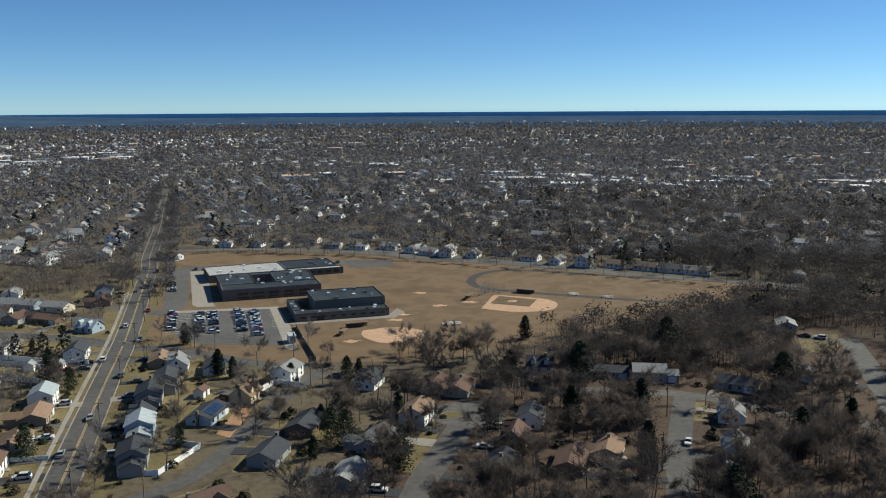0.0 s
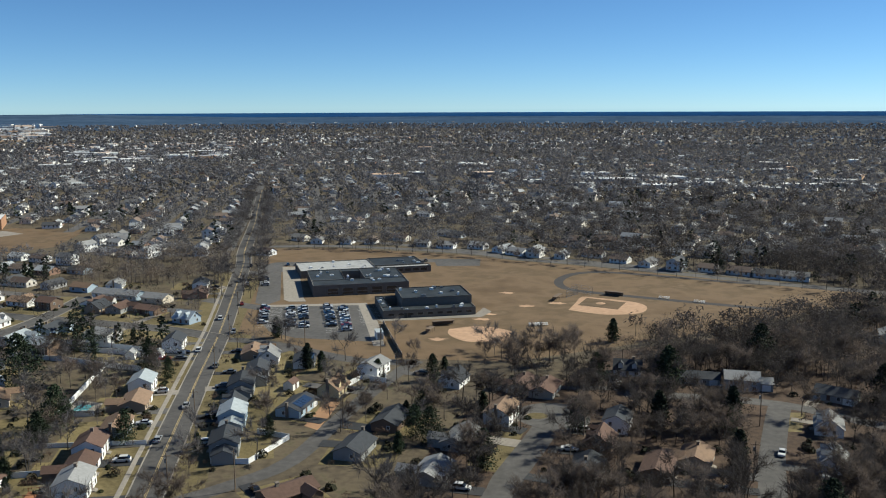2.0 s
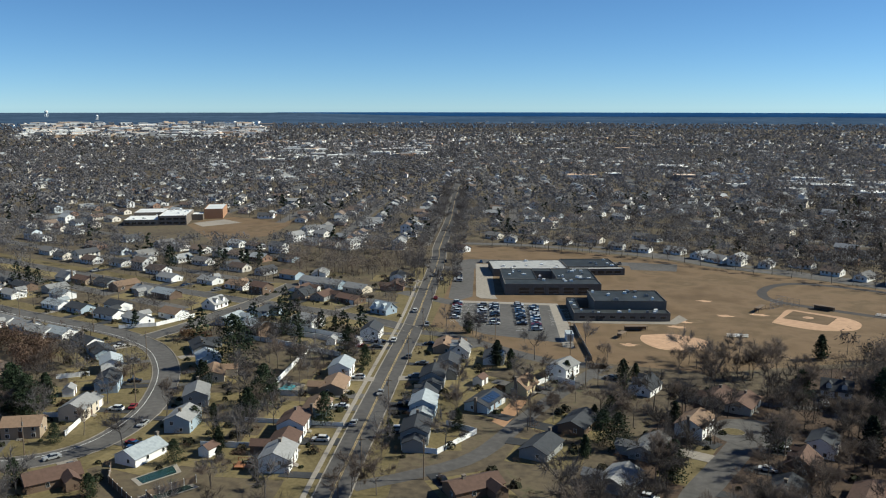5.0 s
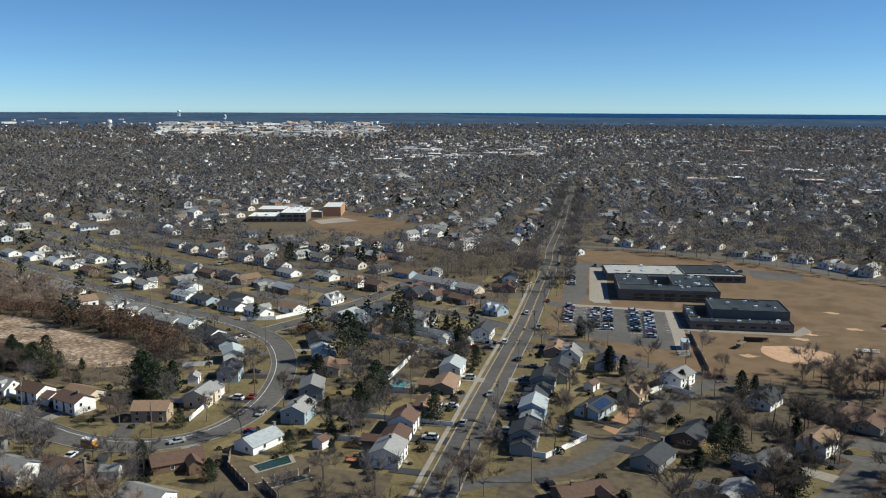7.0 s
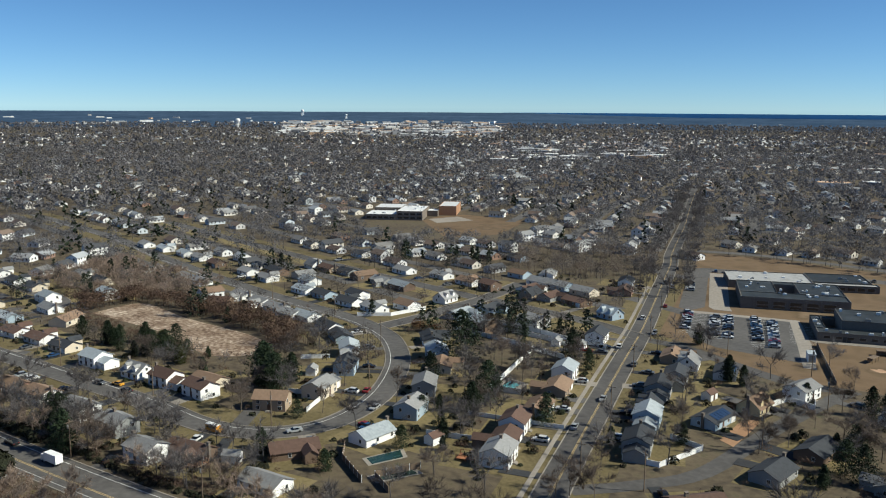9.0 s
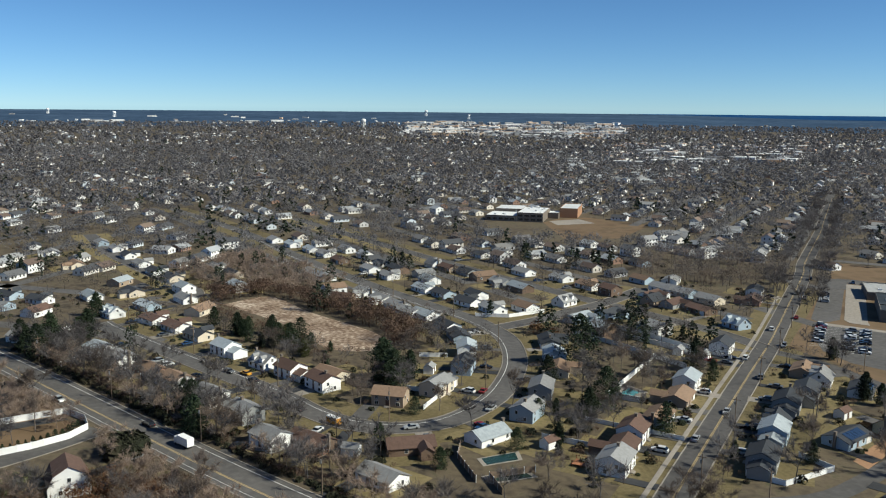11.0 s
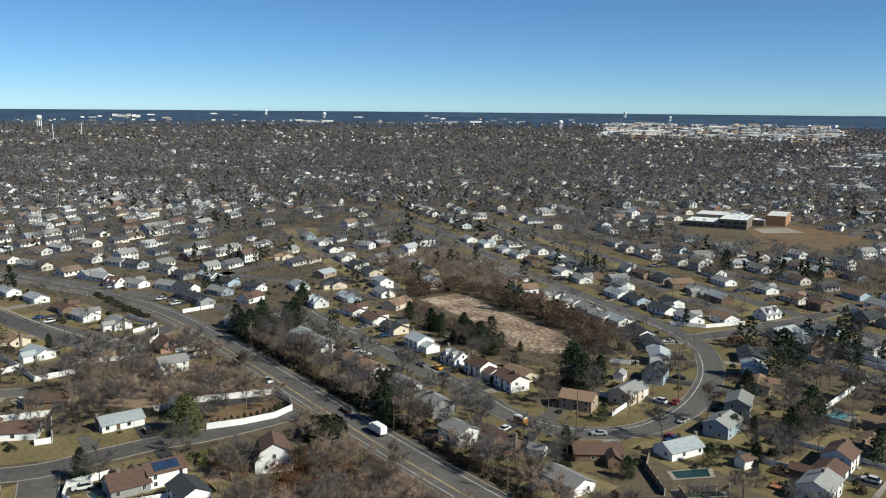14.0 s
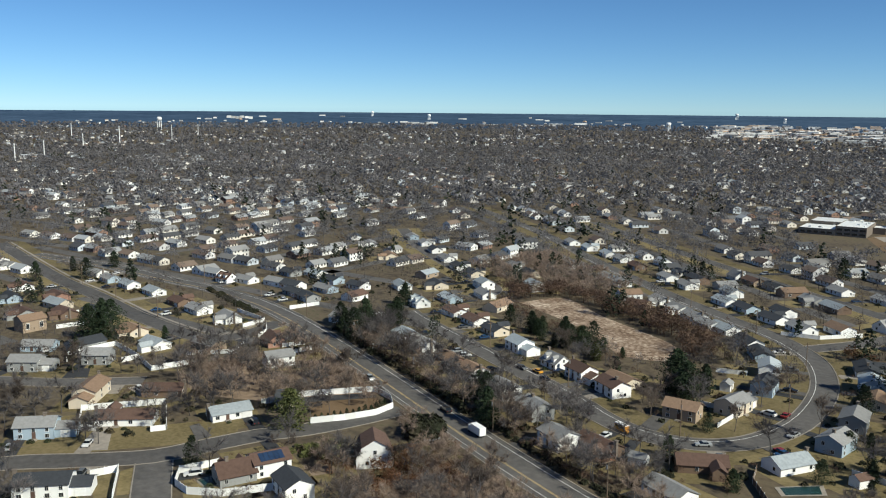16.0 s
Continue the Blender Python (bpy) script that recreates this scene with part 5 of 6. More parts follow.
def make_coarse(seed, height, count, width, length, lobes=6, shell=False):
    """A leafless tree seen from afar: a stem and many short twig clumps that fill a rounded, lobed crown.
    shell: the clumps lie along the crown's outside, as massed twigs do far off."""
    r = np.random.RandomState(seed)
    tri = []
    centres = [(np.array([0, 0, height * 0.64]), height * 0.29)]
    for k in range(lobes - 1):
        th = 6.283 * k / max(1, lobes - 1) + r.uniform(-0.5, 0.5)
        centres.append((np.array([math.cos(th), math.sin(th), 0]) * r.uniform(0.17, 0.27) * height + (0, 0, height * r.uniform(0.42, 0.6)), r.uniform(0.20, 0.29) * height))
    for i in range(count):
        n = r.normal(0, 1, 3)
        n /= np.linalg.norm(n)
        mid, rad = centres[i % len(centres)]
        if shell:
            n[2] = abs(n[2]) * 0.9 - 0.1 if r.uniform() < 0.7 else n[2]
            n /= np.linalg.norm(n)
            c = mid + n * rad * r.uniform(0.7, 1.0)
            out = n + r.normal(0, 0.16, 3)
            v = np.cross(out, r.normal(0, 1, 3))
            v *= length * r.uniform(0.7, 1.25) / np.linalg.norm(v)
            side = np.cross(out, v)
        else:
            c = mid + n * (1, 1, 0.9) * rad * r.uniform(0.2, 1.0) ** 0.5
            v = n * (1, 1, 0.5) + r.normal(0, 0.8, 3) + (0, 0, 0.25)
            v *= length * r.uniform(0.6, 1.25) / np.linalg.norm(v)
            side = np.cross(v, r.normal(0, 1, 3))
        side *= width * r.uniform(0.7, 1.3) / np.linalg.norm(side)
        tri.append((c - v * 0.5 - side, c - v * 0.5 + side, c + v * 0.5))
    w = height * 0.014
    tri.append(((-w, 0, -0.3), (w, 0, -0.3), (0, 0, height * 0.6)))
    tri.append(((0, -w, -0.3), (0, w, -0.3), (0, 0, height * 0.6)))
    return np.array(tri, float)


def make_evergreen(seed, height, count, size, broad=0.22):
    """Clumps of needles on drooping boughs round a stem, in an uneven outline."""
    r = np.random.RandomState(seed)
    tri = []
    boughs = max(6, count // 12)
    for i in range(boughs):
        s = ((i + 0.5) / boughs) ** 0.9
        th = i * 2.4 + r.normal(0, 0.4)
        full = height * broad * min(1.0, 0.45 + 2.2 * s) * (1 - s) ** 0.6 * r.uniform(0.55, 1.25) + 0.25
        z = height * (0.05 + 0.9 * s)
        c = np.array([math.cos(th), math.sin(th), r.uniform(-0.35, 0.15)])
        for j in range(12):
            q = (j + 1) / 12
            p = np.array([0, 0, z]) + c * full * q ** 0.7 + r.normal(0, 0.12, 3) * full
            v = c + r.normal(0, 0.7, 3)
            v *= size * r.uniform(0.6, 1.3) / np.linalg.norm(v)
            w = np.cross(v, r.normal(0, 1, 3))
            w *= size * 0.55 / np.linalg.norm(w)
            tri.append((p - v * 0.4 - w, p - v * 0.4 + w, p + v))
    return np.array(tri, float)


def make_bush(seed, count, flat=0.85):
    """A low rounded bush: small leaf clumps over a lumpy dome one metre in radius."""
    r = np.random.RandomState(seed)
    tri = []
    for _ in range(count):
        n = r.normal(0, 1, 3)
        n /= np.linalg.norm(n)
        n[2] = abs(n[2])
        p = n * r.uniform(0.7, 1.05) * (1, 1, flat)
        s, t = np.cross(n, r.normal(0, 1, 3)) * 0.38, np.cross(n, r.normal(0, 1, 3)) * 0.38
        tri.append((p - s, p + s, p + t + n * 0.18))
    return np.array(tri, float)


def soup_of(name, tri, material):
    return soup(name, tri.reshape(-1, 3), np.arange(len(tri) * 3).reshape(-1, 3), material)


def plant_many(name, protos, places, material, label, category):
    """Many plants in one mesh. places: rows of x, y, z, scale, turn."""
    places = np.asarray(places, float)
    out = []
    pick = np.arange(len(places)) % len(protos)
    for i, tri in enumerate(protos):
        p = places[pick == i]
        if not len(p):
            continue
        c, s = np.cos(p[:, 4]), np.sin(p[:, 4])
        v = tri.reshape(-1, 3)
        x = (v[None, :, 0] * c[:, None] - v[None, :, 1] * s[:, None]) * p[:, 3, None] + p[:, 0, None]
        y = (v[None, :, 0] * s[:, None] + v[None, :, 1] * c[:, None]) * p[:, 3, None] + p[:, 1, None]
        z = v[None, :, 2] * p[:, 3, None] + p[:, 2, None]
        out.append(np.stack([x, y, z], -1).reshape(-1, 3))
    v = np.concatenate(out)
    ob = new(name, soup(name, v, np.arange(len(v)).reshape(-1, 3), material))
    return tagged(ob, label, category, kind="stuff")


def inside(poly, pts):
    x, y = pts[:, 0], pts[:, 1]
    hit = np.zeros(len(pts), bool)
    for (x0, y0), (x1, y1) in zip(poly, poly[1:] + poly[:1]):
        k = (y0 > y) != (y1 > y)
        hit ^= k & (x < (x1 - x0) * (y - y0) / ((y1 - y0) or 1e-9) + x0)
    return hit


def near_road(pts, margin):
    hit = np.zeros(len(pts), bool)
    for line, width in ROADS.values():
        q = line[::2]
        lo, hi = q.min(0) - 30, q.max(0) + 30
        k = np.where(((pts > lo) & (pts < hi)).all(1))[0]
        if len(k):
            d = np.hypot(pts[k, None, 0] - q[None, :, 0], pts[k, None, 1] - q[None, :, 1]).min(1)
            hit[k] |= d < width / 2 + margin + 2
    return hit


def near_house(pts, margin):
    if not HOUSES:
        return np.zeros(len(pts), bool)
    h = np.array(HOUSES)
    out = np.zeros(len(pts), bool)
    for k in range(0, len(pts), 4000):
        p = pts[k:k + 4000]
        out[k:k + 4000] = (np.hypot(p[:, None, 0] - h[None, :, 0], p[:, None, 1] - h[None, :, 1]) < margin).any(1)
    return out


CAMPUS = [(-170, 548), (-150, 470), (-122, 345), (-112, 318), (-67, 292), (-6, 294), (24, 312), (40, 343), (92, 358), (126, 390), (168, 408), (160, 434), (80, 470), (34, 494), (-10, 510), (-42, 528)]
SCHOOL_TWO = [(-452, 522), (-490, 610), (-425, 650), (-385, 625), (-312, 596), (-280, 525), (-338, 482), (-372, 474), (-412, 505)]
CLEAR = [(-340, 218), (-337, 249), (-296, 242), (-246, 237), (-226, 221), (-244, 203), (-282, 214)]
THICKET = [(-362, 213), (-351, 255), (-297, 256), (-245, 256), (-226, 240), (-220, 217), (-244, 192), (-297, 202)]
WOODS = [(36, 300), (58, 326), (98, 352), (132, 382), (172, 402), (235, 396), (330, 360), (420, 330), (300, 280), (200, 300), (148, 330), (130, 285), (95, 285), (60, 292)]
WOODS_TWO = [(128, 476), (155, 441), (174, 408), (235, 396), (330, 360), (420, 330), (480, 430), (300, 522), (232, 502), (199, 496), (180, 560), (150, 545)]
YARD_TWO = [(126, 346), (162, 346), (166, 325), (146, 288), (122, 292)]
WOOD_A = [(-225, 405), (-163, 428), (-178, 500), (-215, 505), (-262, 470)]
WOOD_C = [(-274, 50), (-306, 64), (-300, 80), (-281, 82), (-268, 108), (-247, 106), (-253, 74)]
WOOD_TWO = [(-391, 222), (-423, 233), (-433, 310), (-338, 298), (-322, 264)]
WOOD_LOW = [(-180, 50), (-205, 72), (-198, 94), (-176, 106), (-120, 108), (-100, 60)]
WOOD_RIGHT = [(-35, 150), (-30, 200), (-12, 262), (20, 285), (40, 300), (200, 300), (230, 200), (140, 120), (0, 120)]


def scatter(seed, count, lo, hi, az0=-34.0, az1=97.0):
    """Points spread evenly over a sector of ground; azimuth to the left of +y."""
    r = np.random.RandomState(seed)
    d = np.sqrt(r.uniform(lo * lo, hi * hi, count))
    a = np.radians(r.uniform(az0, az1, count))
    return np.stack([-np.sin(a) * d, np.cos(a) * d], 1), d


def clumped(seed, count, lo, hi):
    """Points in the same sector that gather in small groves."""
    p, d = scatter(seed, count // 4, lo, hi)
    r = np.random.RandomState(seed + 1)
    q = np.repeat(p, 4, 0) + r.normal(0, 9, (len(p) * 4, 2))
    return q, np.hypot(q[:, 0], q[:, 1])


def rows_for(pts, seed, s0=0.75, s1=1.2):
    r = np.random.RandomState(seed)
    z = far_height(np.hypot(pts[:, 0], pts[:, 1]))
    return np.column_stack([pts, z, r.uniform(s0, s1, len(pts)), r.uniform(0, 6.28, len(pts))])


def free(pts, road_margin=1.5, house_margin=8.0, woods=True):
    k = ~(inside(CAMPUS, pts) | inside(YARD_TWO, pts) | inside(SCHOOL_TWO, pts) | inside(CLEAR, pts))
    k &= ~near_road(pts, road_margin)
    k &= np.hypot(pts[:, 0] - 8, pts[:, 1] - 244) > 13
    k &= np.hypot(pts[:, 0] + 127, pts[:, 1] - 163) > 11
    k &= ~near_house(pts, house_margin)
    return pts[k]


def in_view(pts, depth=15.0, half=6.5):
    """Front gardens stay open: drops points on the flight's side of a house."""
    h = np.array(HOUSES)
    d = np.hypot(h[:, 0], h[:, 1])
    u = -h / d[:, None]
    rel = pts[:, None, :] - h[None, :, :]
    along = (rel * u[None]).sum(2)
    across = np.abs(rel[..., 0] * u[None, :, 1] - rel[..., 1] * u[None, :, 0])
    return pts[~((along > 0) & (along < depth) & (across < half)).any(1)]


bare_protos = [make_bare(10 + i, 15 + 1.4 * (i % 4), 3, 24, 0.85) for i in range(6)]
bare_meshes = [(soup_of("trunk", a, M["bark"]), soup_of("crown", b, M["twig"])) for a, b in bare_protos]
bare_full = [np.concatenate(p) for p in bare_protos]
mid_bare = [make_coarse(40 + i, 10 + (i % 4), 66, 0.24, 1.7, 6, True) for i in range(8)]
fine_bare = [make_coarse(240 + i, 10 + (i % 4), 100, 0.085, 2.1) for i in range(6)]
wood_bare = [make_coarse(140 + i, 11 + (i % 4), 92, 0.055, 3.0) for i in range(6)]
far_bare = [make_coarse(60 + i, 9 + (i % 4), 16, 1.0, 2.6, 3, True) for i in range(8)]
rim_bare = [make_coarse(80 + i, 9 + (i % 4), 7, 1.9, 4.4, 1, True) for i in range(6)]
lite_bare = [np.concatenate(make_bare(110 + i, 15 + 1.3 * (i % 3), 2, 30, 1.2)) for i in range(5)]
green_full = [make_evergreen(90 + i, 11 + 1.5 * i, 2300, 0.44, (0.28, 0.42, 0.34, 0.50)[i]) for i in range(4)]
green_meshes = [soup_of("crown", t, M["needle"]) for t in green_full]
olive_mesh = soup_of("crown", make_evergreen(99, 11, 2300, 0.46, 0.52), M["needle_olive"])
green_trunk = Shape().tube(0, 0, -0.3, 9, 0.22, 0.06, 6).mesh("trunk", M["bark"])
mid_green = [make_evergreen(290 + i, 10 + 1.5 * i, 320, 0.75, (0.24, 0.36, 0.30, 0.42)[i]) for i in range(4)]
far_green = [make_evergreen(95 + i, 9 + 1.2 * i, 72, 1.35, 0.30) for i in range(4)]

# near trees, each a thing of its own
tree_rand = random.Random(5)


def bare_tree(x, y, s=1.0):
    i = tree_rand.randrange(6)
    t = thing("bare_tree", pose(x, y, 0, 0, 0, tree_rand.uniform(0, 360)) @ Matrix.Scale(s, 4), "leafless grey-brown deciduous tree on dry grass", "tree", "bare trees")
    part("trunk", bare_meshes[i][0], t)
    part("crown", bare_meshes[i][1], t)


def evergreen(x, y, s=1.0, olive=False):
    i = tree_rand.randrange(4)
    t = thing("evergreen_tree", pose(x, y, 0, 0, 0, tree_rand.uniform(0, 360)) @ Matrix.Scale(s, 4), "dark green evergreen tree beside the houses", "tree", "evergreen trees")
    part("trunk", green_trunk, t)
    part("crown", olive_mesh if olive else green_meshes[i], t)



near_pts = free(scatter(41, 2600, 150, 335)[0], 2.0, 7.5)
near_pts = in_view(near_pts[~inside(THICKET, near_pts)])
r = np.random.RandomState(42)
dense = inside(WOOD_RIGHT, near_pts)
near_pts = near_pts[dense | (r.uniform(0, 1, len(near_pts)) < 0.33)]
own = near_pts[:220]
for x, y in own:
    bare_tree(x, y, tree_rand.uniform(0.8, 1.15) if x > -35 else tree_rand.uniform(0.55, 1.05))
plant_many("leafless_trees", lite_bare, rows_for(near_pts[220:][near_pts[220:, 0] < -30], 9, 0.65, 1.1), M["twig_many"], "massed leafless trees between the houses", "trees")

for x, y, s in ((-130.9, 276.9, 0.9), (-121, 269.6, 0.6), (-109, 213.3, 0.75), (-100, 325, 0.8), (-77, 284.6, 0.9), (-71.5, 282.6, 0.7), (-71.4, 221.3, 0.5), (-32, 276, 0.7), (-28.8, 283, 0.6), (-133.5, 221.8, 0.9), (-132.3, 210.5, 0.8), (32, 329.7, 0.9), (44.6, 274.5, 1.2), (57, 239.7, 1.2), (22, 277, 0.9), (13.6, 234, 0.8)):
    evergreen(x, y, s)
for x, y, s in ((-203, 194, 1.0), (-196, 200, 1.0), (-163.8, 253.3, 1.3), (-160.5, 230.4, 0.6), (-163.6, 154.5, 0.5), (-265, 196, 0.7), (-255, 196, 0.7), (-227, 189, 0.6), (-172, 177, 0.4), (-140, 153, 0.5), (-134.7, 229, 0.7), (-277, 204, 0.7), (-317, 133, 1.1), (-325, 151, 1.0), (-356, 170, 0.9)):
    evergreen(x, y, s)
for x, y, s in ((-205, 123, 0.9), (-286.5, 194, 0.8), (-306, 196, 0.7), (-264, 189, 0.6), (-259, 204, 0.7), (-357, 32, 1.2), (-353, 40, 1.1), (-374, 39, 1.2), (-341, 58, 0.6), (-214, 40.7, 0.65), (-515, 63, 0.8), (-490, 21, 0.8), (-485, 45, 0.8), (-512, 41, 0.8), (-310, 125, 0.9), (-322, 126, 1.0), (-332, 128, 0.9), (-214, 126, 0.8), (-222, 127, 0.6)):
    evergreen(x, y, s)
for x, y, s in ((-31.1, 225.3, 0.65), (-26.5, 221.7, 0.7), (-34.0, 213.6, 0.6), (-30.7, 241.1, 0.6), (-35.8, 240.6, 0.5), (-51.2, 279.7, 0.5), (-87.6, 210.6, 0.5), (-165.9, 236.7, 0.55)):
    evergreen(x, y, s)
for x, y, s in ((-82.8, 175.0, 0.8), (-81.8, 180.6, 0.9), (-84.6, 171.3, 0.8), (-83.6, 194.8, 0.7), (-76.7, 175.6, 0.8), (-55.5, 266.3, 0.75), (-47.0, 236.1, 0.85), (-52.5, 227.2, 0.9), (-40.4, 298.5, 0.8), (-15.8, 295.9, 0.9), (-10.0, 303.1, 0.95), (-5.7, 292.9, 0.9), (-0.8, 299.9, 1.0), (7.3, 300.2, 1.0), (12.7, 307.6, 1.0)):
    bare_tree(x, y, s)
# small clipped conifers inside the fenced yard
for k in range(13):
    s = k / 12
    evergreen(-231.5 + 4.5 * max(0, s - 0.8) * -4, 80 + 24 * s, 0.17)
# hedge along the parkway
hr = np.random.RandomState(14)
hx = np.concatenate([hr.uniform(-330, -135, 330), hr.uniform(-430, -372, 120)])
hy = np.concatenate([124.6 + hr.normal(0, 0.7, 330), 96.5 - (hx[330:] + 430) * -0.11 + hr.normal(0, 0.8, 120)])
low_hedge = [make_bush(200 + i, 60, 1.2) for i in range(4)]
plant_many("hedge", low_hedge, np.column_stack([rows_for(np.column_stack([hx, hy]), 15, 0.7, 1.6)[:, :3], np.where((hx > -240) & (hx < -210), 1.3, 0.8) * hr.uniform(0.7, 1.6, 450), hr.uniform(0, 6.28, 450)]), M["bush"], "dark overgrown hedge along the parkway", "hedge")
br = np.random.RandomState(16)
bp = np.concatenate([br.normal(0, 1, (110, 2)) * (8, 7) + (-184, 88), br.normal(0, 1, (10, 2)) * (2, 2) + (-201, 279)])
plant_many("brush", [t * 0.35 for t in mid_bare], rows_for(bp, 17, 0.8, 1.5), M["rust"], "rust-brown winter brush", "brush")

tr0 = np.random.RandomState(44)
more = free(scatter(43, 430, 150, 310, -40.0, 14.0)[0], 0.5, 6.5)
more = in_view(more[inside(WOOD_RIGHT, more)], 8.0, 4.5)
plant_many("leafless_trees", lite_bare, rows_for(np.concatenate([more, near_pts[220:][near_pts[220:, 0] >= -30][::3]]), 20, 0.75, 1.1), M["twig_dark"], "dense tall leafless trees over the houses", "trees")

strip_pts = np.column_stack([tr0.uniform(-330, -150, 120), tr0.uniform(123, 149, 120)])
strip_pts = in_view(free(strip_pts, 1.5, 5.0), 10.0, 5.0)
plant_many("leafless_trees", lite_bare, rows_for(strip_pts, 24, 0.65, 1.0), M["twig_many"], "leafless garden trees between street and parkway", "trees")

# street trees beside the avenue, and rows along the field
tr = np.random.RandomState(18)
rows = []
line, width = ROADS["A"]
for i in range(0, len(line) - 1):
    if line[i][1] > 385:
        u = (line[i + 1] - line[i]) / np.hypot(*(line[i + 1] - line[i]))
        n = np.array([-u[1], u[0]])
        for side in (-1, 1):
            if tr.uniform() < (0.3 if line[i][1] < 520 else 0.38):
                rows.append(line[i] + n * side * (width / 2 + tr.uniform(0.6, 9)) + u * tr.uniform(-2, 2))
for k in range(34):
    rows.append(np.array([-150 + 9.5 * k, 0]) + (0, np.interp(-150 + 9.5 * k, [-150, -124, -41, -8, 34, 79, 119, 152], [544, 546, 527, 507, 491, 467, 446, 432]) + tr.uniform(-3, 1)))
for k in range(4, 10):
    rows.append(np.array([-33 + 4.2 * k + tr.uniform(-1.5, 1.5), 303 + tr.uniform(-2, 8) + 0.6 * k]))
rows += [np.array(p) for p in ((-52, 322), (-95, 319), (-97, 322), (-112, 333), (-66, 296), (-60, 262), (-58, 238), (-50, 250))]
plant_many("leafless_trees", lite_bare, rows_for(np.array(rows), 19, 0.75, 1.2), M["twig_many"], "rows of leafless street trees", "trees")

evergreen(-230, 72, 1.1, True)
evergreen(-361, 36, 0.9, True)
jr = np.random.RandomState(23)
for k in range(16):
    evergreen(-300 + 60 * jr.uniform() + 0, 192 + jr.uniform(-1, 14) - 0.0, jr.uniform(0.4, 0.62), k % 4 == 0)
for k in range(3):
    evergreen(-318 - 16 * jr.uniform(), 126 + jr.uniform(0, 26), jr.uniform(0.6, 0.9))
for k in range(5):
    evergreen(-206 + 12 * jr.uniform(), 190 + jr.uniform(0, 9), jr.uniform(0.6, 0.9))

patch("wood_floor", [(-35, 130), (-30, 200), (-14, 262), (20, 288), (24, 314), (58, 330), (98, 356), (132, 386), (172, 406), (230, 400), (330, 360), (300, 200), (140, 110)], 0.008, M["litter"], "brown leaf litter under bare trees", "ground")

# bushes, hedges and undergrowth in the back gardens
ur = np.random.RandomState(26)
bush = [make_bush(210 + i, 56, 0.8 + 0.2 * i) for i in range(4)]
spots = []
for hx, hy in HOUSES:
    for k in range(9):
        th, d = ur.uniform(0, 6.28), ur.uniform(8, 14)
        spots.append((hx + d * math.cos(th), hy + d * math.sin(th)))
spots = free(np.array(spots), 0.8, 6.5)
plant_many("bushes", bush, rows_for(spots[::2], 27, 0.6, 1.5), M["bush"], "dark evergreen garden bushes", "bushes")
plant_many("undergrowth", [t * 0.3 for t in mid_bare], rows_for(spots[1::2], 28, 0.5, 1.2), M["brush"], "brown winter undergrowth between gardens", "undergrowth")
under = free(scatter(45, 900, 150, 320, -40.0, 14.0)[0], 0.5, 6.5)
under = under[inside(WOOD_RIGHT, under)]
plant_many("undergrowth", [t * 0.3 for t in mid_bare], rows_for(under, 29, 0.6, 1.4), M["twig_dark"], "brown undergrowth below bare trees", "undergrowth")
for x, y in in_view(under, 14.0)[:26]:
    evergreen(x, y, 0.5 + 0.6 * ur.uniform())

# trees and brush on both banks of the parkway
pr = np.random.RandomState(71)
line, width = ROADS["C"]
bank, low = [], []
for i in range(len(line) - 1):
    u = (line[i + 1] - line[i]) / np.hypot(*(line[i + 1] - line[i]))
    n = np.array([-u[1], u[0]])
    if -330 < line[i][0] < -90:
        for side in (-1, 1):
            for _ in range(2):
                bank.append(line[i] + n * side * (width / 2 + pr.uniform(2.5, 11)) + u * pr.uniform(-2, 2))
            for _ in range(4):
                low.append(line[i] + n * side * (width / 2 + pr.uniform(1.8, 8)) + u * pr.uniform(-2, 2))
bank = in_view(free(np.array(bank), 0.3, 6.5), 7.0, 5.0)
low = free(np.array(low), 0.2, 6.5)
plant_many("leafless_trees", lite_bare, rows_for(bank[::2], 72, 0.45, 0.8), M["twig_pale"], "brown leafless trees along the parkway", "trees")
plant_many("brush", [t * 0.3 for t in mid_bare], rows_for(low, 73, 0.5, 1.2), M["brush"], "brown winter brush along the parkway", "brush")
# broad dark holly beside the lane, and rust and olive shrubs
plant_many("brush", [t * 0.35 for t in mid_bare], rows_for(np.concatenate([pr.normal(0, 1, (16, 2)) * (2, 2) + (-197, 284), pr.normal(0, 1, (14, 2)) * (3, 2) + (-172, 139), pr.normal(0, 1, (20, 2)) * (3, 3) + (-196, 73)]), 74, 0.5, 1.0), M["rust"], "orange-rust winter shrubs", "shrubs")
plant_many("bushes", bush, rows_for(np.concatenate([pr.normal(0, 1, (14, 2)) * (2, 2) + (-208, 74), pr.normal(0, 1, (16, 2)) * (2, 2) + (-211, 70)]), 75, 0.8, 1.6), M["needle_olive"], "yellow-olive garden shrubs", "shrubs")
holly = thing("holly_tree", pose(-206.3, 103.2, 0) @ Matrix.Scale(1.45, 4), "broad round dark holly beside the lane", "tree")
part("crown", soup_of("crown", np.concatenate([make_bush(301 + i, 520, 1.0) * (1.9 + 0.4 * (i % 2)) + (1.6 * math.cos(i * 1.6), 1.6 * math.sin(i * 1.6), 0.6 + 0.5 * (i % 3)) for i in range(5)]), M["bush"]), holly)
part("trunk", Shape().tube(0, 0, -0.3, 2.5, 0.2, 0.15, 6).mesh("trunk", M["bark"]), holly)
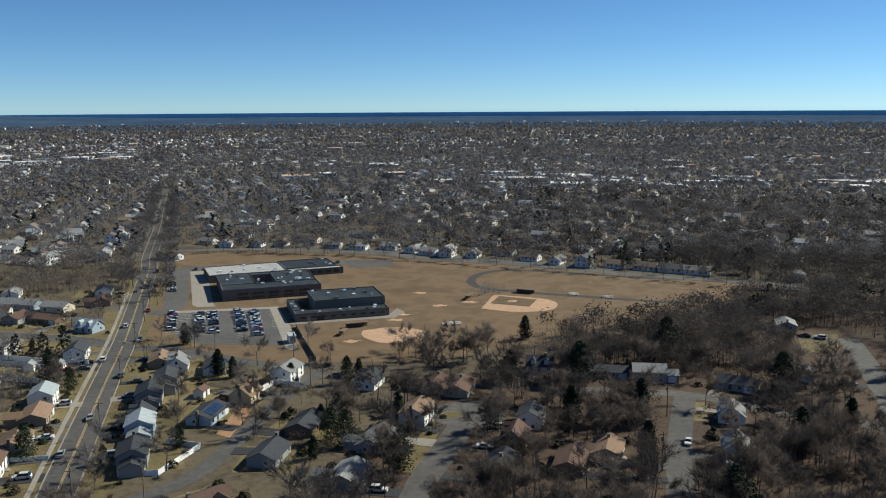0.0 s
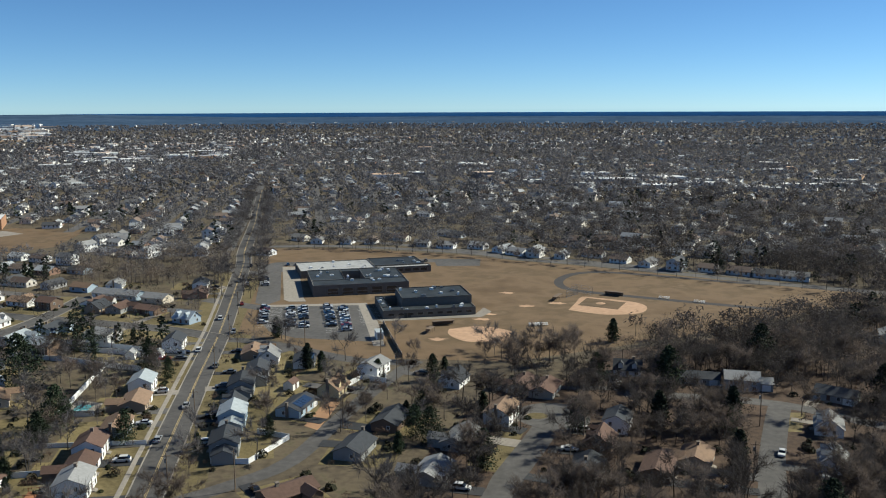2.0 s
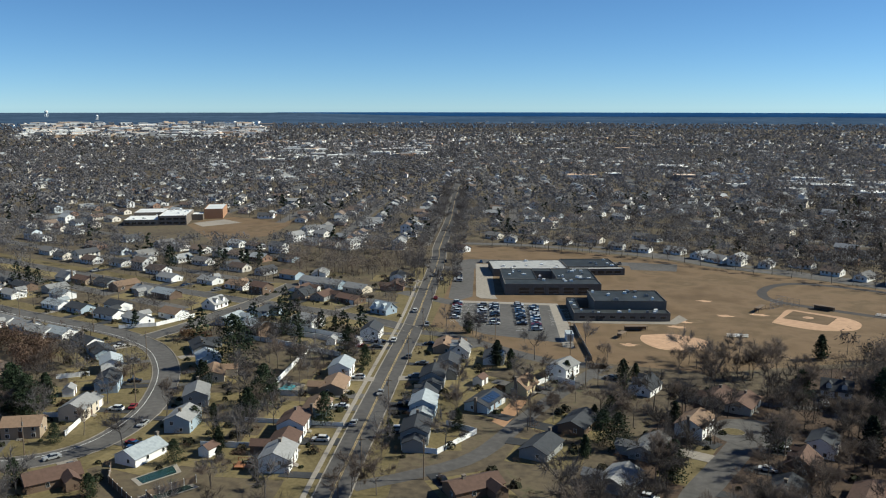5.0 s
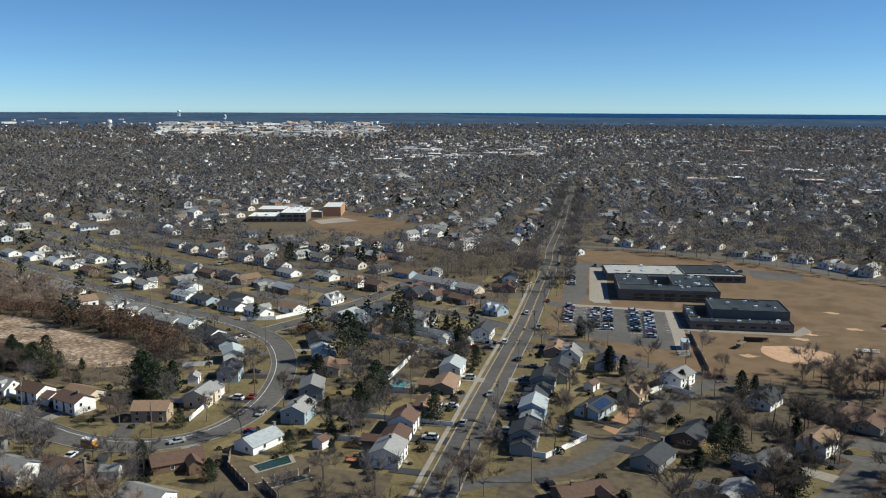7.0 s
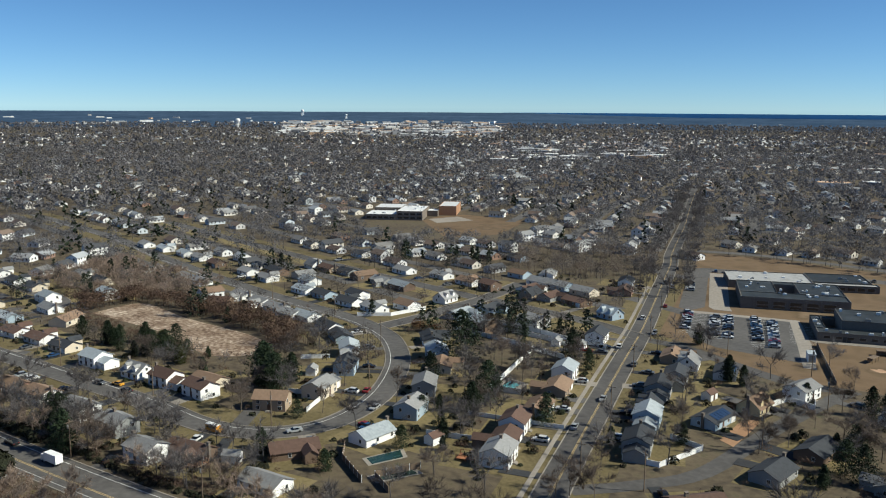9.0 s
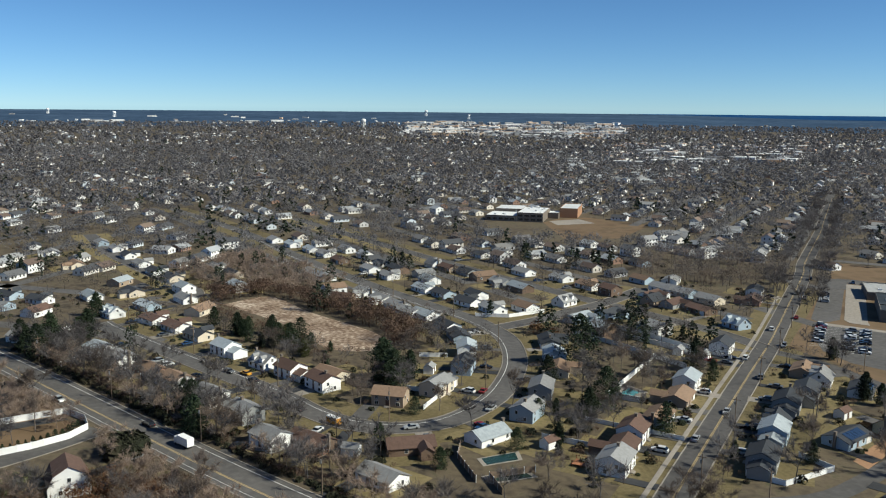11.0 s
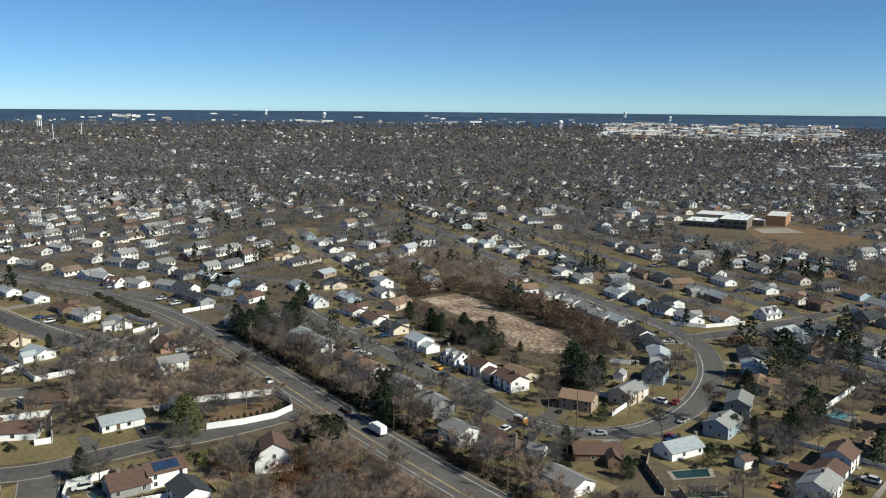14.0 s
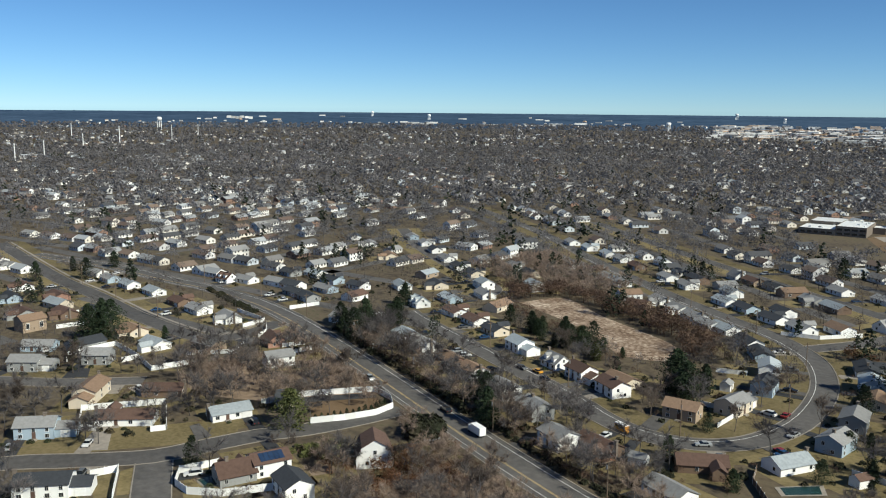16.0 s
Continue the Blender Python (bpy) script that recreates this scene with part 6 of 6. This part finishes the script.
for x, y, s in ((-133, 176, 0.45), (-127, 187, 0.6), (-131, 192, 0.4), (-141, 206, 0.5), (-144, 201, 0.4), (-123, 181, 0.4), (-228, 134, 0.6), (-222, 133, 0.7), (-216, 132, 0.5)):
    evergreen(x, y, s)
patch("lawn", [(141, 334), (157, 334), (147, 311), (132, 308)][::-1], 0.022, M["lawn"], "yellow-green winter lawn beside a house", "lawn")
patch("lawn", [(-7.6, 204), (-3.9, 219), (-1.0, 233), (-8, 232), (-14, 218), (-15.5, 206)], 0.022, M["lawn"], "yellow-green winter lawn before a house", "lawn")
patch("lawn", [(77, 255), (81.7, 255), (76, 239), (71.5, 239)][::-1], 0.022, M["lawn"], "yellow-green winter lawn beside the lane", "lawn")
# dry leaves and pale grass under the small woods by the parkway
M["litter_pale"] = mat("pale_leaf_litter", [(0.115, 0.085, 0.058), (0.185, 0.138, 0.096), (0.245, 0.185, 0.132)], 0.95, 0.5, 0.6, 4.0)
for k, outline in enumerate((WOOD_C, WOOD_LOW)):
    patch("wood_floor", outline[::-1], 0.006 + 0.002 * k, M["litter_pale"], "pale brown leaf litter under saplings", "ground")

# ---- the rest of the town: rows of houses and street trees out to the far woods ----
fr = np.random.RandomState(21)
cells = [(-520, 470, 164), (-900, 420, 165), (-700, 700, 150), (-330, 800, 105), (60, 700, 155), (400, 620, 150), (300, 1000, 60), (-150, 1200, 105), (-900, 1000, 170), (-1300, 500, 10), (-600, 200, 115), (-760, 200, 123), (-480, 20, 24), (-720, -20, 30), (-1100, 120, 128), (700, 1100, 62), (-520, 1300, 120)]
for _ in range(60):
    d, az = math.sqrt(fr.uniform(1100 ** 2, 2600 ** 2)), math.radians(fr.uniform(-36, 100))
    cells.append((-math.sin(az) * d, math.cos(az) * d, fr.uniform(0, 180)))
centres = np.array([c[:2] for c in cells])
far_rows, lane_v, lane_f = [], [], []
for n, (cx, cy, deg) in enumerate(cells):
    u = np.array([math.cos(math.radians(deg)), math.sin(math.radians(deg))])
    w = np.array([-u[1], u[0]])
    reach = 420
    for j in range(-7, 8):
        for i in range(-23, 24):
            for side in (-1, 1):
                far_rows.append((*(np.array([cx, cy]) + u * (i * 18 + fr.uniform(-5, 5)) + w * (j * 62 + side * (15 + fr.uniform(-4, 4)))), deg, n))
            lane_v.append((*(np.array([cx, cy]) + u * i * 18 + w * j * 62), deg, n))


def keep_cell(rows):
    rows = np.array(rows)
    p = rows[:, :2]
    best = np.hypot(p[:, None, 0] - centres[None, :, 0], p[:, None, 1] - centres[None, :, 1]).argmin(1)
    d = np.hypot(p[:, 0], p[:, 1])
    az = np.degrees(np.arctan2(-p[:, 0], p[:, 1]))
    k = (best == rows[:, 3]) & (d > 330) & (d < 2700) & (az > -36) & (az < 100)
    k &= ~(inside(CAMPUS, p) | inside(SCHOOL_TWO, p) | inside(WOODS, p) | inside(WOODS_TWO, p) | inside(WOOD_A, p) | inside(THICKET, p) | inside(WOOD_TWO, p))
    k &= ~((p[:, 0] > 20) & (p[:, 1] < 430))
    return rows[k]


far_rows = keep_cell(far_rows)
far_rows = far_rows[~near_road(far_rows[:, :2], 4.0) & ~near_house(far_rows[:, :2], 15.0)]
fx, fy = far_rows[:, 0], far_rows[:, 1]
grove = np.sin(fx / 97 + 1.3 * np.sin(fy / 150)) * np.sin(fy / 83 + 1.1 * np.sin(fx / 170) + 0.7)
share = np.interp(np.hypot(fx, fy), [500, 800, 1200, 2000, 2700], [0.88, 0.74, 0.58, 0.45, 0.28])
share = share * np.clip(1.0 + 0.9 * grove, 0.15, 1.35) * np.where((-fx > 0.75 * fy) & (np.hypot(fx, fy) > 1000), 0.5, 1.0)
far_rows = far_rows[fr.uniform(0, 1, len(far_rows)) < share]
hp, hd = scatter(57, 500, 2600, 3600)
far_rows = np.concatenate([far_rows, np.column_stack([hp, fr.uniform(0, 180, len(hp)), np.zeros(len(hp))])])
line = ROADS["G"][0]
row = []
for i in range(8, len(line) - 6, 4):
    u = (line[i + 1] - line[i]) / np.hypot(*(line[i + 1] - line[i]))
    row.append((*(line[i] + np.array([-u[1], u[0]]) * (14.5 + fr.uniform(-1.5, 2))), math.degrees(math.atan2(u[1], u[0])), 0))
row = np.array(row)[fr.uniform(0, 1, len(row)) < 0.74]
apart = np.hypot(far_rows[:, None, 0] - row[None, :, 0], far_rows[:, None, 1] - row[None, :, 1]).min(1) > 16
far_rows = np.concatenate([far_rows[apart], row])
near_rows = far_rows[np.hypot(far_rows[:, 0], far_rows[:, 1]) < 475]
all_rows, far_rows = far_rows, far_rows[np.hypot(far_rows[:, 0], far_rows[:, 1]) >= 475]
lanes = keep_cell(lane_v)
lanes = lanes[~near_house(lanes[:, :2], 12.0)]


def far_block(kind):
    """Walls or roofs of all far houses as one mesh."""
    r = np.random.RandomState(31)
    vs, fs, k = [], [], 0
    for x, y, deg, _ in far_rows:
        w, d = r.uniform(9.5, 14) / 2, r.uniform(6.8, 8.4) / 2
        tall = r.uniform() < 0.13
        h, rise = (5.0, 1.9) if tall else (2.7, 1.8)
        a = math.radians(deg + (90 if r.uniform() < 0.25 else 0))
        c, s = math.cos(a), math.sin(a)
        z = float(far_height(math.hypot(x, y)))
        if kind == "window":
            if math.hypot(x, y) > 900:
                continue
            loc, tri = [], []
            for zi in ((1.0, 3.5) if tall else (1.0,)):
                for q in (-0.7, -0.3, 0.25, 0.68):
                    for side in (-1, 1):
                        b = len(loc)
                        loc += [(w * q - 0.5, side * (d + 0.03), zi), (w * q + 0.5, side * (d + 0.03), zi), (w * q + 0.5, side * (d + 0.03), zi + 1.2), (w * q - 0.5, side * (d + 0.03), zi + 1.2)]
                        tri += [(b, b + 1, b + 2), (b, b + 2, b + 3)]
                for q in (-0.4, 0.4):
                    for side in (-1, 1):
                        b = len(loc)
                        loc += [(side * (w + 0.03), d * q - 0.45, zi), (side * (w + 0.03), d * q + 0.45, zi), (side * (w + 0.03), d * q + 0.45, zi + 1.2), (side * (w + 0.03), d * q - 0.45, zi + 1.2)]
                        tri += [(b, b + 1, b + 2), (b, b + 2, b + 3)]
        elif kind == "wall":
            loc = [(-w, -d, -0.3), (w, -d, -0.3), (w, d, -0.3), (-w, d, -0.3), (-w, -d, h), (w, -d, h), (w, d, h), (-w, d, h), (-w, 0, h + rise), (w, 0, h + rise)]
            tri = [(0, 1, 5), (0, 5, 4), (2, 3, 7), (2, 7, 6), (1, 2, 6), (1, 6, 5), (5, 6, 9), (3, 0, 4), (3, 4, 7), (7, 4, 8)]
        else:
            W, D, e = w + 0.4, d + 0.45, h - 0.2
            t = rise + h + 0.18
            loc = [(-W, -D, e), (W, -D, e), (W, 0, t), (-W, 0, t), (W, D, e), (-W, D, e), (-W, -D, e - 0.2), (W, -D, e - 0.2), (W, D, e - 0.2), (-W, D, e - 0.2)]
            tri = [(0, 1, 2), (0, 2, 3), (3, 2, 4), (3, 4, 5), (6, 7, 1), (6, 1, 0), (5, 4, 8), (5, 8, 9)]
        vs += [(x + c * px - s * py, y + s * px + c * py, z + pz) for px, py, pz in loc]
        fs += [(i + k, j + k, m + k) for i, j, m in tri]
        k += len(loc)
    return np.array(vs), np.array(fs)


def mid_house(x, y, deg, i):
    """A small house of the middle distance: walls, roof, chimney and the windows on its open sides."""
    r = random.Random(i * 31 + 5)
    wall = r.choice(("white", "white", "white", "white", "cream", "blue_grey", "grey", "tan", "brown"))
    roof = r.choice(("grey", "slate", "pale", "brown", "tan", "grey", "pale"))
    tall = r.random() < 0.15
    w, d, h, rise = (r.uniform(9, 10.5), 7.6, 4.9, 1.8) if tall else (r.uniform(10.5, 13.5), r.uniform(7, 8), 2.6, r.uniform(1.5, 1.9))
    ob = thing("house", at(x, y, deg + (90 if r.random() < 0.25 else 0)), "%s %s with a %s" % (LABEL_WALL[wall], KIND["colonial" if tall else "ranch"], LABEL_ROOF[roof]), "house")
    gable(ob, w, d, h, rise, M["wall_" + wall], M["roof_" + roof])
    side = -1 if (ob.matrix_basis.to_3x3() @ Vector((0, -1, 0))).xy.dot(ob.location.xy) < 0 else 1
    for q in (-0.3, 0.28):
        part("window", win_both, ob, m=pose(w * q, side * d / 2, h * 0.52, 0, 0, 0 if side < 0 else 180) @ Matrix.Diagonal((1.5, 1, 1.25 if not tall else 2.6, 1)))
    if r.random() < 0.35:
        cx = r.uniform(-w / 3, w / 3)
        part("chimney", Shape().box(cx - 0.4, -0.35, h, cx + 0.4, 0.35, h + rise + 0.9).mesh("chimney", M["brick"]), ob, "brick chimney")


for i, (x, y, deg, _) in enumerate(near_rows):
    mid_house(x, y, deg, i)
M["far_wall"] = palette("far_house_walls", [(0.72, 0.72, 0.71), (0.66, 0.64, 0.60), (0.74, 0.74, 0.74), (0.66, 0.62, 0.55), (0.52, 0.57, 0.62), (0.76, 0.76, 0.75), (0.72, 0.72, 0.71), (0.50, 0.50, 0.50), (0.72, 0.71, 0.68), (0.24, 0.152, 0.112)])
M["far_window"] = M["glass"]
M["far_roof"] = palette("far_house_roofs", [(0.104, 0.104, 0.108), (0.24, 0.24, 0.24), (0.112, 0.08, 0.064), (0.056, 0.058, 0.064), (0.336, 0.352, 0.368), (0.16, 0.156, 0.152), (0.16, 0.12, 0.092), (0.264, 0.272, 0.28)], 0.85)
for kind, label in (("wall", "walls of many small suburban houses seen from afar"), ("roof", "shingle roofs of many small suburban houses seen from afar"), ("window", "dark windows of many small suburban houses seen from afar")):
    v, f = far_block(kind)
    tagged(new("far_house_" + kind + "s", soup("far_" + kind, v, f, M["far_" + kind])), label, "houses", kind="stuff")
lv, lf = [], []
for i, (x, y, deg, _) in enumerate(lanes):
    c, s = math.cos(math.radians(deg)), math.sin(math.radians(deg))
    z = float(far_height(math.hypot(x, y))) + 0.02
    lv += [(x + c * px - s * py, y + s * px + c * py, z) for px, py in ((-9.2, -4), (9.2, -4), (9.2, 4), (-9.2, 4))]
    lf += [(4 * i, 4 * i + 1, 4 * i + 2), (4 * i, 4 * i + 2, 4 * i + 3)]
tagged(new("far_streets", soup("far_streets", np.array(lv), np.array(lf), M["asphalt"])), "grey residential streets between far rows of houses", "streets", kind="structure")

far_spots = all_rows[:, :2]


def clear_of_far(pts, margin):
    """Drops points that stand inside far houses, by a coarse grid."""
    grid = {}
    for x, y in far_spots:
        grid.setdefault((int(x // 20), int(y // 20)), []).append((x, y))
    keep = np.ones(len(pts), bool)
    for i, (x, y) in enumerate(pts):
        gx, gy = int(x // 20), int(y // 20)
        for a in (-1, 0, 1):
            for b in (-1, 0, 1):
                for hx, hy in grid.get((gx + a, gy + b), ()):
                    if (hx - x) ** 2 + (hy - y) ** 2 < margin * margin:
                        keep[i] = False
    return pts[keep]


def outside_shops(pts):
    """Keeps trees off the far shopping district."""
    d, az = np.hypot(pts[:, 0], pts[:, 1]), np.degrees(np.arctan2(-pts[:, 0], pts[:, 1]))
    zone = (az > 30) & (az < 44.5) & (d > 2450) & (d < 3500)
    return pts[~zone | (np.arange(len(pts)) % 3 == 0)]


# trees of the middle distance and beyond
pts = clear_of_far(free(scatter(51, 10000, 300, 800)[0], 2.0, 9.0), 9.3)
pts = pts[~inside(THICKET, pts)]
open_side = (-pts[:, 0] > 1.05 * pts[:, 1]) & ~inside(WOOD_TWO, pts) & (np.arange(len(pts)) % 5 < 2)
pts = pts[~open_side]
ring = np.hypot(pts[:, 0], pts[:, 1]) < 520
plant_many("leafless_trees", fine_bare, rows_for(pts[ring][::3], 1, 0.65, 1.15), M["twig_many"], "leafless street and garden trees between houses", "trees")
plant_many("leafless_trees", fine_bare, rows_for(pts[ring][1::3], 12, 0.6, 1.1), M["twig_dark"], "dark leafless trees in back gardens", "trees")
# from here outward the trees' colour carries painted haze
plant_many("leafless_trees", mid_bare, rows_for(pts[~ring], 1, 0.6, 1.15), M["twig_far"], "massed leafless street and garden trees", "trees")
pts = clear_of_far(free(scatter(52, 27000, 800, 1900)[0], 0.5, 8.0), 6.0)
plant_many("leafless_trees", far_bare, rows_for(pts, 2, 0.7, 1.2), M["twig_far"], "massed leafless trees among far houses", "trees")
pts = outside_shops(scatter(53, 21000, 1800, 3250)[0])
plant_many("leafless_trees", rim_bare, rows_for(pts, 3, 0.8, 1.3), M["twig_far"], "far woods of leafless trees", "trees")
pts = clear_of_far(free(clumped(54, 760, 320, 900)[0], 2.0, 8.0), 6.5)
close = np.hypot(pts[:, 0], pts[:, 1]) < 520
plant_many("evergreen_trees", mid_green, rows_for(pts[close], 4, 0.5, 1.05), M["needle_many"], "dark evergreens among the houses", "trees")
plant_many("evergreen_trees", far_green, rows_for(pts[~close], 4, 0.55, 1.15), M["needle_many"], "dark evergreens among far streets", "trees")
pts = outside_shops(clumped(55, 1500, 900, 2800)[0])
plant_many("evergreen_trees", far_green, rows_for(pts, 5, 0.6, 1.1), M["needle_many"], "dark evergreens among far houses", "trees")


def fill(poly, seed, spacing):
    p = np.array(poly)
    r = np.random.RandomState(seed)
    lo, hi = p.min(0), p.max(0)
    n = int((hi - lo).prod() / spacing ** 2)
    q = lo + r.uniform(0, 1, (n, 2)) * (hi - lo)
    return q[inside(poly, q)]


pts, d = scatter(58, 4600, 330, 1050, -34.0, 10.0)
az = np.degrees(np.arctan2(-pts[:, 0], pts[:, 1]))
pts = pts[np.random.RandomState(59).uniform(0, 1, len(pts)) < np.clip((9 - az) / 16, 0, 1) * np.clip((1050 - d) / 420, 0, 1)]
pts = clear_of_far(free(pts, 1.0, 9.0), 7.0)
plant_many("leafless_trees", mid_bare, rows_for(pts, 10, 0.8, 1.25), M["twig_dark"], "tall dark leafless trees over far streets", "trees")
q = fill(WOOD_A, 67, 8.5)
q = q[~near_road(q, 3.0) & ~near_house(q, 7.0)]
plant_many("leafless_trees", wood_bare, rows_for(q, 11, 0.8, 1.2), M["twig"], "grove of brown leafless trees beside the avenue", "trees")
q = np.concatenate([fill(WOODS, 61, 4.9), fill(WOODS_TWO, 66, 5.6)])
q = in_view(q[~near_road(q, 0.5) & ~near_house(q, 8.0) & ~inside(YARD_TWO, q)], 20.0)
# the wood's inner shade is painted in by the darker twig colour
plant_many("woods", wood_bare, rows_for(q, 6, 0.8, 1.25), M["twig_dark"], "dense dark leafless wood beside the fields", "woods")
q = np.concatenate([fill(WOOD_C, 62, 4.9), fill(WOOD_TWO, 63, 4.8), fill(WOOD_LOW, 64, 6.3)])
q = in_view(q[~near_road(q, 1.0) & ~near_house(q, 6.0)], 13.0)
plant_many("woods", lite_bare, rows_for(q, 7, 0.45, 0.75), M["twig_pale"], "small leafless wood beside the parkway", "woods")
q = fill(THICKET, 65, 2.7)
q = q[~near_road(q, 2.0) & ~near_house(q, 7.0) & ~inside(CLEAR, q)]
trows = rows_for(q, 8, 0.4, 0.9)
trows[trows[:, 1] < 219, 3] *= 0.42
plant_many("thicket", mid_bare, trows, M["brush"], "reddish brown thicket round the clearing", "thicket")

# ---- landmarks far out: flat-roofed shops, water towers, pylons ----
def polar(az, d):
    """A place by azimuth (degrees to the left of +y) and distance, on the far land."""
    return -math.sin(math.radians(az)) * d, math.cos(math.radians(az)) * d, float(far_height(d))


shop_rand = random.Random(8)
M["shop"] = mat("pale_shop_wall", [(0.36, 0.352, 0.336), (0.62, 0.61, 0.59)], 0.8, 0.02, spread=0.25)
M["shop_roof"] = mat("pale_shop_roof", [(0.50, 0.50, 0.49), (0.66, 0.66, 0.65)], 0.8, 0.02, spread=0.2)
M["shop_tan"] = mat("tan_shop_wall", [(0.50, 0.36, 0.24), (0.58, 0.43, 0.30)], 0.8, 0.02, spread=0.1)


def shop(az, d, w, dep, h, material="shop"):
    x, y, z = polar(az, d)
    t = thing("shop", pose(x, y, z, 0, 0, az + shop_rand.uniform(-12, 12)), "pale flat-roofed commercial building far off", "building", "far shops")
    part("wall", Shape().box(-w / 2, -dep / 2, -2, w / 2, dep / 2, h).mesh("wall", M[material]), t)
    part("roof", Shape().box(-w / 2 + 0.6, -dep / 2 + 0.6, h, w / 2 - 0.6, dep / 2 - 0.6, h + 0.4).mesh("roof", M["shop_roof"]), t)


for k in range(40):
    shop(shop_rand.uniform(29.5, 44.5), shop_rand.uniform(2350, 2950), shop_rand.uniform(25, 90), shop_rand.uniform(25, 60), shop_rand.uniform(4, 9), "shop_tan" if k % 9 == 0 else "shop")
for k in range(22):
    shop(shop_rand.uniform(19, 30), shop_rand.uniform(1400, 2100), shop_rand.uniform(25, 60), shop_rand.uniform(18, 30), shop_rand.uniform(5, 8))
for k in range(16):
    shop(shop_rand.uniform(-27, 0), shop_rand.uniform(960, 1120), shop_rand.uniform(25, 60), shop_rand.uniform(18, 30), shop_rand.uniform(4, 6))
for k in range(12):
    shop(shop_rand.uniform(51, 66), shop_rand.uniform(3150, 3520), shop_rand.uniform(20, 75), shop_rand.uniform(25, 50), shop_rand.uniform(3, 6))
for k in range(6):
    shop(74.1 + 0.27 * k, 3850 + 60 * (k % 3), 17, 20, 9)


def many_blocks(name, rows, material, label):
    """Many plain commercial buildings far off, in one mesh: walls with a roof slab set in."""
    v, f = [], []
    for az, d, w, dep, h, turn in rows:
        x, y, z = polar(az, d)
        c, s = math.cos(math.radians(az + turn)), math.sin(math.radians(az + turn))
        k = len(v)
        for z0, z1, e in ((-2, h, 0.0), (h, h + 0.5, 1.0)):
            v += [(x + c * px - s * py, y + s * px + c * py, z + pz) for pz in (z0, z1) for px, py in ((-w / 2 + e, -dep / 2 + e), (w / 2 - e, -dep / 2 + e), (w / 2 - e, dep / 2 - e), (-w / 2 + e, dep / 2 - e))]
        for b in (k, k + 8):
            for q in ((4, 5, 6, 7), (0, 1, 5, 4), (1, 2, 6, 5), (2, 3, 7, 6), (3, 0, 4, 7)):
                f += [(b + q[0], b + q[1], b + q[2]), (b + q[0], b + q[2], b + q[3])]
    tagged(new(name, soup(name, np.array(v), np.array(f), material)), label, "buildings", kind="stuff")


M["blocks"] = palette("far_commercial_walls", [(0.70, 0.69, 0.67), (0.55, 0.54, 0.52), (0.76, 0.75, 0.73), (0.52, 0.36, 0.24), (0.32, 0.32, 0.328), (0.72, 0.70, 0.66), (0.192, 0.192, 0.2), (0.62, 0.48, 0.36)])
br2 = np.random.RandomState(91)
many_blocks("far_commercial_buildings", [(br2.uniform(30, 44.5), br2.uniform(2500, 3450), br2.uniform(15, 60), br2.uniform(15, 45), br2.uniform(4, 10), br2.uniform(-15, 15)) for _ in range(210)], M["blocks"], "white and tan flat-roofed stores of a far shopping district")
many_blocks("far_commercial_buildings", [(br2.uniform(19, 31), br2.uniform(1500, 2150), br2.uniform(12, 34), br2.uniform(10, 24), br2.uniform(4, 9), br2.uniform(-20, 20)) for _ in range(110)], M["blocks"], "low pale shops along a far main street")
many_blocks("far_commercial_buildings", [(br2.uniform(-27, 12), br2.uniform(1000, 2400), br2.uniform(14, 40), br2.uniform(12, 26), br2.uniform(4, 7), br2.uniform(-20, 20)) for _ in range(60)], M["blocks"], "scattered pale flat-roofed buildings far off")
many_blocks("far_commercial_buildings", [(br2.uniform(45, 78), br2.uniform(3250, 4300), br2.uniform(10, 34), br2.uniform(12, 25), br2.uniform(3, 5), br2.uniform(-20, 20)) for _ in range(26)], M["blocks"], "pale warehouses before the far woods")


def water_tower(az, d, h, r):
    x, y, z = polar(az, d)
    t = thing("water_tower", pose(x, y, z), "pale water tower on the skyline", "water tower")
    for k in range(6):
        c, s = math.cos(k * math.pi / 3), math.sin(k * math.pi / 3)
        part("leg", Shape().tube(c * r * 0.8, s * r * 0.8, -2, h - r * 0.6, 0.6, 0.5, 6).mesh("leg", M["vinyl"]), t)
    tank = Shape()
    prof = [(r * 0.25, h - r * 1.1), (r * 0.85, h - r * 0.7), (r, h - r * 0.2), (r * 0.9, h + r * 0.25), (r * 0.45, h + r * 0.5)]
    for (r0, z0), (r1, z1) in zip(prof, prof[1:]):
        tank.tube(0, 0, z0, z1, r0, r1, 14)
    part("tank", tank.mesh("tank", M["vinyl"]), t)
    part("riser", Shape().tube(0, 0, -2, h - r, 1.4, 1.4, 8).mesh("riser", M["vinyl"]), t)


def pylon(az, d, h):
    x, y, z = polar(az, d)
    t = thing("pylon", pose(x, y, z, 0, 0, az), "tall pale steel transmission pole above the trees", "pylon", "pylons")
    part("mast", Shape().tube(0, 0, -2, h, 1.0, 0.7, 8).mesh("mast", M["vinyl"]), t)
    for k in range(3):
        part("arm", Shape().box(-4, -0.25, h - 2 - 5 * k, 4, 0.25, h - 1.5 - 5 * k).mesh("arm", M["metal"]), t)


for az, d, h, r in ((43.1, 4300, 24, 8), (47.2, 3000, 25, 8), (40.3, 3900, 17, 6), (62.6, 3900, 20, 8), (66.3, 4300, 20, 7), (79.7, 2800, 36, 8)):
    water_tower(az, d, h, r)
for az, d, h in ((86.4, 1600, 24), (84.8, 2300, 30), (84.2, 1830, 26), (82.1, 1950, 36), (79.0, 2250, 28), (77.4, 2350, 27), (88.0, 1500, 24)):
    pylon(az, d, h + 8)
